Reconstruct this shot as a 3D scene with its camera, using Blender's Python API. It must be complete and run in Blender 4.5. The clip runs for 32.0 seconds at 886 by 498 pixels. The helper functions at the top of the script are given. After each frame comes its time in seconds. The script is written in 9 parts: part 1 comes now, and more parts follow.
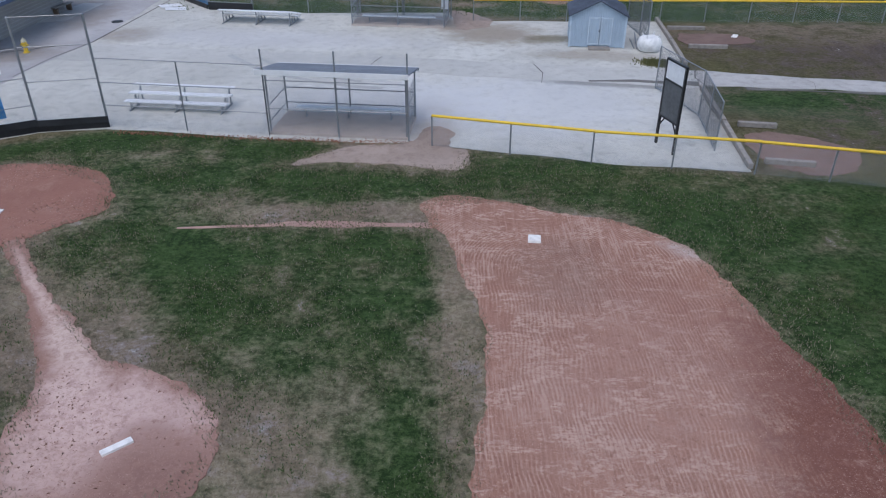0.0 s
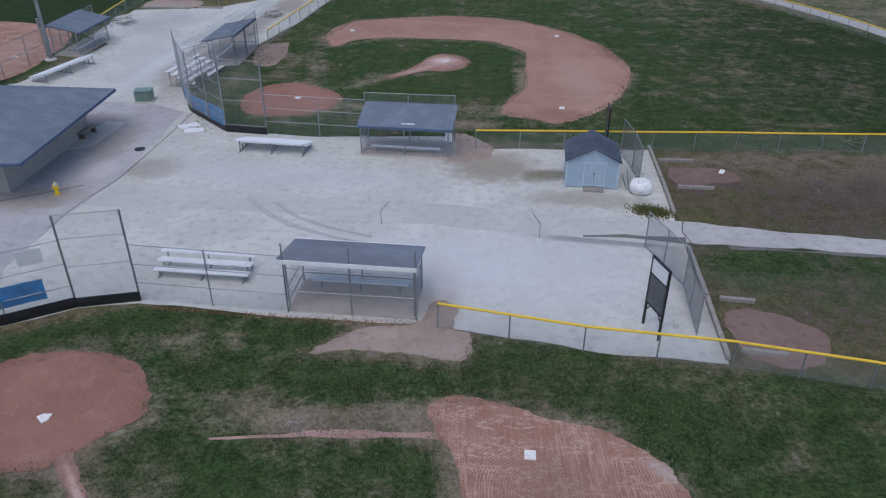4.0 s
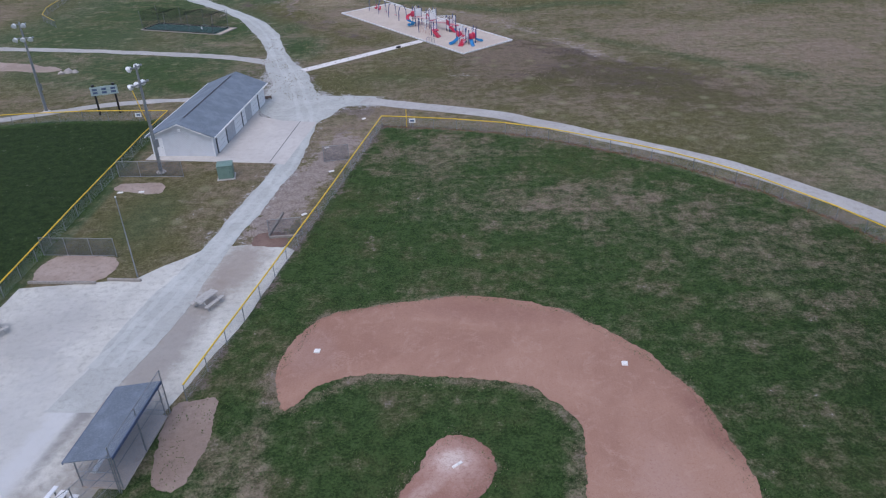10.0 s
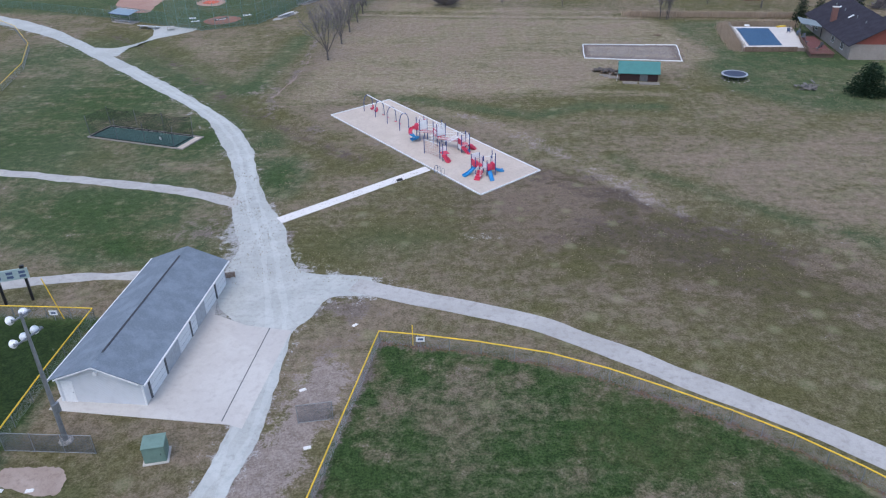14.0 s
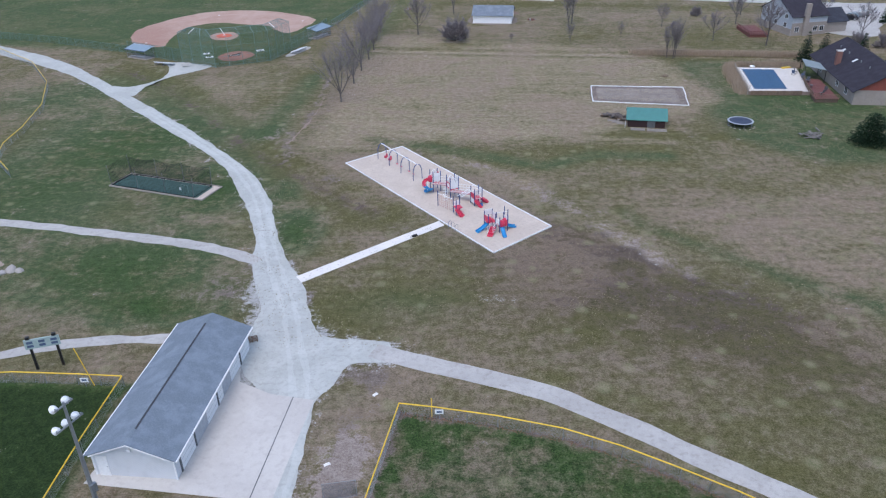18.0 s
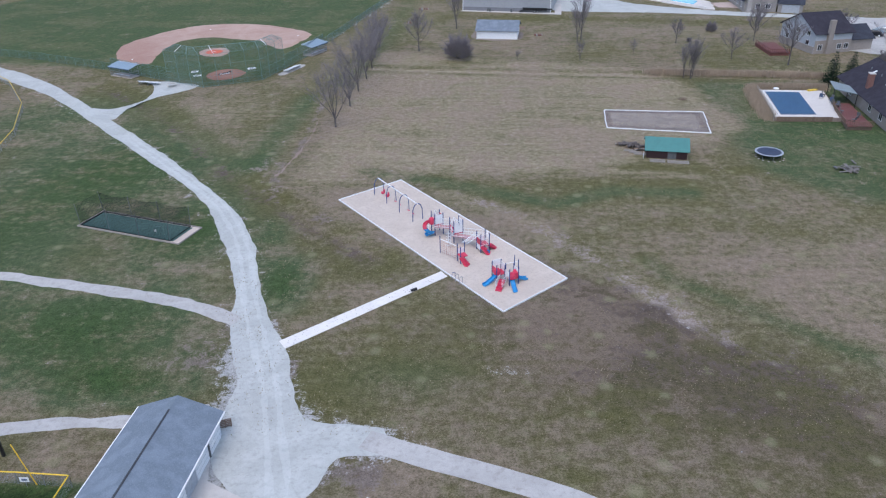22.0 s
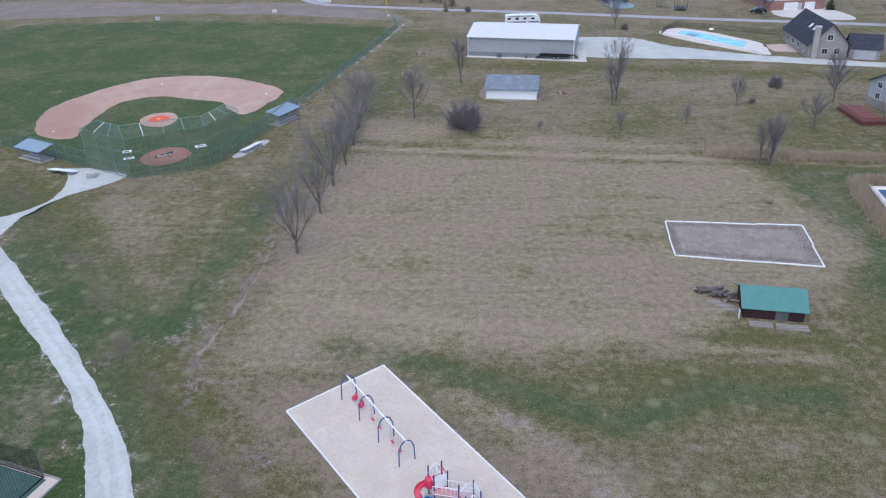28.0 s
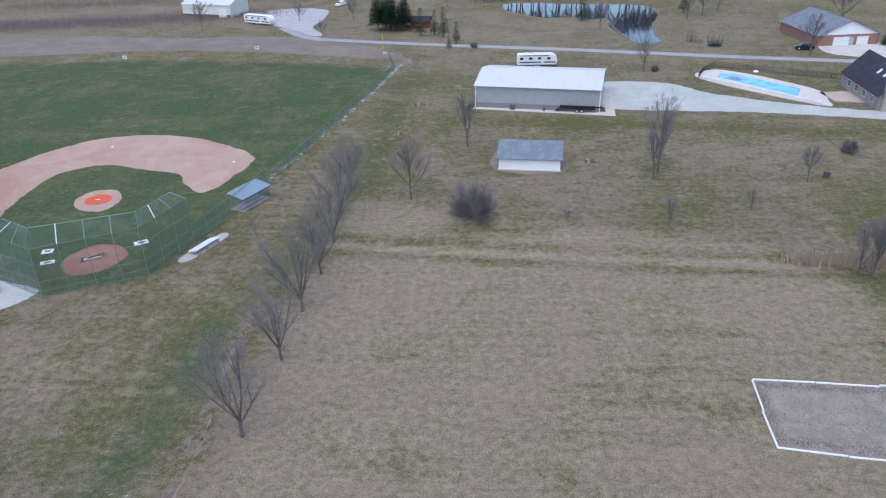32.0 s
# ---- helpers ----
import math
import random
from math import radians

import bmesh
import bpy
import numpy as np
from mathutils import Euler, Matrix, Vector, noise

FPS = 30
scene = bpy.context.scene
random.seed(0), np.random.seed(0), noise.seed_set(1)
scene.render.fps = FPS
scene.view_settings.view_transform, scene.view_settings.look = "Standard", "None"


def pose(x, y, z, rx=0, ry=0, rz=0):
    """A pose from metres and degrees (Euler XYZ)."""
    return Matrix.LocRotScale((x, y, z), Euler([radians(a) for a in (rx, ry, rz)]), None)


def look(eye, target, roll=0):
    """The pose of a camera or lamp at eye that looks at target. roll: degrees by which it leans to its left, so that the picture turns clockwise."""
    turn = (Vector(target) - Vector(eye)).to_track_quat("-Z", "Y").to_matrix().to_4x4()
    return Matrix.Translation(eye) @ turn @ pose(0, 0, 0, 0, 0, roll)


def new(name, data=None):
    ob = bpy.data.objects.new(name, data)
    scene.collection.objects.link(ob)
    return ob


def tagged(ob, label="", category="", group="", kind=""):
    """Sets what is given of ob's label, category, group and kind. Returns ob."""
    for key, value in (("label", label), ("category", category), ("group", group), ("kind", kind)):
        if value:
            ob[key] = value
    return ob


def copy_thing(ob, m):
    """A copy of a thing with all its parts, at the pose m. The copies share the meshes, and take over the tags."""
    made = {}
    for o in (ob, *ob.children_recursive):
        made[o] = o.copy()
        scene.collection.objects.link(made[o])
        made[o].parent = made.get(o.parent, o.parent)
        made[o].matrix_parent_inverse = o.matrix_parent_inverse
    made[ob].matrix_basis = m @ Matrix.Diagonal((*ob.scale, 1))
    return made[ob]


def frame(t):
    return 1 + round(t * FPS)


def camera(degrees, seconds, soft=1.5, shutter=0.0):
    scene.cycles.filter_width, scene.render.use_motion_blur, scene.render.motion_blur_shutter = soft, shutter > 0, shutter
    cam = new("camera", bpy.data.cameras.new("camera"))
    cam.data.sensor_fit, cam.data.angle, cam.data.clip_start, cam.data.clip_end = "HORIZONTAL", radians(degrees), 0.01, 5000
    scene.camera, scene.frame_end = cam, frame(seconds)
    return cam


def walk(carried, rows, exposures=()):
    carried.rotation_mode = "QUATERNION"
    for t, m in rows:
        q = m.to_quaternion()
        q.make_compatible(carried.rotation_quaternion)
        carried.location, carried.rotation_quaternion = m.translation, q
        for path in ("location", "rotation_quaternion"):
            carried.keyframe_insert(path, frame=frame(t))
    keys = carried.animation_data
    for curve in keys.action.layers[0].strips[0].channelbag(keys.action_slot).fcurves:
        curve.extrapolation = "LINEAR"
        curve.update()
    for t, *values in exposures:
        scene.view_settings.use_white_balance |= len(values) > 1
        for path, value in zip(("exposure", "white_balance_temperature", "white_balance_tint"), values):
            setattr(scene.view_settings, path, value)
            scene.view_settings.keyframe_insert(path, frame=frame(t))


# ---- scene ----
cam = camera(61.2, 32.0, soft=1.2)
PATH = [
    (0, (0.256, -9.126, 11.646), (0.126, 8.038, 1.381), 0.04),
    (0.5, (0.156, -9.152, 12.517), (0.056, 8.014, 2.253), 0.14),
    (1, (0.071, -9.194, 13.456), (-0.015, 7.984, 3.213), 0.14),
    (1.5, (0.047, -9.219, 14.424), (-0.061, 7.969, 4.199), 0.07),
    (2, (0.029, -9.249, 15.400), (-0.101, 7.942, 5.181), 0.01),
    (2.5, (-0.019, -9.297, 16.407), (-0.146, 7.890, 6.180), 0.08),
    (4.5, (0.152, -6.300, 20.204), (-0.041, 10.924, 10.040), 0.06),
    (5, (0.198, -4.385, 21.160), (-0.011, 12.846, 11.009), -0.06),
    (5.5, (0.255, -2.183, 22.058), (0.028, 15.073, 11.949), -0.22),
    (6, (0.278, 0.322, 22.955), (0.029, 17.599, 12.882), -0.26),
    (6.5, (0.249, 3.109, 23.928), (-0.017, 20.391, 13.865), -0.33),
    (7, (0.267, 6.204, 24.913), (-0.040, 23.482, 14.844), -0.53),
    (7.5, (0.317, 9.403, 25.934), (-0.051, 26.677, 15.861), -0.85),
    (8, (0.348, 12.710, 26.947), (-0.084, 29.987, 16.882), -1.16),
    (8.5, (0.412, 16.322, 27.840), (-0.089, 33.606, 17.790), -1.51),
    (9, (0.467, 19.911, 28.808), (-0.088, 37.200, 18.770), -1.88),
    (9.5, (0.498, 23.683, 29.739), (-0.112, 40.981, 19.719), -2.12),
    (10, (0.476, 27.541, 30.789), (-0.177, 44.833, 20.760), -2.29),
    (10.5, (0.374, 31.360, 31.944), (-0.285, 48.649, 21.912), -2.28),
    (11, (0.004, 35.495, 33.239), (-0.586, 52.775, 23.187), -1.82),
    (11.5, (-0.836, 39.715, 34.038), (-1.287, 57.030, 24.040), -1.34),
    (12, (-1.153, 43.683, 35.017), (-1.583, 61.012, 25.042), -1.26),
    (12.5, (-1.364, 47.804, 35.913), (-1.806, 65.152, 25.971), -1.34),
    (13, (-1.616, 51.862, 36.685), (-2.056, 69.239, 26.792), -1.38),
    (13.5, (-1.842, 55.336, 37.476), (-2.277, 72.725, 27.605), -1.39),
    (14, (-2.124, 57.542, 38.255), (-2.571, 74.945, 28.409), -1.37),
    (14.5, (-2.542, 58.523, 38.953), (-3.004, 75.953, 29.156), -1.38),
    (16.5, (-3.237, 58.299, 42.787), (-3.721, 75.769, 33.063), -1.23),
    (17, (-3.386, 58.343, 43.661), (-3.877, 75.823, 33.955), -1.21),
    (17.5, (-3.393, 58.395, 44.320), (-3.904, 75.886, 34.634), -1.23),
    (18, (-3.353, 58.278, 44.655), (-3.881, 75.779, 34.989), -1.23),
    (18.5, (-3.319, 58.254, 44.954), (-3.858, 75.759, 35.295), -1.22),
    (19, (-3.306, 58.474, 45.050), (-3.854, 75.983, 35.400), -1.21),
    (19.5, (-3.373, 59.177, 45.193), (-3.921, 76.686, 35.541), -1.21),
    (20, (-3.477, 60.488, 45.228), (-4.015, 78.004, 35.589), -1.16),
    (20.5, (-3.486, 62.378, 45.042), (-4.027, 79.910, 35.432), -1.12),
    (21, (-3.561, 64.663, 44.825), (-4.105, 82.211, 35.245), -1.12),
    (21.5, (-3.697, 67.208, 44.784), (-4.242, 84.762, 35.216), -1.13),
    (22, (-3.853, 70.142, 44.689), (-4.397, 87.705, 35.136), -1.11),
    (22.5, (-4.086, 73.082, 44.599), (-4.612, 90.659, 35.071), -1.05),
    (23, (-4.292, 75.936, 44.674), (-4.799, 93.521, 35.160), -1.00),
    (23.5, (-4.401, 79.139, 44.765), (-4.906, 96.728, 35.258), -1.02),
    (24, (-4.519, 82.673, 44.717), (-5.020, 100.273, 35.230), -1.09),
    (24.5, (-4.658, 86.203, 44.773), (-5.153, 103.812, 35.303), -1.13),
    (25, (-4.807, 89.785, 44.953), (-5.296, 107.397, 35.488), -1.17),
    (25.5, (-4.894, 93.529, 44.949), (-5.385, 111.153, 35.507), -1.21),
    (27.5, (-4.806, 109.225, 45.252), (-5.381, 126.882, 35.877), -1.35),
    (28, (-4.942, 113.116, 45.500), (-5.521, 130.777, 36.132), -1.40),
    (28.5, (-5.131, 116.937, 45.711), (-5.706, 134.610, 36.365), -1.40),
    (29, (-5.463, 120.650, 45.911), (-6.011, 138.339, 36.593), -1.32),
    (29.5, (-5.668, 124.592, 46.134), (-6.205, 142.292, 36.839), -1.30),
    (30, (-5.707, 128.723, 46.256), (-6.255, 146.439, 36.990), -1.29),
    (30.5, (-5.631, 132.773, 46.331), (-6.214, 150.506, 37.102), -1.34),
    (31, (-5.543, 136.802, 46.292), (-6.172, 154.563, 37.118), -1.43),
    (31.5, (-5.554, 140.927, 46.294), (-6.212, 158.710, 37.164), -1.54),
    (32, (-5.501, 145.022, 46.524), (-6.186, 162.811, 37.409), -1.72),
]
EXPOSURES = [(0, 0.36, 6240, 11), (1, 0.54, 6250, 11), (2.5, 0.44, 6230, 11), (5, 0.06, 6280, 13), (6, 0.04, 6330, 14), (7, 0.46, 6500, 14), (8, 0.52, 6430, 14), (11, 0.4, 6310, 15), (12, 0.59, 6260, 15), (13.5, 0.7, 6150, 11), (18, 0.78, 6200, 11), (25, 0.8, 6150, 11), (32, 0.86, 6090, 10)]
walk(cam, [(t, look(eye, target, roll)) for t, eye, target, roll in PATH], EXPOSURES)

# ---- light: an even overcast afternoon in early winter ----
world = bpy.data.worlds.new("world")
scene.world = world
world.use_nodes = True
wn = world.node_tree.nodes
sky = wn.new("ShaderNodeTexSky")
sky.sky_type = "NISHITA"
sky.sun_disc = False
sky.sun_elevation = radians(66)
sky.sun_rotation = radians(200)
sky.air_density, sky.dust_density, sky.ozone_density = 1.0, 2.0, 1.0
wn["Background"].inputs["Strength"].default_value = 0.15
world.node_tree.links.new(sky.outputs["Color"], wn["Background"].inputs["Color"])
sun = new("sun", bpy.data.lights.new("sun", "SUN"))
sun.data.energy, sun.data.angle, sun.data.color = 0.6, radians(60), (1.0, 0.97, 0.93)
sun.matrix_world = look((0, 0, 100), (16, 41, 0))

# ---- small tools ----
SITE = 1.1          # metres to one unit of the site plan


def P(x, y, z=0.0):
    """A place on the site plan, in metres."""
    return Vector((x * SITE, y * SITE, z))


def smooth(ob):
    for p in ob.data.polygons:
        p.use_smooth = True
    return ob


def mesh_object(name, bm, mat):
    me = bpy.data.meshes.new(name)
    bm.normal_update()
    bm.to_mesh(me)
    bm.free()
    if mat:
        me.materials.append(mat)
    return new(name, me)


def part(name, bm, mat, parent, label=""):
    """Link a bmesh as one mesh under a thing or a part."""
    ob = mesh_object(name, bm, mat)
    ob.parent = parent
    if label:
        ob["label"] = label
    return ob


def thing(name, place, turn=0.0, label="", category="", group="", kind=""):
    ob = new(name)
    ob.matrix_basis = pose(*place, 0, 0, turn)
    return tagged(ob, label, category, group, kind)


def box(bm, c, s, turn=0.0, taper=1.0, tilt=None):
    """A box with centre c and size s."""
    m = Matrix.Translation(c) @ Matrix.Rotation(radians(turn), 4, "Z")
    if tilt:
        m = m @ Euler([radians(a) for a in tilt]).to_matrix().to_4x4()
    x, y, z = (v / 2 for v in s)
    vs = []
    for k in (-1, 1):
        f = taper if k > 0 else 1.0
        for a, b in ((-1, -1), (1, -1), (1, 1), (-1, 1)):
            vs.append(bm.verts.new(m @ Vector((a * x * f, b * y * f, k * z))))
    for f in ((3, 2, 1, 0), (4, 5, 6, 7), (0, 1, 5, 4), (1, 2, 6, 5), (2, 3, 7, 6), (3, 0, 4, 7)):
        bm.faces.new([vs[i] for i in f])
    return vs


def tube(bm, a, b, r0, r1=None, seg=6, caps=True):
    """A round bar from a to b."""
    a, b = Vector(a), Vector(b)
    r1 = r0 if r1 is None else r1
    d = (b - a).normalized()
    u = d.orthogonal().normalized()
    v = d.cross(u)
    rings = []
    for p, r in ((a, r0), (b, r1)):
        rings.append([bm.verts.new(p + r * (math.cos(2 * math.pi * i / seg) * u + math.sin(2 * math.pi * i / seg) * v)) for i in range(seg)])
    for i in range(seg):
        j = (i + 1) % seg
        bm.faces.new((rings[0][i], rings[0][j], rings[1][j], rings[1][i]))
    if caps:
        bm.faces.new(rings[0][::-1])
        bm.faces.new(rings[1])


def pipe(bm, pts, r, seg=6):
    for a, b in zip(pts, pts[1:]):
        tube(bm, a, b, r, r, seg)


def lathe(bm, prof, seg=16, c=(0, 0, 0)):
    """A turned shape from (radius, height) pairs."""
    rings = []
    for r, z in prof:
        rings.append([bm.verts.new((c[0] + r * math.cos(2 * math.pi * i / seg), c[1] + r * math.sin(2 * math.pi * i / seg), c[2] + z)) for i in range(seg)])
    for lo, hi in zip(rings, rings[1:]):
        for i in range(seg):
            j = (i + 1) % seg
            bm.faces.new((lo[i], lo[j], hi[j], hi[i]))
    bm.faces.new(rings[0][::-1])
    bm.faces.new(rings[-1])


def prism(bm, outline, z0, z1):
    """An upright prism over an outline."""
    lo = [bm.verts.new((p[0], p[1], z0)) for p in outline]
    hi = [bm.verts.new((p[0], p[1], z1)) for p in outline]
    bm.faces.new(hi)
    bm.faces.new(lo[::-1])
    n = len(lo)
    for i in range(n):
        j = (i + 1) % n
        bm.faces.new((lo[i], lo[j], hi[j], hi[i]))


def slab(bm, pts, thick):
    """A sheet through the corners pts, thickened downwards."""
    hi = [bm.verts.new(p) for p in pts]
    lo = [bm.verts.new(Vector(p) - Vector((0, 0, thick))) for p in pts]
    bm.faces.new(hi)
    bm.faces.new(lo[::-1])
    n = len(hi)
    for i in range(n):
        j = (i + 1) % n
        bm.faces.new((lo[i], lo[j], hi[j], hi[i]))


def B(fn, *a, **k):
    bm = bmesh.new()
    fn(bm, *a, **k)
    return bm


def curve(pts, closed=True, step=0.5):
    """A smooth line through points of the plan (in metres), at even steps."""
    pts = [Vector(p[:2]) for p in pts]
    n, out = len(pts), []
    for i in range(n if closed else n - 1):
        if closed:
            p0, p1, p2, p3 = pts[i - 1], pts[i], pts[(i + 1) % n], pts[(i + 2) % n]
        else:
            p0, p1, p2, p3 = pts[max(i - 1, 0)], pts[i], pts[i + 1], pts[min(i + 2, n - 1)]
        k = max(1, int((p2 - p1).length / step))
        for j in range(k):
            t = j / k
            out.append(0.5 * ((2 * p1) + (p2 - p0) * t + (2 * p0 - 5 * p1 + 4 * p2 - p3) * t * t + (3 * p1 - p0 - 3 * p2 + p3) * t ** 3))
    if not closed:
        out.append(pts[-1])
    return out


def dense(pts, step=0.5):
    """A polygon with straight sides cut into short steps."""
    out, n = [], len(pts)
    for i in range(n):
        a, b = Vector(pts[i][:2]), Vector(pts[(i + 1) % n][:2])
        k = max(1, int((b - a).length / step))
        out += [a.lerp(b, j / k) for j in range(k)]
    return out


def ragged(pts, rough, fine=0.0):
    """Push an outline in and out, as worn edges go."""
    out, n = [], len(pts)
    for i, p in enumerate(pts):
        d = (pts[(i + 1) % n] - pts[i - 1])
        nrm = Vector((d.y, -d.x)).normalized() if d.length else Vector((0, 0))
        w = noise.noise(Vector((p.x * 0.35, p.y * 0.35, 1.7))) * rough + noise.noise(Vector((p.x * 1.3, p.y * 1.3, 9.1))) * (rough * 0.2 + fine * 0.4) + noise.noise(Vector((p.x * 4.3, p.y * 4.3, 5.1))) * fine * 0.7
        out.append(p + nrm * w)
    return out


def area(name, outline, z, mat, label, kind="structure", category="", parent=None):
    """A thin layer of the ground over an outline."""
    bm = bmesh.new()
    hi = [bm.verts.new((p[0], p[1], z)) for p in outline]
    lo = [bm.verts.new((p[0], p[1], -0.05)) for p in outline]
    n = len(hi)
    f = bm.faces.new(hi)
    for i in range(n):
        j = (i + 1) % n
        bm.faces.new((lo[i], lo[j], hi[j], hi[i]))
    bmesh.ops.recalc_face_normals(bm, faces=bm.faces)
    f.normal_update()
    if f.normal.z < 0:
        bmesh.ops.reverse_faces(bm, faces=bm.faces)
    bmesh.ops.triangulate(bm, faces=[f])
    ob = mesh_object(name, bm, mat)
    return tagged(ob, label, category, "", kind)


def ribbon(left, right):
    return list(left) + list(right)[::-1]


def lane(pts, width):
    """The outline of a track with centre line pts (plan units) and width in metres."""
    c = curve([P(*p) for p in pts], closed=False, step=0.8)
    l, r = [], []
    for i, p in enumerate(c):
        d = (c[min(i + 1, len(c) - 1)] - c[max(i - 1, 0)]).normalized()
        nrm = Vector((-d.y, d.x))
        w = width[0] + (width[1] - width[0]) * i / (len(c) - 1) if isinstance(width, tuple) else width
        l.append(p + nrm * w / 2)
        r.append(p - nrm * w / 2)
    return ribbon(l, r)


# ---- materials ----
class Nodes:
    """A short way to write node trees."""

    def __init__(self, name, rough=0.9, metal=0.0):
        self.mat = bpy.data.materials.new(name)
        self.mat.use_nodes = True
        self.t = self.mat.node_tree
        self.b = self.t.nodes["Principled BSDF"]
        self.b.inputs["Roughness"].default_value = rough
        self.b.inputs["Metallic"].default_value = metal
        if rough >= 0.9:
            self.b.inputs["Specular IOR Level"].default_value = 0.12
        self.geo = self.t.nodes.new("ShaderNodeNewGeometry")

    def put(self, socket, v):
        if isinstance(v, bpy.types.NodeSocket):
            self.t.links.new(v, socket)
        elif isinstance(v, tuple) and len(v) == 3 and socket.type == "RGBA":
            socket.default_value = (*v, 1)
        else:
            socket.default_value = v

    def pos(self, scale=(1, 1, 1), turn=0.0):
        m = self.t.nodes.new("ShaderNodeMapping")
        m.inputs["Scale"].default_value = scale
        m.inputs["Rotation"].default_value = (0, 0, radians(turn))
        self.put(m.inputs["Vector"], self.geo.outputs["Position"])
        return m.outputs["Vector"]

    def noise(self, scale, detail=4, rough=0.55, where=None, distort=0.0):
        n = self.t.nodes.new("ShaderNodeTexNoise")
        n.inputs["Scale"].default_value, n.inputs["Detail"].default_value = scale, detail
        n.inputs["Roughness"].default_value, n.inputs["Distortion"].default_value = rough, distort
        self.put(n.inputs["Vector"], where or self.geo.outputs["Position"])
        return n.outputs["Fac"]

    def spots(self, scale, where=None, feature="F1"):
        n = self.t.nodes.new("ShaderNodeTexVoronoi")
        n.feature = feature
        n.inputs["Scale"].default_value = scale
        self.put(n.inputs["Vector"], where or self.geo.outputs["Position"])
        return n.outputs["Distance"]

    def wave(self, scale, distort=0.0, where=None, kind="X"):
        n = self.t.nodes.new("ShaderNodeTexWave")
        n.bands_direction = kind
        n.inputs["Scale"].default_value, n.inputs["Distortion"].default_value = scale, distort
        self.put(n.inputs["Vector"], where or self.geo.outputs["Position"])
        return n.outputs["Fac"]

    def oval(self, x, y, rx, ry=None, turn=0.0, soft=0.55):
        """A soft, ragged oval stain round a place of the plan."""
        m = self.t.nodes.new("ShaderNodeMapping")
        m.vector_type = "TEXTURE"
        m.inputs["Location"].default_value = (x * SITE, y * SITE, 0)
        m.inputs["Rotation"].default_value = (0, 0, radians(turn))
        m.inputs["Scale"].default_value = (rx * SITE, (ry or rx) * SITE, 1000)
        self.put(m.inputs["Vector"], self.geo.outputs["Position"])
        n = self.t.nodes.new("ShaderNodeVectorMath")
        n.operation = "LENGTH"
        self.put(n.inputs[0], m.outputs["Vector"])
        d = self.op("ADD", n.outputs["Value"], self.op("MULTIPLY", self.op("SUBTRACT", self.noise(1.1, 4, 0.65), 0.5), 1.3))
        return self.span(d, 1.0 + soft, 1.0 - soft)

    def attr(self, name):
        n = self.t.nodes.new("ShaderNodeAttribute")
        n.attribute_name = name
        return n.outputs["Fac"]

    def chance(self):
        return self.t.nodes.new("ShaderNodeObjectInfo").outputs["Random"]

    def island(self):
        return self.geo.outputs["Random Per Island"]

    def span(self, v, a, b, lo=0.0, hi=1.0):
        n = self.t.nodes.new("ShaderNodeMapRange")
        n.interpolation_type = "SMOOTHSTEP"
        for k, x in zip(("Value", "From Min", "From Max", "To Min", "To Max"), (v, a, b, lo, hi)):
            self.put(n.inputs[k], x)
        return n.outputs["Result"]

    def op(self, kind, a, b=0.0):
        n = self.t.nodes.new("ShaderNodeMath")
        n.operation = kind
        self.put(n.inputs[0], a)
        self.put(n.inputs[1], b)
        return n.outputs[0]

    def mix(self, f, a, b, kind="MIX"):
        n = self.t.nodes.new("ShaderNodeMix")
        n.data_type, n.blend_type = "RGBA", kind
        self.put(n.inputs[0], f)
        self.put(n.inputs[6], a)
        self.put(n.inputs[7], b)
        return n.outputs[2]

    def bump(self, h, strength=0.3, distance=0.02):
        n = self.t.nodes.new("ShaderNodeBump")
        n.inputs["Strength"].default_value, n.inputs["Distance"].default_value = strength, distance
        self.put(n.inputs["Height"], h)
        self.put(self.b.inputs["Normal"], n.outputs["Normal"])
        return self

    def colour(self, v):
        self.put(self.b.inputs["Base Color"], v)
        return self

    def rough(self, v):
        self.put(self.b.inputs["Roughness"], v)
        return self


def paint(name, c, rough=0.5, metal=0.0, grime=0.25, scale=3.0, spread=0.0):
    """A painted or plain surface with light grime at two scales."""
    n = Nodes(name, rough, metal)
    dark = tuple(v * (1 - grime) for v in c)
    f = n.op("MULTIPLY", n.span(n.noise(scale, 5), 0.35, 0.75), n.span(n.noise(scale * 9, 3), 0.2, 0.8, 0.5, 1.0))
    col = n.mix(f, c, dark)
    if spread:
        col = n.mix(n.op("MULTIPLY", n.chance(), spread), col, (c[0] * 0.45, c[1] * 0.45, c[2] * 0.45))
    n.colour(col).rough(n.span(n.noise(scale * 4, 2), 0.3, 0.7, rough * 0.85, min(1, rough * 1.15)))
    return n.mat


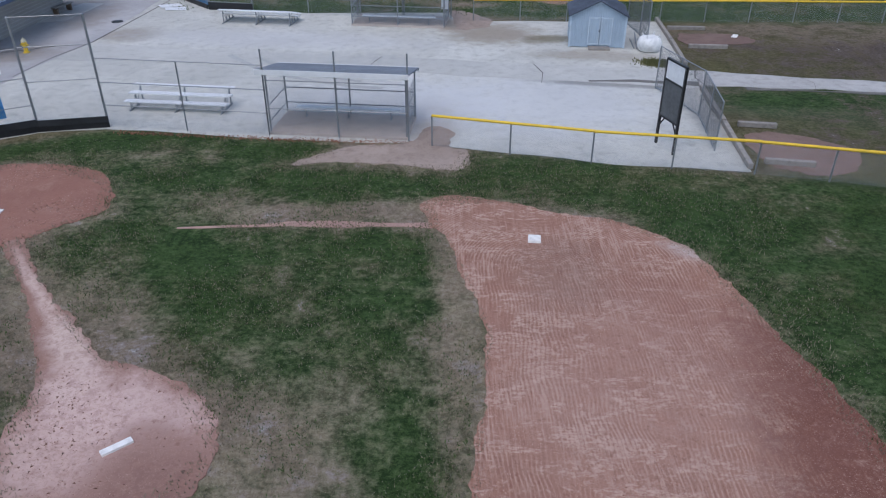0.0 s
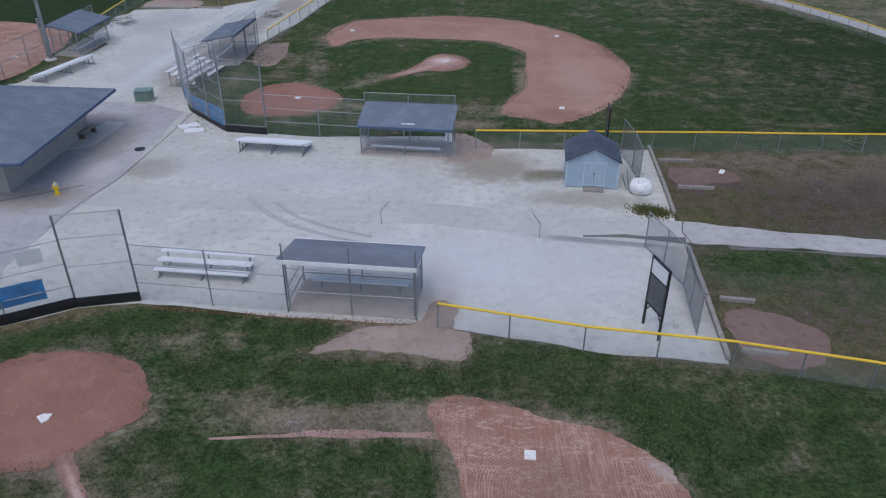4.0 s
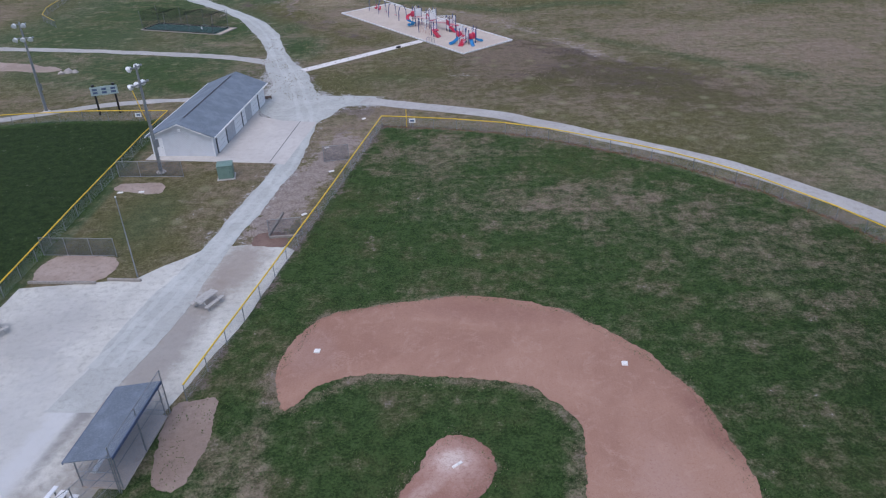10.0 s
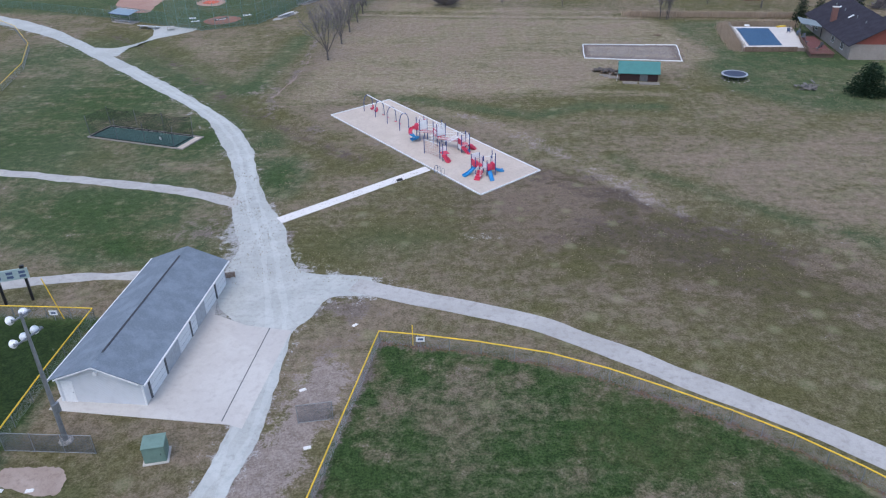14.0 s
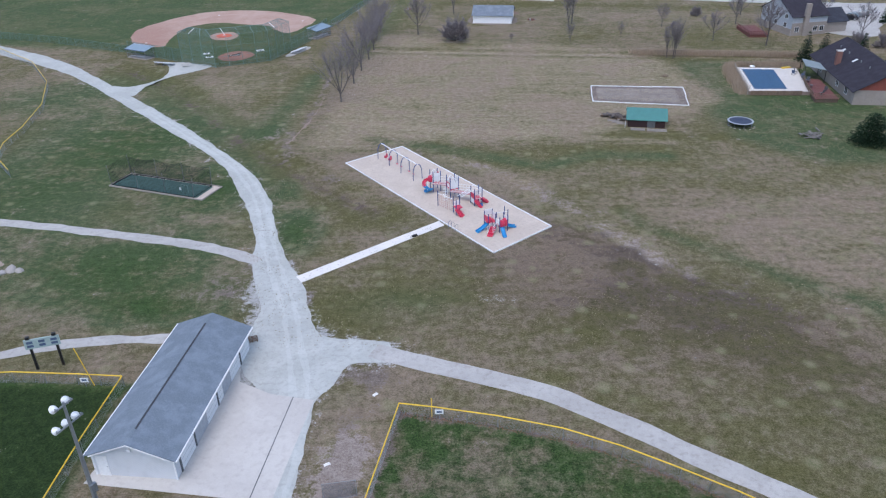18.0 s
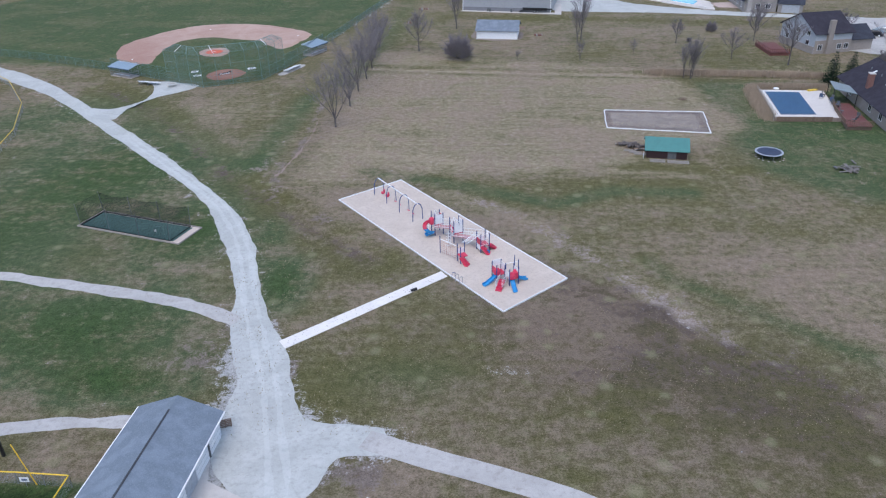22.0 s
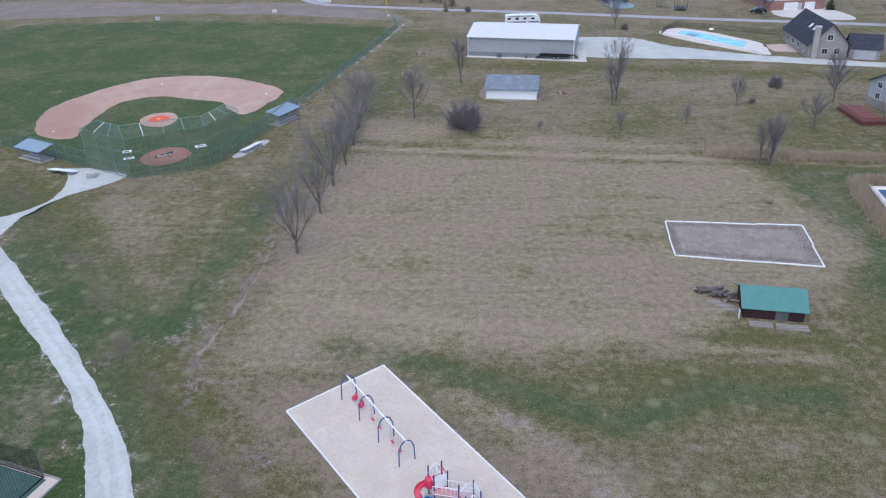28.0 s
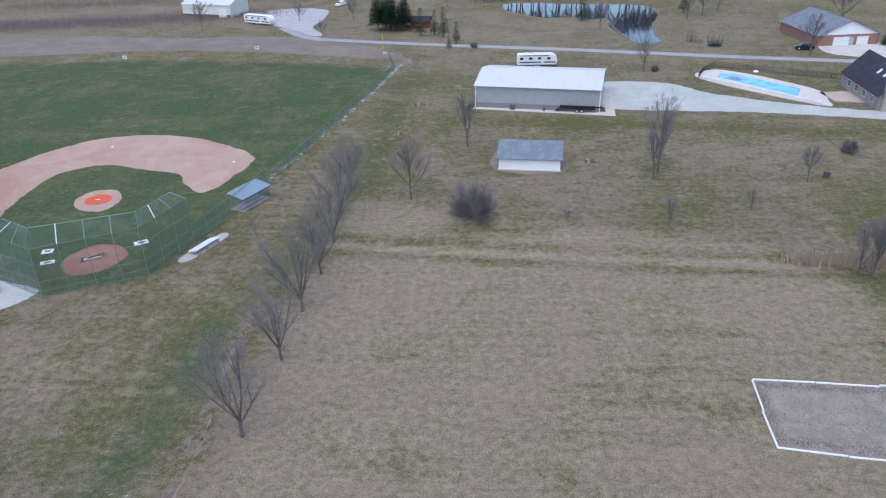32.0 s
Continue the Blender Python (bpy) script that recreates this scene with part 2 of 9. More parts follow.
def grit(name, pale, mid, dark, scale=1.0, stones=28.0, bump=0.4, stains=()):
    """Loose or rough mineral ground."""
    n = Nodes(name, 0.95)
    big = n.noise(0.16 * scale, 6, 0.6, distort=0.6)
    med = n.noise(1.3 * scale, 5, 0.6)
    fine = n.noise(9.0 * scale, 4, 0.7)
    c = n.mix(n.span(big, 0.36, 0.66), mid, pale)
    c = n.mix(n.span(med, 0.46, 0.74, 0, 0.6), c, dark)
    c = n.mix(n.span(n.noise(0.5 * scale, 9, 0.72, distort=0.4), 0.50, 0.64, 0, 0.5), c, mid)
    c = n.mix(n.span(n.noise(0.8 * scale, 9, 0.75), 0.54, 0.68, 0, 0.45), c, dark)
    c = n.mix(n.span(fine, 0.45, 0.75, 0, 0.35), c, dark)
    c = n.mix(n.span(n.noise(3.6 * scale, 5, 0.7), 0.52, 0.74, 0, 0.5), c, pale)
    c = n.mix(n.span(n.noise(17.0 * scale, 4, 0.8), 0.52, 0.72, 0, 0.5), c, dark)
    sp = n.spots(stones)
    c = n.mix(n.span(sp, 0.1, 0.5, 0.0, 0.22), c, pale)
    for x, y, rx, ry, turn, tint, k in stains:
        c = n.mix(n.op("MULTIPLY", n.oval(x, y, rx, ry, turn), k), c, tint)
    n.colour(c).bump(n.op("ADD", n.op("MULTIPLY", fine, 0.6), n.op("MULTIPLY", sp, -0.5)), bump, 0.03)
    return n.mat

# grass: turf, rough lawn, dead growth and soil, mixed by how lush, dry, pale or bare the ground is
g = Nodes("grass", 0.95)
lush, dry, bare, stony, light, tufted = (g.attr(k) for k in ("lush", "dry", "bare", "stony", "pale", "tufted"))
wide = g.noise(0.06, 5, 0.6, distort=0.6)
patch = g.noise(0.30, 9, 0.72)
clump = g.noise(1.15, 8, 0.75)
grain = g.noise(5.5, 6, 0.8)
speck = g.noise(31.0, 3, 0.8)
mown = g.noise(0.5, 6, 0.65, where=g.pos((0.10, 1.5, 1), 5))


def centred(v, k):
    return g.op("MULTIPLY", g.op("SUBTRACT", v, 0.5), k)


def total(*vs):
    out = vs[0]
    for v in vs[1:]:
        out = g.op("ADD", out, v)
    return out


blend = g.span(total(grain, centred(clump, 0.7), centred(speck, 0.6)), 0.33, 0.67)
turf = g.mix(blend, (0.017, 0.036, 0.010), (0.068, 0.116, 0.036))
turf = g.mix(g.span(total(patch, centred(wide, 0.8)), 0.44, 0.68, 0, 0.7), turf, g.mix(blend, (0.050, 0.060, 0.022), (0.112, 0.122, 0.050)))
lawn = g.mix(blend, (0.048, 0.068, 0.031), (0.108, 0.137, 0.068))
lawn = g.mix(g.span(total(wide, centred(patch, 0.8)), 0.42, 0.6, 0, 0.7), lawn, g.mix(blend, (0.090, 0.094, 0.046), (0.164, 0.164, 0.090)))
lawn = g.mix(g.span(lush, 0.60, 0.44), lawn, g.mix(blend, (0.066, 0.063, 0.022), (0.150, 0.140, 0.062)))
deep = g.mix(blend, (0.010, 0.021, 0.006), (0.040, 0.068, 0.021))
growth = g.mix(g.span(lush, 0.85, 1.25), g.mix(g.span(lush, 0.50, 0.85), lawn, turf), deep)
dull = g.mix(blend, (0.058, 0.047, 0.031), (0.136, 0.110, 0.076))
straw = g.mix(blend, (0.222, 0.182, 0.122), (0.362, 0.308, 0.216))
dead = g.mix(g.span(total(light, centred(clump, 0.5)), 0.0, 1.0), dull, straw)
dead = g.mix(g.span(total(wide, centred(patch, 1.0)), 0.44, 0.58, 0, 0.55), dead, g.mix(blend, (0.186, 0.136, 0.104), (0.304, 0.234, 0.188)))
soil = g.mix(g.span(light, 0.2, 1.0), g.mix(blend, (0.058, 0.045, 0.037), (0.142, 0.112, 0.092)), g.mix(blend, (0.200, 0.160, 0.136), (0.375, 0.320, 0.286)))
pebble = g.mix(blend, (0.25, 0.243, 0.232), (0.47, 0.468, 0.455))
col = g.mix(g.span(total(dry, g.op("MULTIPLY", total(centred(patch, 2.2), centred(clump, 1.5)), g.span(lush, 0.45, 0.85, 0.62, 1.0)), centred(grain, 0.9), centred(mown, 0.7), g.op("MULTIPLY", centred(wide, 1.1), g.span(lush, 0.45, 0.85, 1.0, 0.4))), 0.02, 0.98), growth, dead)
# round cushions of paler growth
cells = g.t.nodes.new("ShaderNodeTexVoronoi")
cells.inputs["Scale"].default_value = 0.40
g.put(cells.inputs["Vector"], g.geo.outputs["Position"])
pick = g.t.nodes.new("ShaderNodeSeparateColor")
g.put(pick.inputs[0], cells.outputs["Color"])
cushion = g.span(total(cells.outputs["Distance"], centred(clump, 0.9), g.op("MULTIPLY", pick.outputs[1], 0.18)), 0.44, 0.16)
chosen = g.span(total(pick.outputs[0], tufted), 1.0, 1.08)
col = g.mix(g.op("MULTIPLY", g.op("MULTIPLY", cushion, chosen), 0.5), col, g.mix(blend, (0.205, 0.200, 0.112), (0.330, 0.300, 0.190)))
col = g.mix(g.span(total(bare, centred(patch, 2.8), centred(clump, 2.2), centred(grain, 1.3)), 0.42, 0.78), col, soil)
col = g.mix(g.span(total(stony, centred(patch, 1.6), centred(clump, 2.0), centred(grain, 1.4)), 0.42, 0.72), col, pebble)
col = g.mix(g.span(speck, 0.54, 0.72, 0, 0.45), col, (0.030, 0.030, 0.018))
col = g.mix(g.span(g.spots(0.9), 0.0, 0.045, 0.6, 0.0), col, (0.42, 0.38, 0.30))
g.colour(col).bump(total(grain, g.op("MULTIPLY", clump, 1.5), g.op("MULTIPLY", speck, 0.4)), 0.8, 0.10)
GRASS = g.mat

GRAVEL = grit("gravel", (0.60, 0.595, 0.55), (0.48, 0.475, 0.44), (0.24, 0.236, 0.215), 1.6, 22, 0.7, [
    (2.6, 31.6, 2.4, 2.0, 0, (0.27, 0.22, 0.165), 0.75), (5.4, 30.6, 1.3, 0.7, 10, (0.17, 0.15, 0.10), 0.8), (7.4, 27.7, 3.2, 0.8, -5, (0.30, 0.26, 0.21), 0.6), (-0.4, 18.8, 0.9, 2.4, 0, (0.33, 0.27, 0.22), 0.75),
    (-16.6, 31.2, 1.6, 1.3, 0, (0.27, 0.23, 0.19), 0.7), (-3, 20.8, 5, 3.0, 5, (0.56, 0.57, 0.59), 0.55), (4, 21, 4.5, 3.5, 0, (0.55, 0.56, 0.58), 0.5), (-9, 30.5, 7, 1.6, -6, (0.50, 0.50, 0.51), 0.5),
    (7.5, 23.4, 3.4, 0.35, -8, (0.15, 0.145, 0.14), 0.6), (0.4, 33.4, 0.8, 1.4, 0, (0.30, 0.24, 0.19), 0.7), (-24, 52, 2.2, 9, 10, (0.46, 0.465, 0.455), 0.6), (-27, 64, 3, 4, 0, (0.36, 0.355, 0.345), 0.5),
    (-21.9, 58, 0.75, 13, -8, (0.55, 0.56, 0.56), 0.75), (-18.4, 61, 1.5, 9, -8, (0.26, 0.235, 0.215), 0.75), (-20.6, 58.5, 0.45, 7, -8, (0.20, 0.19, 0.185), 0.7), (-16.4, 71, 1.8, 4, -7, (0.29, 0.245, 0.21), 0.75), (-17.4, 53, 2.2, 4, -8, (0.24, 0.215, 0.195), 0.65), (10.4, 20, 0.8, 5, 4, (0.29, 0.28, 0.27), 0.5), (-20.5, 47, 1.2, 3.4, 15, (0.28, 0.24, 0.21), 0.6)])
ROADBED = grit("crushed_stone", (0.49, 0.505, 0.485), (0.395, 0.405, 0.387), (0.24, 0.235, 0.22), 1.6, 20, 0.6)
TRACK = grit("pale_track", (0.47, 0.458, 0.44), (0.375, 0.362, 0.345), (0.23, 0.215, 0.20), 1.4, 20)
LANE = grit("packed_lane", (0.53, 0.525, 0.495), (0.45, 0.445, 0.42), (0.31, 0.30, 0.28), 1.2, 40, 0.3)
PLAZA = grit("old_asphalt", (0.46, 0.45, 0.455), (0.37, 0.362, 0.37), (0.25, 0.235, 0.23), 1.4, 60, 0.15, [(-21, 27.5, 2.2, 1.4, 10, (0.25, 0.21, 0.175), 0.6), (-20.2, 35, 1.2, 3.0, 0, (0.29, 0.26, 0.235), 0.6), (-23, 38.5, 2.4, 1.2, 0, (0.27, 0.235, 0.21), 0.6), (-19.4, 31, 0.8, 1.2, 0, (0.52, 0.51, 0.51), 0.6)])
BITUMEN = grit("road_asphalt", (0.37, 0.365, 0.385), (0.29, 0.287, 0.305), (0.19, 0.185, 0.195), 1.4, 60, 0.15)
CONCRETE = grit("concrete", (0.55, 0.53, 0.50), (0.48, 0.455, 0.43), (0.38, 0.35, 0.33), 1.2, 80, 0.12)
WALKWAY = grit("new_concrete", (0.74, 0.71, 0.69), (0.66, 0.63, 0.61), (0.55, 0.52, 0.50), 1.5, 80, 0.1)
CHIPS = grit("wood_chips", (0.57, 0.495, 0.43), (0.49, 0.42, 0.36), (0.37, 0.315, 0.275), 2.0, 16, 0.5)
SAND = grit("weedy_sand", (0.34, 0.30, 0.265), (0.235, 0.207, 0.182), (0.06, 0.054, 0.042), 4.0, 4, 1.0)
TRODDEN = grit("dull_track_soil", (0.245, 0.208, 0.18), (0.18, 0.148, 0.125), (0.115, 0.096, 0.078), 0.8, 14, 0.5)
MUD = grit("bare_soil", (0.24, 0.165, 0.14), (0.17, 0.112, 0.094), (0.10, 0.072, 0.058), 1.6, 20, 0.5)
WORN = grit("trodden_earth", (0.40, 0.325, 0.28), (0.30, 0.235, 0.198), (0.18, 0.132, 0.108), 1.8, 14, 0.5)


def clay(name, pale, mid, dark, ruts=1.0, stains=(), drag=None):
    """Raked infield clay, with drag marks, damp and scuffed pale patches."""
    n = Nodes(name, 0.95)
    big = n.noise(0.14, 5, 0.6, distort=1.0)
    med = n.noise(0.7, 6, 0.65, distort=1.2)
    fine = n.noise(7.0, 5, 0.75)
    c = n.mix(n.span(big, 0.34, 0.68), mid, n.mix(0.6, mid, dark))
    scuff = n.op("MULTIPLY", n.span(med, 0.49, 0.66), n.span(fine, 0.40, 0.62))
    c = n.mix(n.op("MULTIPLY", scuff, 0.45 + 0.25 * ruts), c, pale)
    rake = n.noise(4.0, 4, 0.7, where=n.pos((2.6, 0.16, 1), -7), distort=0.3)
    where = n.span(n.noise(0.3, 3, 0.6), 0.42, 0.6, 0.25, 1.0)
    c = n.mix(n.op("MULTIPLY", n.span(rake, 0.5, 0.72, 0, 0.5 * ruts), where), c, pale)
    c = n.mix(n.op("MULTIPLY", n.span(rake, 0.5, 0.28, 0, 0.45 * ruts), where), c, dark)
    if ruts > 0.8:
        tines = n.noise(12.0, 3, 0.6, where=n.pos((1.6, 0.06, 1), -6), distort=0.2)
        c = n.mix(n.op("MULTIPLY", n.span(tines, 0.5, 0.64, 0, 0.6), where), c, pale)
        c = n.mix(n.op("MULTIPLY", n.span(tines, 0.5, 0.36, 0, 0.5), where), c, dark)
        lumps = n.op("MULTIPLY", n.span(n.noise(0.8, 6, 0.7, distort=0.8, where=n.pos((0.7, 1.5, 1), 8)), 0.47, 0.56), n.span(n.noise(5, 6, 0.85, where=n.pos((0.7, 1.6, 1), 8)), 0.46, 0.56))
        c = n.mix(n.op("MULTIPLY", lumps, 0.95), c, pale)
    if drag:
        # grooves that run straight up to a base and curl round it
        xyz = n.t.nodes.new("ShaderNodeSeparateXYZ")
        n.put(xyz.inputs[0], n.geo.outputs["Position"])
        u = n.op("SUBTRACT", xyz.outputs[0], drag[0] * SITE)
        v = n.op("MAXIMUM", n.op("SUBTRACT", xyz.outputs[1], drag[1] * SITE), 0.0)
        u = n.op("ADD", u, n.op("MULTIPLY", n.op("SUBTRACT", n.noise(0.25, 3), 0.5), 1.1))
        ring = n.op("SQRT", n.op("ADD", n.op("MULTIPLY", u, u), n.op("MULTIPLY", v, v)))
        groove = n.op("SINE", n.op("ADD", n.op("MULTIPLY", ring, 62.0), n.op("MULTIPLY", n.noise(1.3, 3), 3.2)))
        strong = n.op("MULTIPLY", n.span(n.noise(0.55, 4, 0.65), 0.40, 0.62, 0.15, 1.0), n.span(n.noise(9, 4, 0.8), 0.35, 0.55, 0.3, 1.0))
        c = n.mix(n.op("MULTIPLY", n.span(groove, 0.35, 1.0, 0, 0.55), strong), c, pale)
        c = n.mix(n.op("MULTIPLY", n.span(groove, -0.35, -1.0, 0, 0.5), strong), c, dark)
    for x, y, rx, ry, turn, tint, k in stains:
        broken = n.span(n.noise(4.0, 6, 0.85, distort=0.6), 0.38, 0.56, 0.45, 1.0)
        c = n.mix(n.op("MULTIPLY", n.op("MULTIPLY", n.oval(x, y, rx, ry, turn), broken), k), c, tint)
    c = n.mix(n.span(fine, 0.5, 0.72, 0, 0.5), c, dark)
    c = n.mix(n.span(n.noise(3.2, 5, 0.75), 0.60, 0.68, 0, 0.55), c, dark)
    c = n.mix(n.span(n.noise(26, 3, 0.8), 0.54, 0.7, 0, 0.45), c, pale)
    n.colour(c).bump(n.op("ADD", fine, n.op("MULTIPLY", rake, 0.5 * ruts)), 0.6, 0.03)
    return n.mat


CLAY = clay("infield_clay", (0.50, 0.345, 0.275), (0.325, 0.172, 0.125), (0.20, 0.092, 0.066), 1.0, [
    (7.9, 2.0, 1.3, 3.0, 8, (0.150, 0.056, 0.038), 0.95), (7.8, 4.6, 0.7, 2.4, 14, (0.15, 0.064, 0.05), 0.7), (7.6, -2, 1.5, 6, 4, (0.17, 0.075, 0.058), 0.85), (5.8, 6.2, 1.2, 2.6, 25, (0.26, 0.13, 0.10), 0.5), (3.2, 8.2, 1.2, 1.7, 0, (0.23, 0.14, 0.11), 0.6), (6.9, 9.3, 0.7, 0.4, -30, (0.50, 0.42, 0.38), 0.8),
    (4.0, 3.6, 2.6, 3.0, 0, (0.42, 0.275, 0.23), 0.3)], drag=(2.9, 8.4))
CLAY_SOFT = clay("dry_clay", (0.50, 0.34, 0.27), (0.375, 0.222, 0.165), (0.25, 0.13, 0.096), 0.3, [
    (7.4, 40.2, 1.6, 1.0, 0, (0.22, 0.105, 0.08), 0.6), (9.6, 47, 1.6, 5.5, 0, (0.42, 0.28, 0.235), 0.5), (13.0, 54.5, 0.8, 3.0, 20, (0.20, 0.095, 0.075), 0.6),
    (2, 65, 7, 1.0, -8, (0.235, 0.12, 0.095), 0.5), (-9.2, 61, 1.4, 2.0, 0, (0.38, 0.25, 0.21), 0.5)])
CLAY_PALE = clay("mound_clay", (0.57, 0.42, 0.37), (0.43, 0.285, 0.24), (0.30, 0.175, 0.142), 0.0, [
    (-5.0, 1.0, 1.1, 1.4, -30, (0.22, 0.125, 0.105), 0.85), (-5.2, 3.2, 0.9, 0.5, -20, (0.30, 0.19, 0.165), 0.7), (-6.9, 2.9, 1.1, 0.8, 0, (0.66, 0.50, 0.46), 0.8), (-10.4, 7.1, 0.2, 2.6, 33, (0.55, 0.42, 0.37), 0.6), (-8.3, 0.8, 0.7, 0.9, 0, (0.25, 0.145, 0.12), 0.7)])
CLAY_SKIRT = clay("mound_skirt_clay", (0.46, 0.31, 0.26), (0.32, 0.19, 0.152), (0.215, 0.115, 0.088), 0.2, [
    (-6.4, 2.2, 1.9, 1.8, 0, (0.44, 0.285, 0.245), 0.7), (-7.0, 2.9, 1.25, 1.1, 0, (0.60, 0.44, 0.395), 0.9), (-5.4, 3.0, 1.0, 0.5, -20, (0.55, 0.40, 0.36), 0.75), (-7.2, 1.5, 0.9, 0.8, 0, (0.55, 0.40, 0.355), 0.7),
    (-5.2, 1.0, 1.0, 1.0, -30, (0.23, 0.13, 0.105), 0.9), (-5.6, 2.3, 0.5, 0.4, 0, (0.30, 0.185, 0.155), 0.6),
    (-10.7, 8.0, 0.13, 1.5, 37, (0.54, 0.40, 0.345), 0.8), (-9.4, 6.4, 0.2, 1.5, 37, (0.57, 0.43, 0.37), 0.85), (-8.4, 5.1, 0.42, 1.0, 37, (0.60, 0.46, 0.40), 0.85), (-7.6, 3.9, 0.6, 0.8, 37, (0.60, 0.45, 0.40), 0.8)])
CLAY_RED = clay("red_clay", (0.43, 0.27, 0.22), (0.31, 0.160, 0.122), (0.215, 0.100, 0.076), 0.15)
CLAY_HILL = clay("far_mound_clay", (0.48, 0.33, 0.28), (0.33, 0.185, 0.145), (0.225, 0.112, 0.086), 0.1, [
    (-0.5, 52.0, 1.5, 1.3, 0, (0.50, 0.345, 0.295), 0.75), (-0.6, 52.2, 0.8, 0.6, 20, (0.66, 0.56, 0.51), 0.8), (-1.9, 50.2, 0.4, 1.6, -45, (0.50, 0.36, 0.31), 0.7), (-3.4, 48.8, 0.3, 1.2, -50, (0.45, 0.31, 0.26), 0.6)])
CLAY_TAN = clay("dry_infield_clay", (0.53, 0.41, 0.345), (0.44, 0.315, 0.26), (0.34, 0.205, 0.16), 0.3, [(-79, 234, 6, 12, 15, (0.29, 0.155, 0.12), 0.7), (-72, 225, 4, 4, 0, (0.29, 0.16, 0.125), 0.5)])


# ---- the ground: one sheet to the horizon ----
def edge_distance(pts, x, y):
    """Signed distance from an outline of plan points: negative inside (numpy)."""
    px = np.array([p[0] for p in pts]) * SITE
    py = np.array([p[1] for p in pts]) * SITE
    d = np.full(x.shape, 1e9)
    inside = np.zeros(x.shape, bool)
    for i in range(len(px)):
        ax, ay, bx, by = px[i - 1], py[i - 1], px[i], py[i]
        ex, ey = bx - ax, by - ay
        t = np.clip(((x - ax) * ex + (y - ay) * ey) / (ex * ex + ey * ey), 0, 1)
        d = np.minimum(d, np.hypot(x - ax - t * ex, y - ay - t * ey))
        inside ^= ((ay > y) != (by > y)) & (x < (bx - ax) * (y - ay) / (by - ay + 1e-12) + ax)
    return np.where(inside, -d, d)


def line_distance(pts, x, y):
    d = np.full(x.shape, 1e9)
    for a, b in zip(pts, pts[1:]):
        ax, ay, bx, by = a[0] * SITE, a[1] * SITE, b[0] * SITE, b[1] * SITE
        ex, ey = bx - ax, by - ay
        t = np.clip(((x - ax) * ex + (y - ay) * ey) / (ex * ex + ey * ey), 0, 1)
        d = np.minimum(d, np.hypot(x - ax - t * ex, y - ay - t * ey))
    return d


FIELD_A = [(-60, -60), (60, -60), (45, 8), (15.1, 13.2), (0.5, 16.2), (-6.4, 17.2), (-12.5, 18), (-20, 14)]
FIELD_B = [(-16.5, 36.5), (24, 33.9), (40, 33.8), (38, 60), (32.4, 70.1), (24.6, 81.5), (15.7, 90), (8.5, 94.2), (1.7, 96.9), (-8.2, 99.1), (-15.4, 56.6), (-19, 46)]
FIELD_D = [(-32, 40), (-32, 102.4), (-45, 103), (-70, 98), (-90, 75), (-90, 40)]
FIELD_C = [(-54, 204), (-42.6, 208), (-38, 227), (-21.8, 307), (-45, 315), (-80, 322), (-130, 320), (-150, 270), (-110, 225), (-75, 217)]
MEADOW = [(-26, 158), (-22, 230), (30, 214), (38, 205), (42, 178), (16, 160), (-5, 160)]
SWALE = [(-72, 203), (-58, 190), (-40.1, 165.2), (-34.6, 157.6), (-24, 146), (-14, 136)]
TREE_ROW = [(-30.2, 159.4), (-25.5, 178), (-23.3, 191), (-22, 217), (-21, 235)]
DITCH = [(-22, 216), (1.1, 212.7), (38.3, 208.4), (49.7, 206.4), (75, 203)]
LAWN = [(38, 160), (46, 150), (70, 150), (75, 200), (40, 204), (36, 190)]

ROAD_R = [(-20.4, 56), (-19.9, 59), (-18.5, 65), (-17.8, 72.6), (-16.8, 79.6), (-15.4, 88.6), (-15.3, 95), (-15.3, 100.8), (-14.1, 102.8), (-13.1, 105.6), (-9.6, 106.0), (-9.8, 108.7), (-12.4, 109.1), (-16.3, 110.2), (-18.1, 114), (-20.1, 120.0), (-22.6, 124.8),
          (-24.2, 128.7), (-26.6, 136.4), (-29.1, 142.8), (-32.1, 148.2), (-36.5, 154.2), (-42.3, 161.3), (-50.4, 170.8), (-64.4, 186.1), (-86.6, 209.0), (-105, 222), (-130, 236)]
ROAD_L = [(-23.4, 56), (-22.6, 59), (-21.6, 66), (-20, 72.3), (-18.8, 80.5), (-17.5, 88.6), (-17.6, 91), (-18.6, 97), (-19.6, 101), (-22.2, 104.5), (-23.2, 109.0), (-23.0, 114), (-24.6, 118.5), (-26.2, 124), (-26.8, 127.5), (-27.9, 131.6), (-30.8, 139), (-33.3, 143.9), (-36.5, 150.5),
          (-41.7, 157), (-48, 164.1), (-61.9, 179.1), (-81.1, 199.2), (-102, 214.5), (-130, 232)]
OUTFIELD_B = [(-8.2, 99.1), (-5.2, 98.6), (-0.4, 97.6), (4.5, 96.2), (8.6, 94.3), (12.3, 92.1), (15.8, 89.9), (19, 87.6), (22, 84.9), (24.7, 82.1), (28.7, 76.4), (32.4, 70.1), (36, 62), (38.5, 53), (40, 43), (40.5, 33.7)]
PG = [(0.4, 125.4), (7.4, 131.7), (-12.0, 158.1), (-19.6, 151.8)]
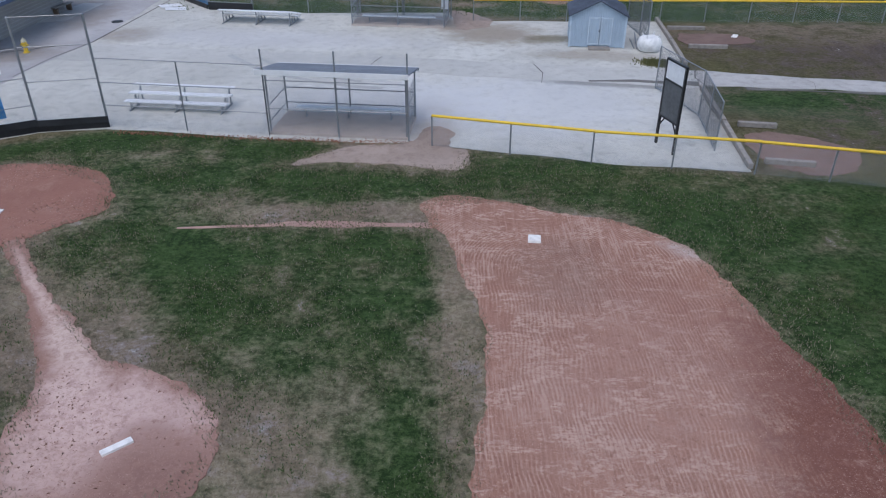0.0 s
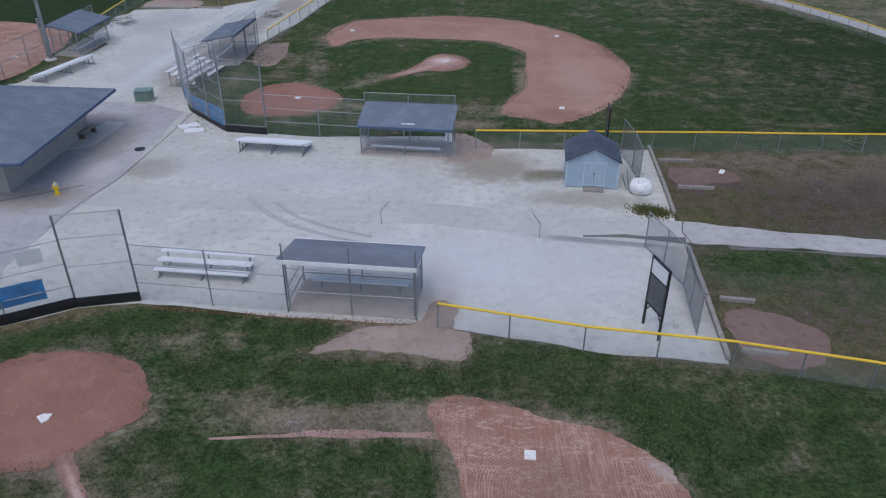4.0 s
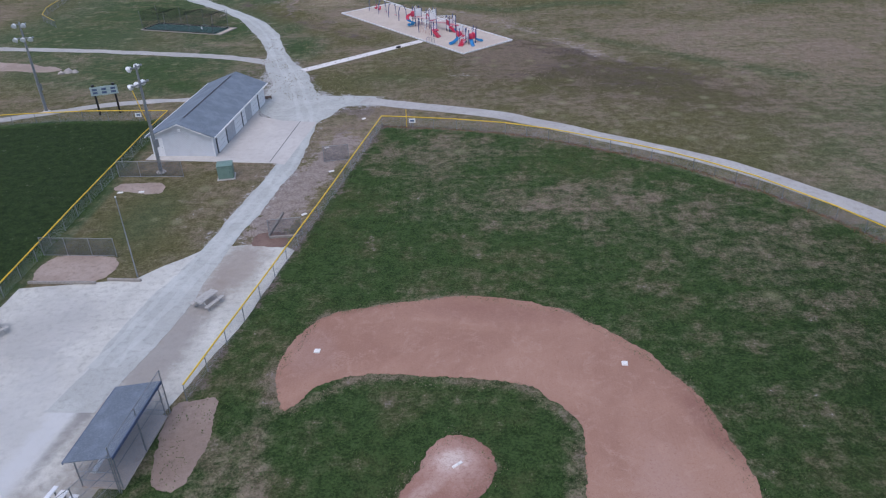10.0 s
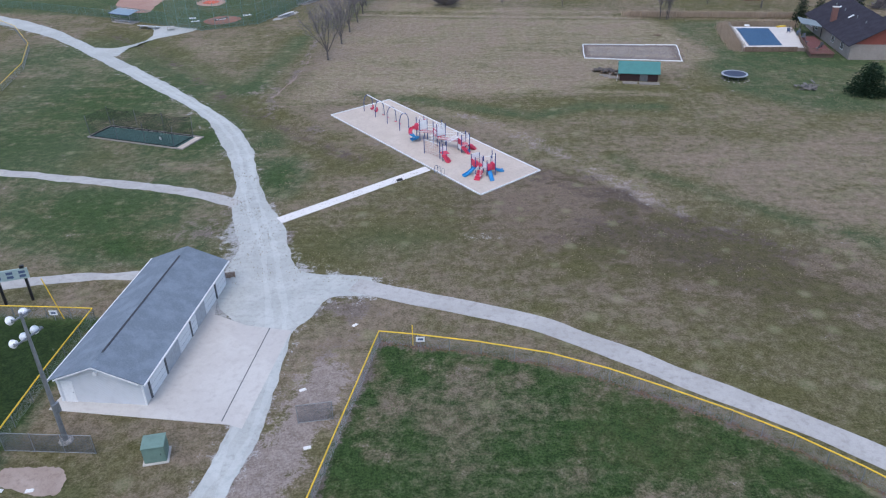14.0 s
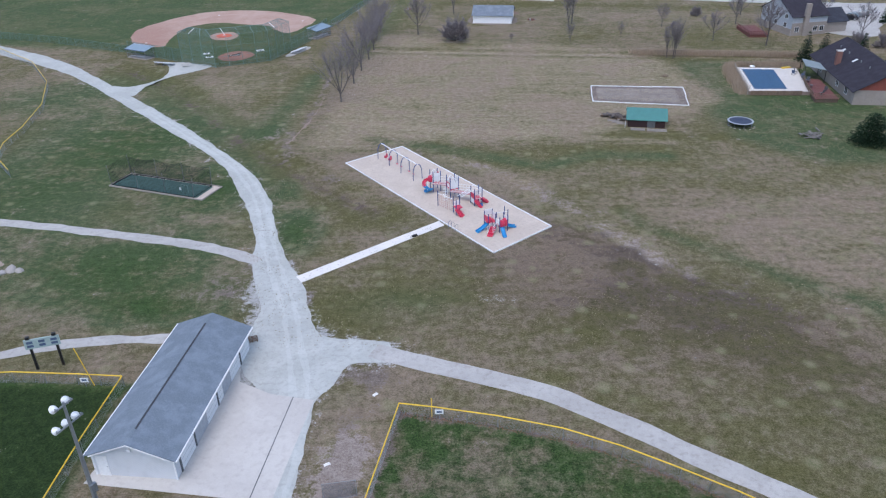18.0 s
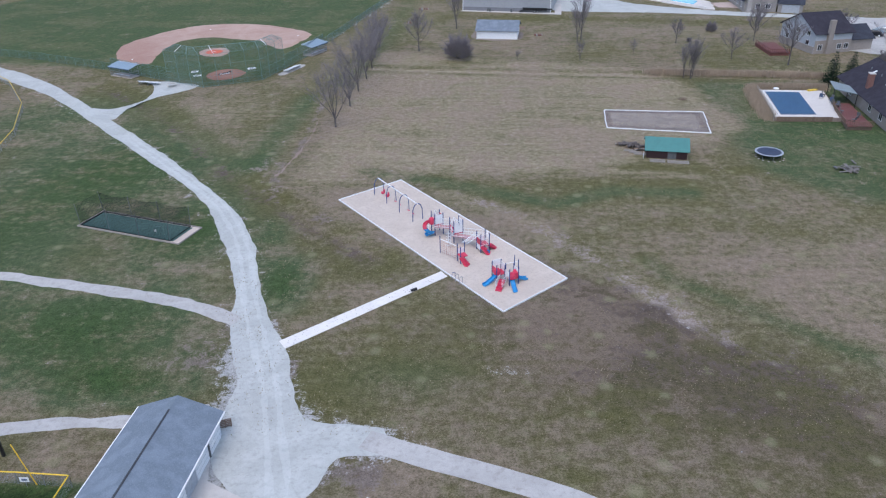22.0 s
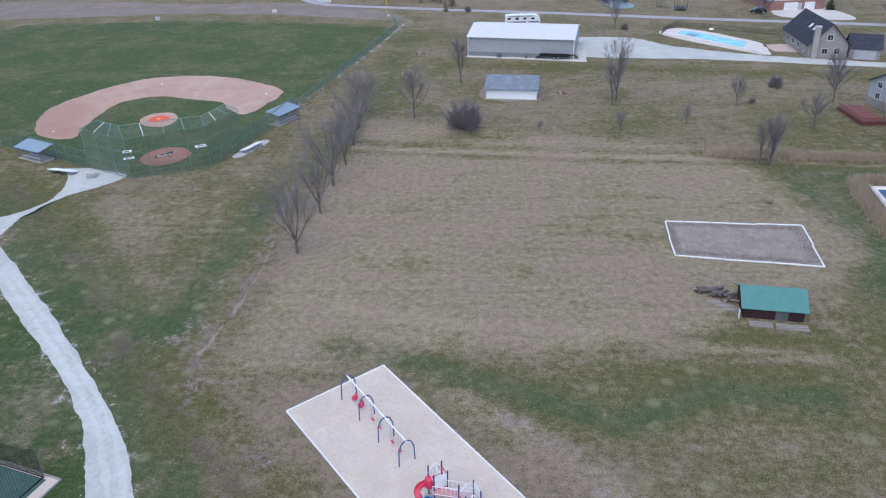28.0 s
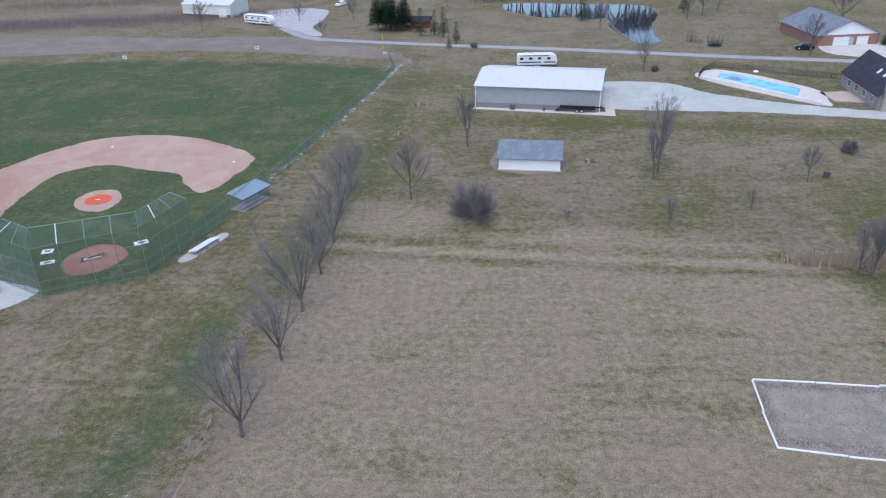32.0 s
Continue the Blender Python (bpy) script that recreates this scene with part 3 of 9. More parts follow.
BARE_A = [[(-0.5, 12.1), (2.0, 12.3), (5.2, 11.0), (6.8, 9.6), (8.0, 5.2), (8.8, -1.5), (3, -9), (-4, -10.5), (-10, -5.5), (0.3, -2.5), (1.1, 5.6), (0.2, 9.6)],
          [(-16.4, 13.8), (-13.6, 15.0), (-10.7, 13.4), (-10.2, 11.4), (-12.2, 9.3), (-15, 9.1), (-16.8, 12)],
          [(-12.0, 9.4), (-11.7, 9.8), (-8.5, 5.75), (-7.2, 4.5), (-5.6, 4.05), (-4.1, 1.9), (-5.6, -0.1), (-7.9, 0.9), (-8.3, 3.4), (-11.2, 8.2)],
          [(-5.1, 14.9), (-3.0, 16.7), (0.9, 16.1), (0.5, 14.7)]]
BARE_B = [[(-10.1, 56.1), (-10.9, 58.7), (-9, 64.8), (-0.5, 66.9), (7.2, 64.5), (12.6, 57.4), (13.7, 48.9), (11.3, 42.5), (6.7, 38.3), (3.4, 41.1), (5.5, 45.4), (6.1, 54.6), (3.5, 57.8), (-5.9, 58.9), (-9.3, 56.1)],
          [(-11.2, 46.5), (-7.7, 43.6), (-8.3, 40.7), (-12.8, 39.7), (-14.4, 43.2)], [(-0.4, 53.9), (1.6, 51.7), (-0.4, 49.3), (-4.6, 47.6), (-2.3, 51.4)]]

xs = np.concatenate([[-2600, -1200, -600, -320], np.arange(-200, -26, 1.25), np.arange(-26, 26, 0.5), np.arange(26, 200.1, 1.25), [320, 600, 1200, 2600]])
ys = np.concatenate([[-2600, -900, -300, -90], np.arange(-40, -6, 1.25), np.arange(-6, 110, 0.5), np.arange(110, 470.1, 1.25), [560, 800, 1500, 3800]])
gx, gy = np.meshgrid(xs, ys)
ax, ay = gx.ravel(), gy.ravel()


def soft(d, w):
    """1 well inside, 0 well outside, over a width w."""
    return 1 / (1 + np.exp(np.clip(d / w * 4, -30, 30)))


lushness = np.full(ax.shape, 0.42)
dryness = np.full(ax.shape, 0.50)
bareness = np.zeros(ax.shape)
stoniness = np.zeros(ax.shape)
paleness = np.full(ax.shape, 0.55)
tuftedness = np.full(ax.shape, 0.34)
# FIELD_C is kept paler and greyer: distance haze put into its grass colour
for outline, l, d, p, u, w in ((FIELD_A, 0.88, 0.08, 0.60, -0.3, 0.8), (FIELD_B, 0.92, 0.08, 0.42, -0.1, 1.2), (FIELD_D, 1.3, -0.4, 0.2, -0.3, 1.5), (FIELD_C, 0.64, -0.02, 0.5, -0.3, 3.0), (LAWN, 0.58, 0.22, 0.5, 0.15, 5.0), (MEADOW, 0.40, 0.80, 0.95, 0.12, 4.0)):
    m = soft(edge_distance(outline, ax, ay), w)
    lushness = lushness * (1 - m) + l * m
    dryness = dryness * (1 - m) + d * m
    paleness = paleness * (1 - m) + p * m
    tuftedness = tuftedness * (1 - m) + u * m


def around(x, y, rx, ry=None, turn=0.0):
    """A soft oval patch round a place of the plan."""
    c, s = math.cos(radians(turn)), math.sin(radians(turn))
    u, v = ax - x * SITE, ay - y * SITE
    ry = ry or rx
    return np.exp(-(((u * c + v * s) / (rx * SITE)) ** 2 + ((v * c - u * s) / (ry * SITE)) ** 2))


def stroke(w, *pts):
    """A soft band of half-width w along plan points."""
    return np.exp(-(line_distance(pts, ax, ay) / (w * SITE)) ** 2)


# worn and dry places of the ball fields
for x, y, rx, ry, turn, k in ((-4.5, 11.3, 4.5, 0.8, 0, 0.7), (-1.2, 11.6, 2.2, 0.9, 0, 0.4), (-7.6, 12.6, 2.0, 0.5, -15, 0.5), (-3.4, 1.9, 1.7, 3.0, 20, 0.62), (-8.2, 7.2, 0.8, 2.6, 37, 0.6), (-1.4, 3.6, 2.4, 1.2, 20, 0.3), (-11.8, 6.2, 0.9, 2.2, 30, 0.35), (-2, 6, 2.5, 2, 0, 0.15), (0.45, 6.4, 0.6, 4.6, 0, 0.6), (-9.6, 5.5, 1.0, 3.2, 30, 0.5), (-2.6, -1, 2.5, 2, 0, 0.35), (-9.6, 15.6, 3.0, 0.8, -10, 0.3),
                              (-3, 41.2, 6, 0.9, -5, 0.9), (-5.5, 48.5, 0.8, 1.6, -50, 0.5), (-10.4, 51, 0.7, 5, 5, 0.6), (-12.6, 50.5, 1.6, 3, 5, 0.4), (5.2, 47.5, 0.6, 4, 0, 0.75), (-6.5, 46, 2.2, 0.9, 50, 0.7), (-16, 48, 1.0, 4, 10, 0.3), (-4, 39, 6, 0.8, -5, 0.5), (1.5, 38, 2, 1.2, 0, 0.5)):
    m = around(x, y, rx, ry, turn)
    dryness += k * m
    bareness += 0.22 * k * m
    paleness += 0.35 * k * m
# the mown diamond stays green, the outfield beyond is mottled brown
dryness -= 0.35 * around(-1, 51, 5.5, 5) + 0.2 * around(-3, 45, 5, 2) + 0.2 * around(-9, 80, 4, 9) + 0.25 * around(9.6, 88.5, 4, 2.5, -30) + 0.15 * around(19, 85, 5, 2, -40)
for x, y, rx, ry, k in ((-1, 92, 7, 3.5, 0.5), (-4, 87.5, 4, 4, 0.32), (2, 81, 7, 4, 0.36), (13, 80, 7, 5, 0.42), (22, 73, 6, 7, 0.4), (30, 60, 8, 9, 0.15), (24, 47, 8, 6, 0.12)):
    m = around(x, y, rx, ry)
    dryness += k * m
    tuftedness += 0.55 * k * m
tuftedness += 0.22 * around(18, 66, 8, 10)
# turf darkened towards the east: fall-off of brightness put into the grass colour
lushness += 0.25 * around(32, 52, 14, 22)
# beside the gravel court
m = around(25, 27, 15, 5)
dryness += 0.25 * m
bareness += 0.7 * m
# dull brown ground, taken darker still for the same painted fall-off
paleness -= 0.7 * around(26, 24, 18, 12)
lushness += 0.45 * around(15, 21.8, 5, 1.4) + 0.2 * around(26, 20, 14, 4)
dryness -= 0.35 * around(15, 21.8, 5, 1.4)
bareness += 0.30 * around(14, 18.5, 3, 3) + 0.45 * around(13.6, 30.6, 2.2, 1.6) + 0.25 * around(28, 17, 14, 4)
tuftedness -= 0.4 * around(25, 24, 20, 12)
# between the drive and the fence of field B: bare pinkish soil
m = stroke(1.9, (-15.2, 77), (-14.4, 84), (-12.8, 90), (-11.8, 95))
bareness += 1.2 * m
paleness += 0.8 * m
bareness += 0.5 * around(-12, 102.5, 2.2, 2.6) + 0.5 * around(-9.7, 103.6, 2.5, 1.0, -20) + 0.3 * around(-12, 97, 1.4, 3)
dryness += 0.3 * around(-12, 100, 4, 4)
bareness -= 0.15 * around(-25.5, 80, 3.2, 9, -8)
dryness -= 0.5 * around(-26, 79, 4, 8)
lushness += 0.12 * around(-26, 79, 4, 8)
# the meadow east of the drive: a pale washed-out band, dark soil below it, green beyond it
m = stroke(2.8, (8, 140), (10, 137.8), (13.5, 131.7), (16.3, 127.4), (18, 123.6), (20, 120.6), (22.9, 117.3), (27.7, 114))
bareness += 0.40 * m
paleness += 0.05 * m
paleness -= 0.55 * around(10, 117, 16, 9, -20) + 0.3 * around(26, 106, 16, 8, -35)
for x, y, rx, ry, turn, k in ((10.4, 136.8, 0.6, 1.6, 32, 0.5), (13.6, 131.6, 0.8, 1.4, 34, 0.6), (15.6, 128.2, 1.7, 1.5, 36, 0.9), (17.8, 124.4, 1.5, 2.0, 36, 0.9), (14.8, 124.2, 0.7, 1.2, 40, 0.5), (20.8, 120.8, 0.9, 1.2, 40, 0.6), (23.6, 117.2, 0.7, 1.4, 50, 0.5), (28, 113.8, 0.6, 1.6, 55, 0.45)):
    m = around(x, y, rx, ry, turn)
    bareness += 0.3 * k * m
    paleness += 1.0 * k * m
    stoniness += 0.22 * k * m
m = stroke(1.8, (17, 135.5), (17.8, 132.2), (21.8, 128.3), (27.5, 123), (31, 119.1), (40, 112))
dryness -= 0.34 * m
lushness += 0.12 * m
for x, y, rx, ry, turn, k in ((9.8, 127.5, 4.5, 3.0, -45, 0.5), (11.7, 119, 4, 4, 0, 0.45), (17.4, 114.3, 7, 4, -30, 0.35), (6.6, 115.6, 3, 2, 0, 0.45), (24, 111, 9, 5, -35, 0.3), (4.5, 122.5, 3, 2, 0, 0.3), (14.5, 124.5, 3, 2.5, -40, 0.4)):
    m = around(x, y, rx, ry, turn)
    bareness += 0.8 * k * m
    paleness -= 1.5 * k * m
    dryness += 0.5 * k * m
m = around(40, 128, 20, 20)
dryness += 0.26 * m
paleness += 0.06 * m
tuftedness += 0.18 * around(34, 124, 18, 16)
dryness -= 0.28 * around(-8, 115, 9, 5) + 0.3 * around(-15.5, 113.5, 3, 3) + 0.22 * around(8, 110.5, 5, 2, -30) + 0.24 * stroke(1.6, (2.5, 105), (11, 99.4), (19, 94), (27, 86.5))
lushness += 0.10 * around(-8, 115, 9, 5)
stoniness += 0.40 * around(-0.2, 116, 3, 0.9)
# green and brown beside the playground, mown rows beyond
m = stroke(2.2, (-16.6, 161.1), (-11, 159.2), (-5.2, 156.8), (1.8, 153.4), (8.4, 150.2), (16, 154.2), (26, 153.3))
dryness -= 0.55 * m
lushness += 0.16 * m
m = stroke(1.3, (9.9, 161.6), (21.4, 162.4), (39.4, 160.3), (50, 161.1))
dryness -= 0.36 * m
m = stroke(0.8, (-17.8, 168.4), (-5.9, 165.3), (9.6, 162.9), (28.2, 158.6))
dryness += 0.3 * m
paleness += 0.3 * m
m = stroke(1.5, (-5.1, 153.9), (-0.3, 149.9), (4.7, 144.8), (7.6, 140))
bareness += 0.42 * m
paleness += 0.25 * m
dryness += 0.2 * m
dryness -= 0.13 * around(8, 186, 30, 26)
dryness -= 0.2 * around(18, 157, 14, 2.5) + 0.18 * around(30, 143, 14, 4)
# the swale, and the drainage line below the row of trees
d = line_distance(SWALE, ax, ay)
bareness += 0.56 * np.exp(-(d / 0.9) ** 2) + 0.10 * np.exp(-((d - 2.4) / 1.4) ** 2)
dryness -= 0.36 * np.exp(-((d - 3.0) / 1.8) ** 2)
paleness -= 0.35 * np.exp(-(d / 1.6) ** 2)
m = stroke(0.6, (-24.5, 228), (-27.6, 215.6), (-28.5, 195), (-28.3, 178.7), (-28.6, 168.5), (-29.4, 160.3), (-28.6, 153))
bareness += 0.6 * m
paleness += 0.1 * m
bareness += 0.34 * around(-32.2, 163.7, 3.4, 4.5)
paleness += 0.2 * around(-32.2, 163.7, 3.4, 4.5)
m = stroke(3.0, (-31.4, 196), (-31.8, 188.5), (-33.3, 172), (-34, 165))
dryness -= 0.42 * m
lushness += 0.16 * m
m = stroke(4.0, (-26, 206), (-24, 220), (-21, 240), (-20.2, 262), (-18, 300))
dryness -= 0.34 * m
lushness += 0.10 * m
m = stroke(2.4, *TREE_ROW)
dryness += 0.16 * m
bareness += 0.16 * m
paleness -= 0.12 * m
stoniness += 0.62 * stroke(0.7, (-20.6, 312), (-25.4, 284), (-29, 268), (-32.8, 250), (-36.8, 234))
for x, y, rx, ry, k in ((-27.2, 118.5, 4.0, 2.6, 0.65), (-24.9, 122.2, 2.0, 2.0, 0.5), (-21, 146.6, 1.8, 2.0, 0.42), (-11, 131.3, 2.4, 1.4, 0.4), (-15.6, 123.4, 3.4, 1.0, 0.4), (-46.6, 138.1, 2.5, 1.2, 0.35), (-18.5, 117, 1.4, 2.4, 0.45), (-23.4, 152.6, 1.4, 1.8, 0.3)):
    bareness += k * around(x, y, rx, ry)
# green ground west of the drive
for x, y, rx, ry, k in ((-40, 122, 13, 9, 0.46), (-33, 114.5, 7, 3, 0.35), (-52, 163, 15, 15, 0.40), (-36, 143, 6, 9, 0.45), (-22.5, 131, 3.2, 6, 0.42), (-26, 141, 2.5, 6, 0.3), (-75, 185, 20, 16, 0.25), (-62, 140, 14, 18, 0.35)):
    m = around(x, y, rx, ry)
    dryness -= k * m
    lushness += 0.7 * k * m
dryness += 0.2 * around(-47, 190, 8, 7) + 0.15 * around(-20, 137, 2.5, 3)
paleness += 0.2 * around(-47, 190, 8, 7)
# past the ditch, round the shed, the shrub and the barn
dryness -= 0.35 * around(-3, 219.5, 9, 2.5) + 0.40 * around(2.5, 240, 6, 2) + 0.35 * stroke(3.0, (-6, 266), (24, 262.5), (50, 258), (80, 252)) + 0.2 * around(60, 222, 20, 8)
dryness += 0.22 * around(45, 246, 24, 6, -4) + 0.12 * around(12, 232, 14, 8) + 0.2 * around(10, 350, 60, 25)
bareness += 0.22 * around(40, 248, 14, 2.5, -4) + 0.5 * around(-14.6, 258.5, 2.6, 1.6) + 0.4 * around(-17.5, 249, 1.6, 1.2) + 0.3 * around(5.5, 247.5, 5, 1.0)
m = around(56, 180, 16, 24)
dryness -= 0.16 * m
lushness += 0.10 * m
lushness += 0.2 * around(50, 85, 20, 30)
dryness -= 0.2 * around(50, 85, 20, 30)
# trodden margins of clay, roads, fences and playground
for o in BARE_A + BARE_B:
    e = np.abs(edge_distance(o, ax, ay))
    bareness += 0.36 * np.exp(-(e / 0.35) ** 2)
    dryness += 0.5 * np.exp(-(e / 0.55) ** 2)
    paleness += 0.2 * np.exp(-(e / 0.55) ** 2)
e = np.abs(edge_distance(ROAD_R + ROAD_L[::-1], ax, ay))
bareness += 0.35 * np.exp(-(e / 0.9) ** 2)
stoniness += 0.40 * np.exp(-(e / 1.0) ** 2)
e = np.abs(edge_distance(PG, ax, ay))
bareness += 0.45 * np.exp(-(e / 1.2) ** 2)
dryness += 0.2 * np.exp(-(e / 5.0) ** 2)
for pts in (OUTFIELD_B, [(-15.5, 56.9), (-8.2, 99.1)]):
    e = line_distance(pts, ax, ay)
    bareness += 0.6 * np.exp(-(e / 0.6) ** 2)
bareness += 0.35 * around(-125, 388, 60, 26) + 0.3 * around(-60, 340, 60, 5)
dryness += 0.3 * around(-125, 388, 60, 26)
stoniness += 0.75 * around(-21, 107, 4, 6) + 0.5 * around(-9, 107, 5, 1.6, -20) + 0.5 * around(-24, 118, 2.4, 4) + 0.12 * around(-22.5, 80, 1.2, 12, -8) + 0.3 * around(-29, 111, 6, 1.2)
d3 = line_distance(DITCH, ax, ay)
dryness += 0.4 * np.exp(-(d3 / 0.6) ** 2)
paleness += 0.3 * np.exp(-(d3 / 0.6) ** 2)
dryness -= 0.35 * np.exp(-((d3 - 2.2) / 1.3) ** 2)
height = -0.35 * np.exp(-(d / 2.2) ** 2) - 0.25 * np.exp(-(d3 / 1.6) ** 2)
nx, ny = len(xs), len(ys)
idx = np.arange(nx * ny).reshape(ny, nx)
quads = np.stack([idx[:-1, :-1], idx[:-1, 1:], idx[1:, 1:], idx[1:, :-1]], -1).reshape(-1, 4)
me = bpy.data.meshes.new("ground")
me.from_pydata(np.stack([ax, ay, height], 1).tolist(), [], quads.tolist())
for name, v in (("lush", lushness), ("dry", dryness), ("bare", bareness), ("stony", stoniness), ("pale", paleness), ("tufted", tuftedness)):
    me.attributes.new(name, "FLOAT", "POINT").data.foreach_set("value", v.astype(np.float32))
me.materials.append(GRASS)
ground = smooth(tagged(new("ground", me), "patchy winter grass, green on the ball fields and dull brown in the meadows", "ground", "", "structure"))


# ---- ball field surfaces, gravel, roads and paths ----
def plan(pts, rough=0.25, step=0.4, closed=True, fine=0.2):
    return ragged(curve([P(*p) for p in pts], closed, min(step, 0.4) * 0.4), rough * 1.2, fine)


# field A, over which the camera starts
area("infield_dirt", plan([(-0.5, 12.1), (0.6, 12.5), (2.0, 12.3), (3.6, 11.6), (5.2, 11.0), (6.8, 9.6), (7.4, 7.6), (8.0, 5.2), (8.6, 2.2), (8.8, -1.5), (7.5, -6), (3, -9),
                           (-4, -10.5), (-10, -9.5), (-11.5, -7), (-10, -5.5), (-6, -5.4), (-1.5, -4.6), (0.3, -2.5), (0.7, 0.6), (1.0, 3.0), (1.1, 5.6), (0.8, 7.6), (0.2, 9.6), (-0.3, 10.8)], 0.22), 0.022, CLAY,
     "raked reddish-brown clay infield with drag marks", category="infield")
area("home_plate_circle", plan([(-16.4, 13.8), (-15.4, 14.7), (-13.6, 15.0), (-11.6, 14.4), (-10.7, 13.4), (-10.2, 12.3), (-10.2, 11.4), (-11.2, 10.5), (-12.2, 9.3), (-13.4, 9.0), (-15, 9.1), (-16.3, 10.4), (-16.8, 12)], 0.18), 0.018,
     CLAY_RED, "red clay circle round home plate", category="dirt circle")
area("pitcher_mound", plan([(-12.0, 9.4), (-11.7, 9.8), (-10.9, 8.75), (-10.15, 7.7), (-9.3, 6.65), (-8.5, 5.75), (-7.9, 5.0), (-7.2, 4.5), (-6.0, 4.15), (-4.6, 3.2), (-4.1, 1.9), (-4.5, 0.6), (-5.6, -0.1), (-6.9, 0.1), (-7.9, 0.9), (-8.3, 2.2),
                            (-8.35, 3.6), (-8.95, 4.9), (-10.1, 6.7), (-11.2, 8.2)], 0.2), 0.02, CLAY_SKIRT, "brown clay pitcher's mound with a worn path to home plate", category="mound")
area("dirt_path", plan([(-5.1, 14.9), (-4.0, 16.1), (-3.0, 16.7), (-1.4, 16.85), (-0.6, 18.2), (0.3, 18.0), (0.3, 16.5), (0.9, 16.1), (0.5, 14.7), (-1.5, 15.0), (-3.4, 15.1)], 0.3), 0.024, WORN,
     "trodden earth patch in front of a dugout", category="dirt path")
area("base_path", ragged(lane([(-7.6, 10.5), (-4.4, 10.75), (-2.0, 10.75), (0.4, 10.7)], (0.16, 0.42)), 0.12, 0.12), 0.017, CLAY_PALE, "narrow worn clay base path in the grass", category="dirt path")
# field B
area("infield_dirt", plan([(-10.1, 56.1), (-10.9, 58.7), (-10.8, 61.2), (-9, 64.8), (-4.7, 66.2), (-0.5, 66.9), (3.7, 66.4), (7.2, 64.5), (10.3, 61.4), (12.6, 57.4), (13.7, 53.2), (13.7, 48.9), (13.0, 46.2), (11.3, 42.5),
                           (10, 40.6), (8.4, 39.2), (6.7, 38.3), (5.4, 39.2), (4, 39.6), (3.4, 41.1), (4.4, 43.4), (5.5, 45.4), (5.8, 49), (6.1, 54.6), (4.8, 56.6), (3.5, 57.8), (-0.9, 58.6), (-5.9, 58.9), (-8.3, 58), (-9.3, 56.1)], 0.22), 0.02,
     CLAY_SOFT, "reddish-brown clay infield with a grass diamond", category="infield")
area("home_plate_circle", plan([(-11.2, 46.5), (-9.0, 45.3), (-7.7, 43.6), (-7.35, 42.9), (-7.7, 42.2), (-8.3, 40.7), (-10.6, 39.7), (-12.8, 39.7), (-14.2, 41.2), (-14.4, 43.2), (-13.4, 45.4)], 0.18), 0.018, CLAY_RED,
     "red clay circle round home plate", category="dirt circle")
area("pitcher_mound", plan([(-0.4, 53.9), (1.0, 53.2), (1.6, 51.7), (1.0, 50.0), (-0.4, 49.3), (-1.8, 49.4), (-3.2, 48.3), (-4.6, 47.6), (-4.8, 48.0), (-3.4, 49.7), (-2.3, 51.4), (-1.7, 53.1)], 0.2), 0.02, CLAY_HILL,
     "red clay pitcher's mound with a tail towards home plate", category="mound")
EARTH = grit("brown_earth", (0.32, 0.25, 0.21), (0.235, 0.178, 0.148), (0.15, 0.11, 0.09), 1.8, 14, 0.5)
area("dirt_path", plan([(-15.4, 50.9), (-16.1, 53.5), (-16.1, 56.4), (-14.9, 57.1), (-13.7, 57.0), (-13.5, 55), (-13.3, 53.0), (-14.0, 50.7)], 0.3), 0.024, EARTH, "trodden earth patch in front of a dugout", category="dirt path")
area("dirt_path", plan([(0.3, 36.5), (1.3, 36.4), (2.0, 35.4), (2.7, 34.2), (2.2, 32.8), (0.9, 32.6), (0.5, 34.0)], 0.35), 0.026, WORN, "trodden brown earth at a fence gap", category="dirt path")
# field D, behind the far dugouts
area("infield_dirt", plan([(-32.6, 54), (-33.2, 58.5), (-36, 62), (-42, 64), (-52, 62), (-58, 54), (-58, 46), (-40, 44), (-33, 47)], 0.3), 0.02, CLAY, "reddish clay infield of another ball field", category="infield")
# field C
area("infield_dirt", plan([(-77.5, 224), (-82.5, 236), (-80.2, 247.5), (-71.7, 259.3), (-58.6, 260.8), (-48.3, 256), (-40.4, 248.6), (-41.6, 240), (-44.2, 233.8), (-47.5, 236.4), (-51, 241.5), (-57.2, 243.6), (-64.3, 246.1), (-70.6, 241.7),
                           (-71.4, 230), (-70.5, 222)], 0.35, 0.8), 0.02, CLAY_TAN, "pale tan clay infield of a far ball field", category="infield")
area("home_plate_circle", plan([(-55.2, 212.7), (-53.2, 216.6), (-49.8, 216.4), (-47.5, 213.6), (-49.4, 209.6), (-53, 209)], 0.2), 0.018, CLAY_RED, "red clay circle round home plate", category="dirt circle")
area("pitcher_mound", plan([(-62.6, 231.8), (-61, 235), (-57.8, 235), (-55.8, 231.5), (-56.8, 227.6), (-60.4, 228)], 0.2), 0.018, CLAY_TAN, "tan clay pitcher's mound", category="mound")
# field of a fourth diamond past the path
area("infield_dirt", plan([(-67, 125.5), (-58, 123), (-54, 123.6), (-60, 127), (-68, 129)], 0.6), 0.02, WORN, "bare clay patch beside the path", category="infield")

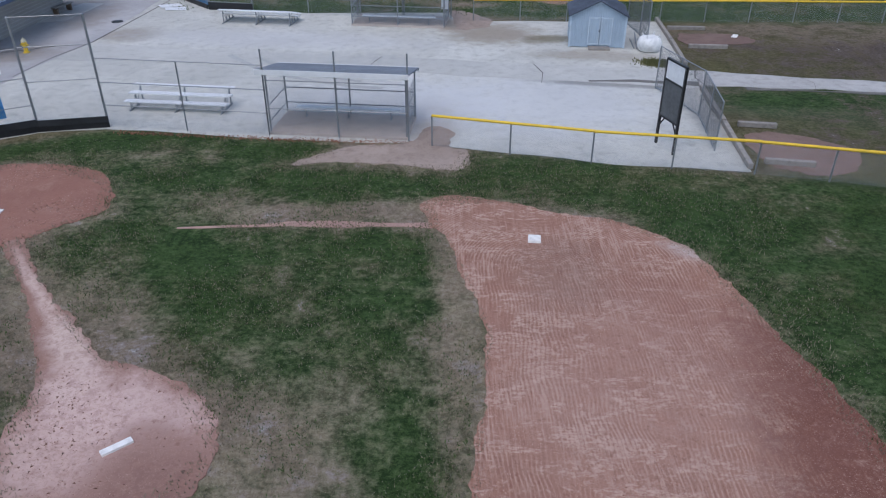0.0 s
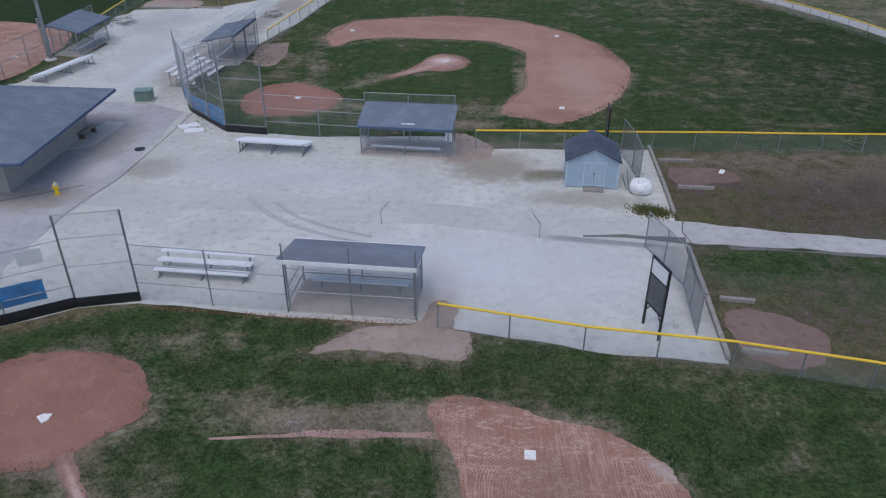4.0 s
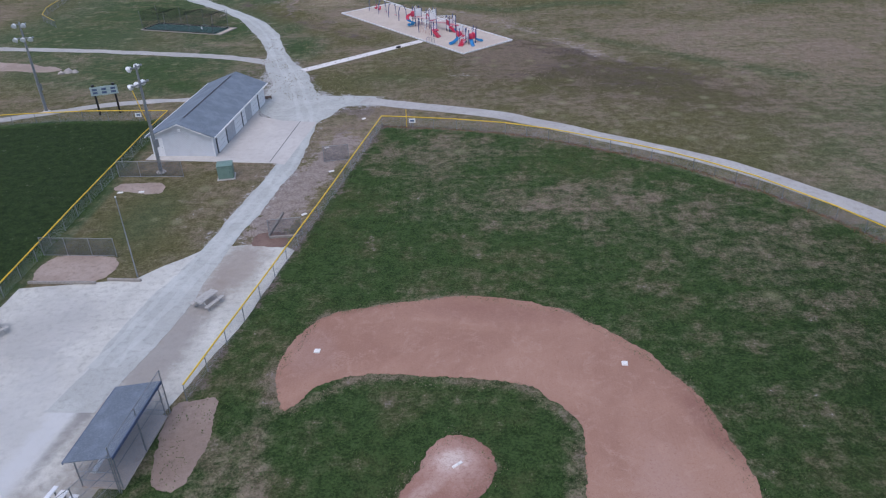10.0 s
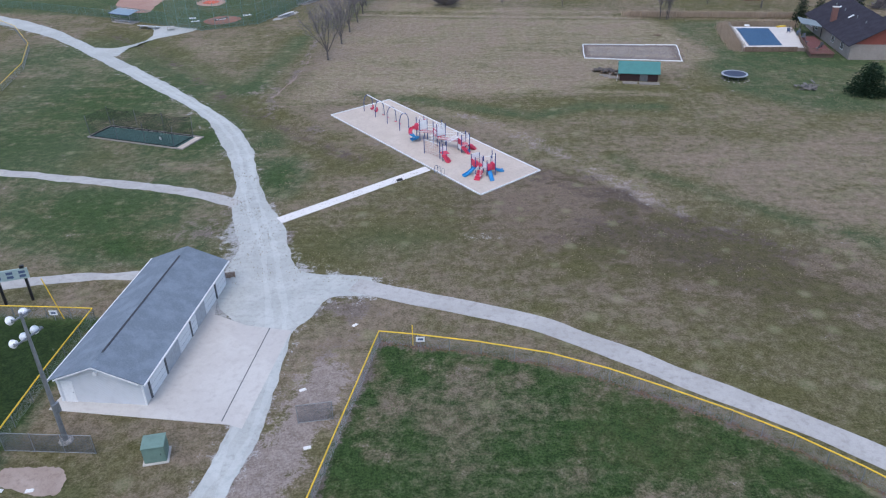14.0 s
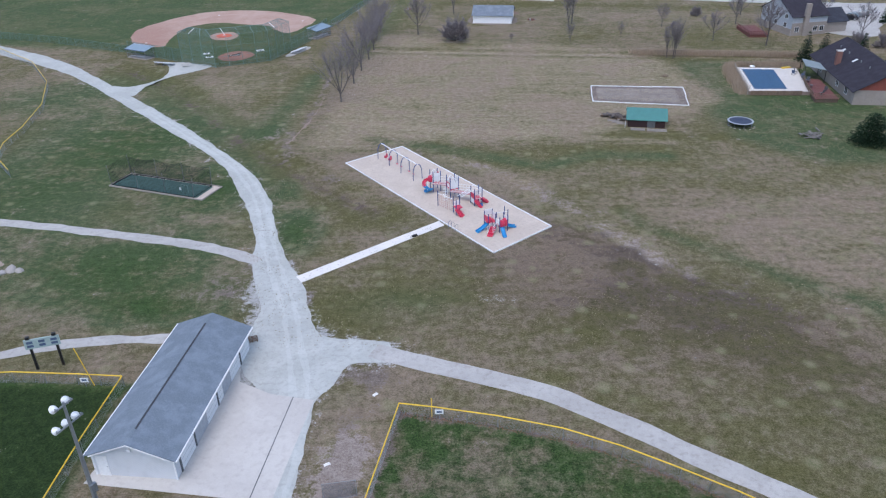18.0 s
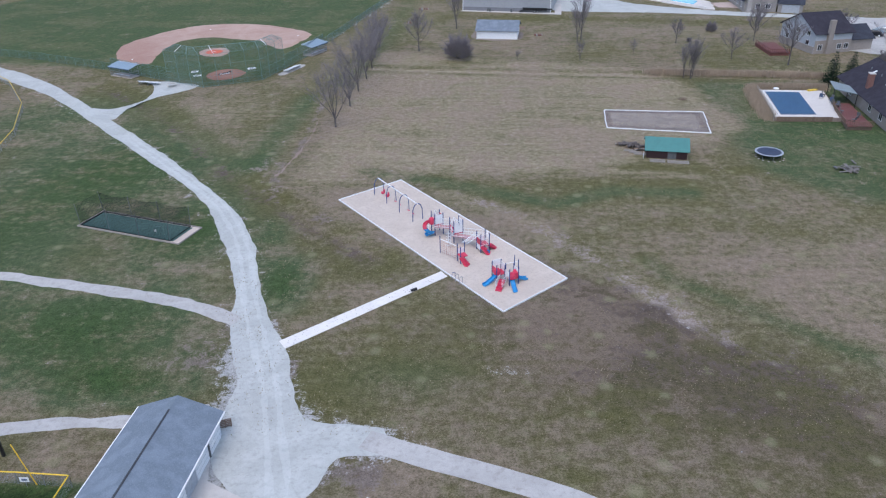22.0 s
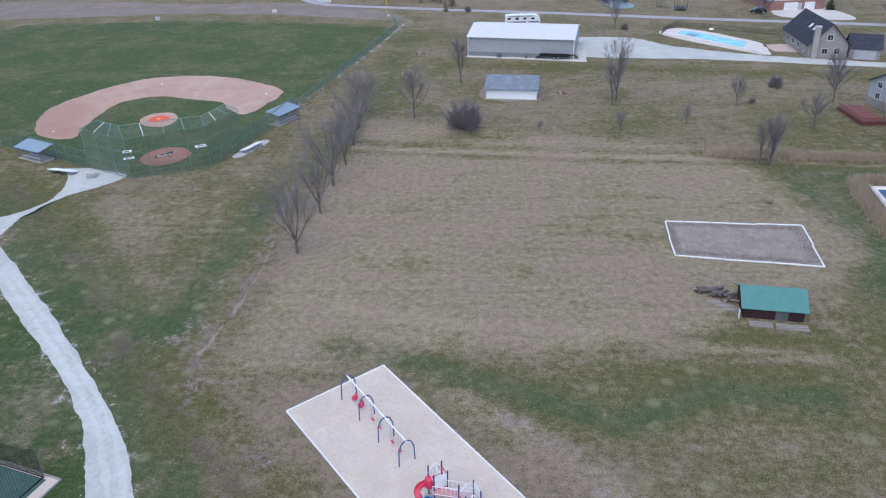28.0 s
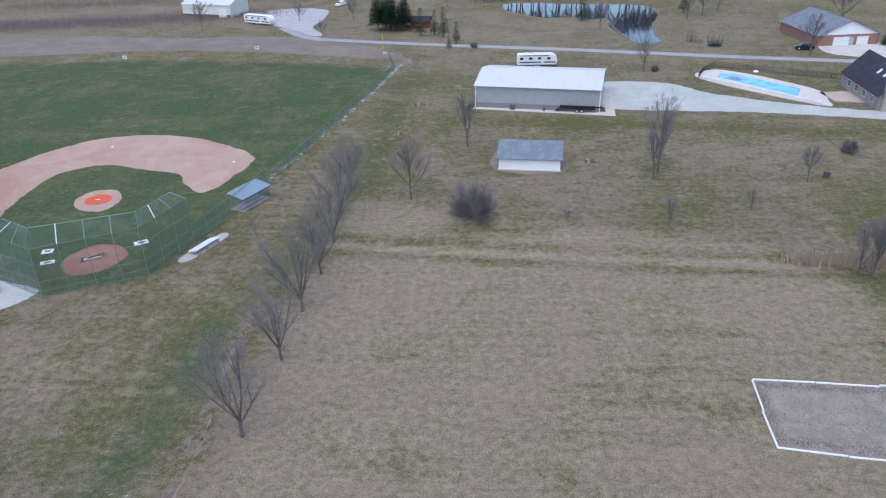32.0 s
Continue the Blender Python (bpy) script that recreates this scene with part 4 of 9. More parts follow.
# the gravel court between the fields, and the way past field B
area("gravel_court", ragged(dense([P(*p) for p in [(-40, 14), (-20, 14.4), (-17.2, 16.4), (-15, 17.7), (-12.6, 18.1), (-6.4, 17.15), (-1.2, 16.85), (0.8, 16.35), (5.2, 15.2), (10.3, 14.5), (11.1, 24), (11.9, 34.3), (1.2, 34.2), (0.4, 36.2),
                                                   (-8, 36), (-11.3, 36.5), (-13.9, 37), (-17.2, 40.5), (-19.3, 45.6), (-18, 50), (-16.4, 56.2), (-14.2, 64), (-12.6, 73.5), (-14.4, 75), (-19.5, 74), (-23.5, 69.8), (-31.4, 69), (-31.8, 59), (-29, 56.5), (-31.5, 46), (-40, 40)]], 0.5), 0.2), 0.012, GRAVEL,
     "pale grey crushed-stone court with tyre marks", category="gravel")
area("asphalt_plaza", ragged(dense([P(*p) for p in [(-17.6, 40.2), (-17.95, 29.7), (-19, 25.2), (-19.6, 19), (-40, 18), (-40, 42), (-26, 42.5), (-20, 41.6)]], 0.5), 0.12), 0.02, PLAZA,
     "grey worn asphalt round a concession building", category="pavement")
area("lane_across", ragged(dense([P(*p) for p in [(-17.7, 29.5), (11.4, 25.3), (11.0, 22.9), (2, 24.4), (-8, 26.0), (-18.6, 26.8)]], 0.6), 0.3), 0.018, LANE, "smooth grey lane across the gravel", category="path")
area("footpath", ragged(dense([P(*p) for p in [(11.6, 25.3), (13.7, 24.8), (16.9, 24.25), (19.6, 23.8), (24, 23.2), (40, 21.5), (40, 20.2), (24, 21.8), (19, 22.4), (16.3, 22.75), (13.9, 22.95), (11.1, 23.4)]], 0.6), 0.16, 0.2), 0.03, TRACK, "pale worn concrete footpath in the grass", category="path")
DAMP = grit("damp_silt", (0.20, 0.19, 0.18), (0.145, 0.138, 0.13), (0.09, 0.085, 0.08), 1.6, 20)
area("damp_streak", ragged(lane([(6.4, 23.85), (8.4, 23.85), (11.1, 23.45)], (0.15, 0.5)), 0.25, 0.25), 0.033, DAMP, "dark damp silt along the edge of a path", category="stain")
area("damp_streak", ragged(lane([(13, 22.85), (16, 22.6), (19, 22.25), (26, 21.5)], (0.3, 0.25)), 0.25, 0.25), 0.033, DAMP, "dark damp silt along the edge of a path", category="stain")
area("gravel_road", ragged(ribbon(curve([P(*p) for p in ROAD_R], False, 0.6), curve([P(*p) for p in ROAD_L], False, 0.6)), 0.28, 0.12), 0.026, ROADBED, "pale crushed-stone drive winding past the fields", category="road")
area("perimeter_path", ragged(lane([(-11.2, 107.6), (-7.2, 106.0), (2.8, 102.2), (7.2, 99.5), (11.4, 96.6), (14.1, 94.5), (18.5, 91.4), (22.2, 88.6), (25.2, 85.8), (28.6, 81.8), (33.2, 75.3), (38.3, 63.4), (41.4, 50)], (2.3, 2.1)), 0.12), 0.032, TRACK, "grey asphalt path along an outfield fence", category="path")
area("side_path", ragged(lane([(-90, 139), (-58.4, 133.7), (-43.2, 130.3), (-35.1, 128.2), (-30.2, 126.5), (-25.5, 123.9)], 1.9), 0.25, 0.2), 0.03, TRACK, "pale gravel path through the grass", category="path")
area("field_path", plan([(-69.4, 191), (-66.4, 190.8), (-63.9, 192.2), (-61.6, 197), (-62.8, 203.8), (-65.2, 207.6), (-61.8, 208.0), (-56, 206.0), (-54.6, 204.4), (-56.9, 200.7), (-60.6, 196.8), (-62.8, 190.3), (-63.0, 185.2), (-67, 188)], 0.3, 0.7), 0.034, ROADBED, "pale stone path and pad behind a backstop", category="path")
area("dirt_track", ragged(lane([(-60, 100.5), (-44, 107.5), (-37, 109.2), (-30, 109.6), (-24.5, 111)], 1.5), 0.35), 0.018, TRACK, "faint gravel track behind an outfield fence", category="path")
area("drainage_rut", ragged(lane([(-27.6, 183.9), (-27.6, 176.0), (-28.0, 169.8), (-28.7, 164.9), (-29.5, 160.0)], (0.2, 0.35)), 0.3, 0.6), 0.014, EARTH, "narrow bare drainage rut in rough grass", category="rut")
area("concrete_walk", dense([P(*p) for p in [(-20.7, 120.6), (-5.9, 133.4), (-5.2, 132.3), (-19.9, 119.4)]], 1.0), 0.05, WALKWAY, "new pale concrete walk to the playground", category="path")
area("concrete_apron", dense([P(*p) for p in [(-30.6, 91.7), (-17.7, 90.1), (-16.6, 89.7), (-15.4, 100.8), (-19.2, 101.6), (-22.2, 103.2), (-23.0, 107), (-24.2, 108.4), (-30.4, 93.0)]], 1.0), 0.04, CONCRETE, "grey concrete apron of a garage building", category="pavement")
area("bullpen_dirt", plan([(-16.0, 74.4), (-13.5, 74.2), (-14.0, 76.3), (-15.9, 76.3)], 0.15), 0.03, MUD, "bare earth of a bullpen strip", category="dirt path")
area("bullpen_dirt", plan([(-30.8, 70), (-26.2, 69.8), (-26.0, 73), (-30.6, 73.2)], 0.25), 0.03, WORN, "bare earth of a warm-up pen", category="dirt path")
area("bullpen_dirt", plan([(-30.8, 85.0), (-30.6, 86.3), (-27, 86.1), (-26.7, 84)], 0.2), 0.02, WORN, "bare earth of a warm-up pen", category="dirt path")
area("bullpen_dirt", plan([(12.3, 31.6), (13.8, 32.1), (15.4, 31.5), (15.9, 30.4), (14.4, 29.5), (12.6, 29.5)], 0.5), 0.02, MUD, "bare red earth of a warm-up pen", category="dirt path")
area("bullpen_dirt", plan([(11.2, 17.6), (12.6, 18.0), (14.0, 17.2), (14.6, 15.8), (13.4, 14.6), (11.6, 14.7), (11.0, 16.0)], 0.5), 0.012, MUD, "bare brown earth of a warm-up pen", category="dirt path")
# far ground
area("stone_drive", plan([(21.5, 291), (30, 292), (38, 289.5), (45, 281), (60, 272), (80, 264.5), (120, 252), (120, 249.5), (78, 260.5), (60, 265.5), (45.5, 269), (23.3, 272.2), (21.3, 280)], 0.4, 1.0), 0.02, ROADBED, "pale stone drive to a metal barn", category="road")
area("far_road", ragged(lane([(-60, 362), (-50, 347), (-39.5, 341.5), (-8.7, 332), (20, 324.4), (58.7, 312.6), (90, 304), (150, 287)], 3.6), 0.2), 0.024, BITUMEN, "narrow grey asphalt road among houses", category="road")
area("farm_track", plan([(-40, 342), (-60, 349), (-90, 350), (-147, 361), (-200, 352), (-160, 330), (-124, 330), (-80, 333), (-25, 318), (-22, 312), (-19, 318)], 0.6, 1.2), 0.015, TRODDEN, "brown bare track round an outfield", category="track")

# paler wheel tracks along the drive
WHEELED = grit("wheel_worn_stone", (0.515, 0.53, 0.51), (0.44, 0.45, 0.433), (0.29, 0.325, 0.31), 1.6, 20, 0.5)
for path in ([(-21.6, 60), (-19.6, 70), (-17.4, 82), (-16.2, 93), (-16.6, 101), (-18.4, 108), (-20.4, 115), (-23.2, 122), (-25.3, 128), (-29.0, 139.5), (-34.5, 150), (-42, 159.5), (-55, 174)],):
    for side in (-0.62, 0.62):
        area("wheel_track", ragged(lane([(x + side, y) for x, y in path], (0.55, 0.6)), 0.3, 0.25), 0.031, WHEELED, "paler wheel track along a stone drive", category="wheel track")
# tyre marks and cracks on the court
TYRE = grit("scuffed_gravel", (0.46, 0.465, 0.455), (0.37, 0.372, 0.362), (0.22, 0.215, 0.205), 1.6, 24)
for pts in ([(-10.4, 27.6), (-8.4, 25.4), (-6.2, 24.0), (-3.8, 23.0), (-2.6, 22.8)], [(-8.9, 27.2), (-7.4, 25.6), (-5.6, 24.5), (-3.6, 23.7)]):
    area("tyre_mark", ragged(lane(pts, (0.3, 0.2)), 0.12, 0.08), 0.0225, TYRE, "curved tyre mark scuffed in gravel", category="tyre mark")
CRACK = paint("crack_shadow", (0.14, 0.135, 0.13), 0.95)
for pts, w in (([(-3.0, 27.4), (-3.4, 26.2), (-3.2, 24.9)], 0.025), ([(4.2, 26.3), (4.5, 25.0), (4.3, 23.6)], 0.03), ([(11.5, 25.4), (11.2, 24.3), (11.4, 23.0)], 0.04), ([(15.9, 24.4), (16.2, 23.6), (15.9, 22.7)], 0.03),
               ([(-16.9, 40.4), (-17.3, 36), (-17.6, 33), (-17.95, 29.8)], 0.03), ([(-17.95, 29.7), (-18.8, 26.9), (-19.2, 24.2)], 0.025), ([(-19.5, 29), (-22, 27.6), (-26, 25.5)], 0.05)):
    area("crack", ragged(lane(pts, w), 0.02, 0.015), 0.036, CRACK, "dark ragged crack in pavement", category="crack")

# ---- materials of the things ----
STEEL = paint("galvanised_steel", (0.30, 0.32, 0.34), 0.45, 0.6, 0.3, 4)
WIRE = paint("chain_link_wire", (0.33, 0.35, 0.37), 0.5, 0.4, 0.2, 2)
DARKWIRE = paint("dull_wire", (0.12, 0.13, 0.14), 0.6, 0.2, 0.2, 2)
GREENWIRE = paint("green_coated_wire", (0.10, 0.175, 0.16), 0.5, 0.0, 0.2, 2)
GREENPIPE = paint("pale_green_pipe", (0.17, 0.27, 0.25), 0.5, 0.2, 0.2, 2)
ALUMINIUM = paint("aluminium_plank", (0.78, 0.79, 0.80), 0.4, 0.15, 0.15, 5)
WHITE = paint("white_paint", (0.76, 0.77, 0.78), 0.5, 0.0, 0.15, 4)
WHITEVINYL = paint("white_rubber", (0.80, 0.78, 0.75), 0.6, 0.0, 0.3, 8)
YELLOW = paint("yellow_fence_cap", (0.78, 0.52, 0.035), 0.45, 0.0, 0.2, 3)
BLUEPAD = paint("blue_vinyl_pad", (0.045, 0.21, 0.46), 0.5, 0.0, 0.35, 2)
BLACKPAD = paint("black_vinyl_pad", (0.012, 0.013, 0.016), 0.5, 0.0, 0.4, 2)
BLACK = paint("black_metal", (0.018, 0.018, 0.02), 0.45, 0.2, 0.3, 4)
BLUETRIM = paint("blue_trim", (0.07, 0.105, 0.19), 0.5, 0.0, 0.25, 4)
GREYBOARD = paint("grey_board", (0.11, 0.115, 0.12), 0.7, 0.0, 0.3, 2)
GREYTIMBER = paint("weathered_timber", (0.33, 0.30, 0.27), 0.85, 0.0, 0.45, 6, 0.4)
BROWNTIMBER = paint("brown_timber", (0.20, 0.14, 0.10), 0.85, 0.0, 0.45, 6, 0.4)
GREENBOX = paint("green_cabinet_paint", (0.16, 0.25, 0.21), 0.5, 0.0, 0.25, 2)
REDPLASTIC = paint("red_plastic", (0.56, 0.035, 0.085), 0.4, 0.0, 0.15, 3)
BLUEPLASTIC = paint("blue_plastic", (0.03, 0.26, 0.56), 0.35, 0.0, 0.12, 3)
BLUEPOST = paint("dark_blue_post", (0.022, 0.055, 0.19), 0.4, 0.0, 0.2, 3)
YELLOWPAINT = paint("yellow_hydrant_paint", (0.75, 0.50, 0.02), 0.45, 0.0, 0.25, 8)
REDMAT = paint("red_mat", (0.62, 0.10, 0.045), 0.8, 0.0, 0.2, 2)
TARP = paint("white_woven_sack", (0.78, 0.78, 0.77), 0.7, 0.0, 0.25, 5)
CMU = grit("concrete_block_wall", (0.36, 0.345, 0.335), (0.31, 0.295, 0.285), (0.24, 0.225, 0.22), 1.5, 60, 0.15)
DARKSTONE = grit("dark_grey_stone", (0.24, 0.225, 0.215), (0.15, 0.14, 0.135), (0.08, 0.074, 0.07), 3, 12, 0.5)
STONE = grit("field_stone", (0.42, 0.39, 0.37), (0.32, 0.30, 0.28), (0.22, 0.20, 0.19), 3, 12, 0.5)


def shingles(name, a, b):
    """Roof shingles: courses with uneven tabs."""
    n = Nodes(name, 0.9)
    tab = n.spots(5.0, n.pos((1.0, 1.0, 1.6)))
    f = n.noise(0.8, 4)
    c = n.mix(n.span(n.noise(11, 4, 0.75), 0.3, 0.7), a, b)
    c = n.mix(n.span(tab, 0.15, 0.6, 0, 0.35), c, b)
    c = n.mix(n.span(f, 0.4, 0.7, 0, 0.35), c, tuple(v * 1.35 for v in a))
    n.colour(c).bump(tab, 0.3, 0.02)
    return n.mat


SHINGLE_BLUE = shingles("blue_grey_shingles", (0.185, 0.22, 0.265), (0.12, 0.145, 0.178))
SHINGLE_GREY = shingles("grey_shingles", (0.20, 0.225, 0.265), (0.135, 0.155, 0.185))
SHINGLE_DARK = shingles("dark_shingles", (0.055, 0.06, 0.078), (0.032, 0.035, 0.046))
SHINGLE_SHED = shingles("worn_blue_black_shingles", (0.10, 0.12, 0.155), (0.05, 0.058, 0.078))
SHINGLE_GARAGE = shingles("light_blue_grey_shingles", (0.20, 0.24, 0.285), (0.135, 0.165, 0.20))
SHINGLE_PLUM = shingles("plum_grey_shingles", (0.050, 0.047, 0.060), (0.028, 0.026, 0.034))
SHINGLE_PALE = shingles("pale_blue_shingles", (0.20, 0.235, 0.275), (0.135, 0.16, 0.195))


def ribbed(name, c, scale, kind="X", rough=0.45, metal=0.0):
    """Ribbed sheet or boarded siding: fine upright or level lines as relief."""
    n = Nodes(name, rough, metal)
    w = n.wave(scale, 0.0, kind=kind)
    grime = n.span(n.noise(1.2, 5), 0.4, 0.75, 0, 0.35)
    n.colour(n.mix(grime, c, tuple(v * 0.72 for v in c))).bump(n.span(w, 0.3, 0.7), 0.5, 0.03)
    return n.mat


SIDING = ribbed("pale_metal_siding", (0.60, 0.62, 0.65), 2.2, "DIAGONAL")
SHEDWALL = ribbed("pale_blue_shed_siding", (0.36, 0.45, 0.54), 2.5, "X", 0.7)
GREENROOF = ribbed("green_metal_roof", (0.06, 0.20, 0.185), 1.6, "X", 0.4)
BARNROOF = ribbed("white_metal_roof", (0.60, 0.60, 0.61), 1.0, "X", 0.4)
BARNWALL = ribbed("grey_metal_wall", (0.33, 0.34, 0.36), 1.0, "X", 0.5)
DUGROOF = ribbed("blue_grey_metal_roof", (0.22, 0.29, 0.35), 1.2, "X", 0.4)


# ---- fences ----
def wire_mesh(name, runs, mat, parent, gap=0.085, r=0.0022, label="woven chain-link wire"):
    """Crossing slanted wires over upright panels; runs: (a, b, z0, z1) in the parent's frame."""
    vs, fs = [], []

    def wire(p, q):
        d = (q - p).normalized()
        u = d.orthogonal().normalized() * r
        v = d.cross(u).normalized() * r
        k = len(vs)
        for c in (p, q):
            for w in (u, -0.5 * u + 0.866 * v, -0.5 * u - 0.866 * v):
                vs.append(tuple(c + w))
        for i in range(3):
            j = (i + 1) % 3
            fs.append((k + i, k + j, k + 3 + j, k + 3 + i))

    for a, b, z0, z1 in runs:
        a, b = Vector((*a[:2], 0)), Vector((*b[:2], 0))
        length = (b - a).length
        h = z1 - z0
        d = (b - a) / length
        up = Vector((0, 0, 1))
        n = int((length + h) / gap)
        for i in range(n):
            for way in (1, -1):
                s0 = i * gap - (h if way > 0 else 0)
                s1 = s0 + way * h
                if way < 0:
                    s0, s1 = i * gap, i * gap - h
                t0, t1 = 0.0, 1.0
                lo, hi = (s0, s1) if s1 > s0 else (s1, s0)
                ca, cb = max(lo, 0), min(hi, length)
                if cb - ca < 0.02:
                    continue
                t0, t1 = (ca - s0) / (s1 - s0), (cb - s0) / (s1 - s0)
                wire(a + d * ca + up * (z0 + h * t0), a + d * cb + up * (z0 + h * t1))
    me = bpy.data.meshes.new(name)
    me.from_pydata(vs, [], fs)
    me.materials.append(mat)
    ob = new(name, me)
    ob.parent = parent
    ob["label"] = label
    ob["kind"] = "stuff"
    return ob


def post_mesh(h, r, mat, seg=8):
    bm = bmesh.new()
    tube(bm, (0, 0, -0.05), (0, 0, h), r, r, seg)
    lathe(bm, [(r * 1.25, h - 0.02), (r * 1.2, h + 0.01), (r * 0.4, h + 0.04)], seg)
    me = bpy.data.meshes.new("post")
    bm.to_mesh(me)
    bm.free()
    me.materials.append(mat)
    return me


def fence(pts, height, label, gap=2.6, rails=(1.0,), mat=None, wiremat=None, cap=None, r=0.032, mesh_gap=0.085, category="fence", wire_r=0.0022, group=""):
    """A chain-link fence along plan points, with posts, rails, wire and maybe a yellow cap."""
    mat, wiremat = mat or STEEL, wiremat or WIRE
    pts = [P(*p) for p in pts]
    f = thing("fence", pts[0], 0, label, category, group)
    o = pts[0]
    pm = post_mesh(height, r, mat)
    line = []
    for a, b in zip(pts, pts[1:]):
        n = max(1, round((b - a).length / gap))
        line += [a.lerp(b, i / n) for i in range(n)]
    line.append(pts[-1])
    for p in line:
        ob = new("post", pm)
        ob.parent = f
        ob.location = p - o
    runs = []
    for a, b in zip(pts, pts[1:]):
        a, b = a - o, b - o
        for k in rails:
            part("rail", B(tube, a + Vector((0, 0, height * k)), b + Vector((0, 0, height * k)), 0.022, None, 6), mat, f)
        if cap:
            n = max(1, round((b - a).length / 5.2))
            for i in range(n):
                p, q = a.lerp(b, i / n), a.lerp(b, (i + 1) / n)
                za = height + 0.02 + 0.015 * math.sin(i * 1.9)
                zb = height + 0.02 + 0.015 * math.sin((i + 1) * 1.9)
                part("cap", B(tube, p + Vector((0, 0, za)), q + Vector((0, 0, zb)), 0.058, None, 8), cap, f)
        runs.append((a, b, 0.03, height))
    wire_mesh("wire_mesh", runs, wiremat, f, mesh_gap, wire_r)
    return f


fence([(-0.35, 16.55), (5.1, 15.15), (10.35, 14.3), (14.8, 13.2), (26, 10.7), (40, 7.5)], 1.25, "low chain-link fence with a yellow cap between grass and gravel", cap=YELLOW)
fence([(1.6, 34.35), (12, 34.25), (24.3, 34.1), (40.5, 33.7)], 1.25, "low chain-link fence with a yellow top cap behind first base", cap=YELLOW)
fence([(-15.5, 56.9), (-13.2, 69.6), (-10.8, 83.5), (-8.2, 99.1)], 1.25, "low chain-link fence with a yellow cap beside a gravel drive", cap=YELLOW)
fence(OUTFIELD_B, 1.25, "low outfield fence with a yellow cap above dead leaves", cap=YELLOW)
fence([(-31.7, 60.5), (-32, 80), (-32.1, 95), (-31.9, 102.6)], 1.25, "low chain-link fence with a yellow cap along a green outfield", cap=YELLOW)
fence([(-31.9, 102.6), (-36, 102.9), (-41.7, 103.2), (-52, 102.5), (-66, 98), (-80, 90)], 1.25, "outfield fence with a yellow top cap before a scoreboard", cap=YELLOW)
fence([(-66, 148), (-70.5, 153), (-72.4, 158.5), (-73.3, 166), (-75.9, 177.5), (-81.8, 191.4), (-92, 206), (-105.5, 218), (-125, 230)], 1.25, "curved outfield fence with a yellow top cap", cap=YELLOW, mesh_gap=0.12)

# backstops of field A and field B
fence([(-24, 13), (-17.2, 16.6), (-15, 17.8)], 3.4, "tall chain-link backstop with pads and banners", 2.4, (0.33, 0.66, 1.0), category="backstop")
fence([(-15, 17.8), (-12.6, 18.3)], 4.6, "tall two-post chain-link backstop panel", 2.7, (0.1, 0.45, 0.75, 1.0), category="backstop", r=0.05)
fence([(-12.6, 18.3), (-9.5, 17.9), (-6.35, 17.5)], 2.9, "tall chain-link fence in front of bleachers", 3.4, (0.33, 0.66, 1.0))
fence([(-19.4, 45.4), (-18.3, 42.8), (-17, 40.3), (-15.4, 38.5), (-13.9, 36.9)], 4.4, "tall curved chain-link backstop behind home plate", 3.0, (0.2, 0.5, 0.75, 1.0), category="backstop", r=0.045)
fence([(-13.9, 36.9), (-11.25, 36.45)], 5.0, "tall two-post chain-link backstop panel", 3.2, (0.1, 0.45, 0.75, 1.0), category="backstop", r=0.05)
fence([(-11.25, 36.45), (-7.9, 35.95), (-5.0, 35.55)], 2.8, "tall chain-link fence beside a dugout", 3.4, (0.33, 0.66, 1.0))
fence([(-5.0, 35.55), (-2.4, 35.3), (0.35, 35.05)], 3.3, "tall chain-link screen along a dugout front", 2.9, (0.5, 1.0))
fence([(-19.4, 45.4), (-17.6, 48.3), (-16.7, 50.3)], 2.8, "tall chain-link fence in front of bleachers", 2.5, (0.33, 0.66, 1.0))
fence([(-16.6, 50.3), (-16.35, 53), (-16.1, 55.9)], 3.3, "tall chain-link screen along a dugout front", 3.0, (0.5, 1.0))
fence([(-6.35, 17.5), (-3.75, 17.25), (-1.2, 17.0)], 3.5, "tall chain-link screen along a dugout front", 2.9, (0.33, 0.66))
fence([(-31.7, 60.5), (-31.9, 57), (-32.6, 50), (-33.5, 44)], 2.6, "chain-link fence behind a dugout", 3.0, (0.5, 1.0))

# loose pen screens of chain link
for pts, h in (([(9.6, 16.2), (10.0, 19.6), (9.1, 22.9)], 2.0), ([(10.15, 29.3), (10.25, 31.4), (10.05, 33.6)], 2.4)):
    fence(pts, h, "leaning chain-link pen screen beside a timber kerb", 2.2, (0.05, 1.0), wiremat=DARKWIRE, category="screen", group="pen screens", mesh_gap=0.06, wire_r=0.0028)
for pts in ([(-14.9, 75.6), (-12.4, 76.0)], [(-12.9, 90.2), (-10.6, 90.6)], [(-31.8, 73.6), (-26.0, 73.2)], [(-31.6, 87.8), (-25.5, 87.5)]):
    fence(pts, 1.7, "short dark chain-link pen screen", 2.0, (0.03, 1.0), wiremat=DARKWIRE, category="screen", group="pen screens", mesh_gap=0.06, wire_r=0.0055)


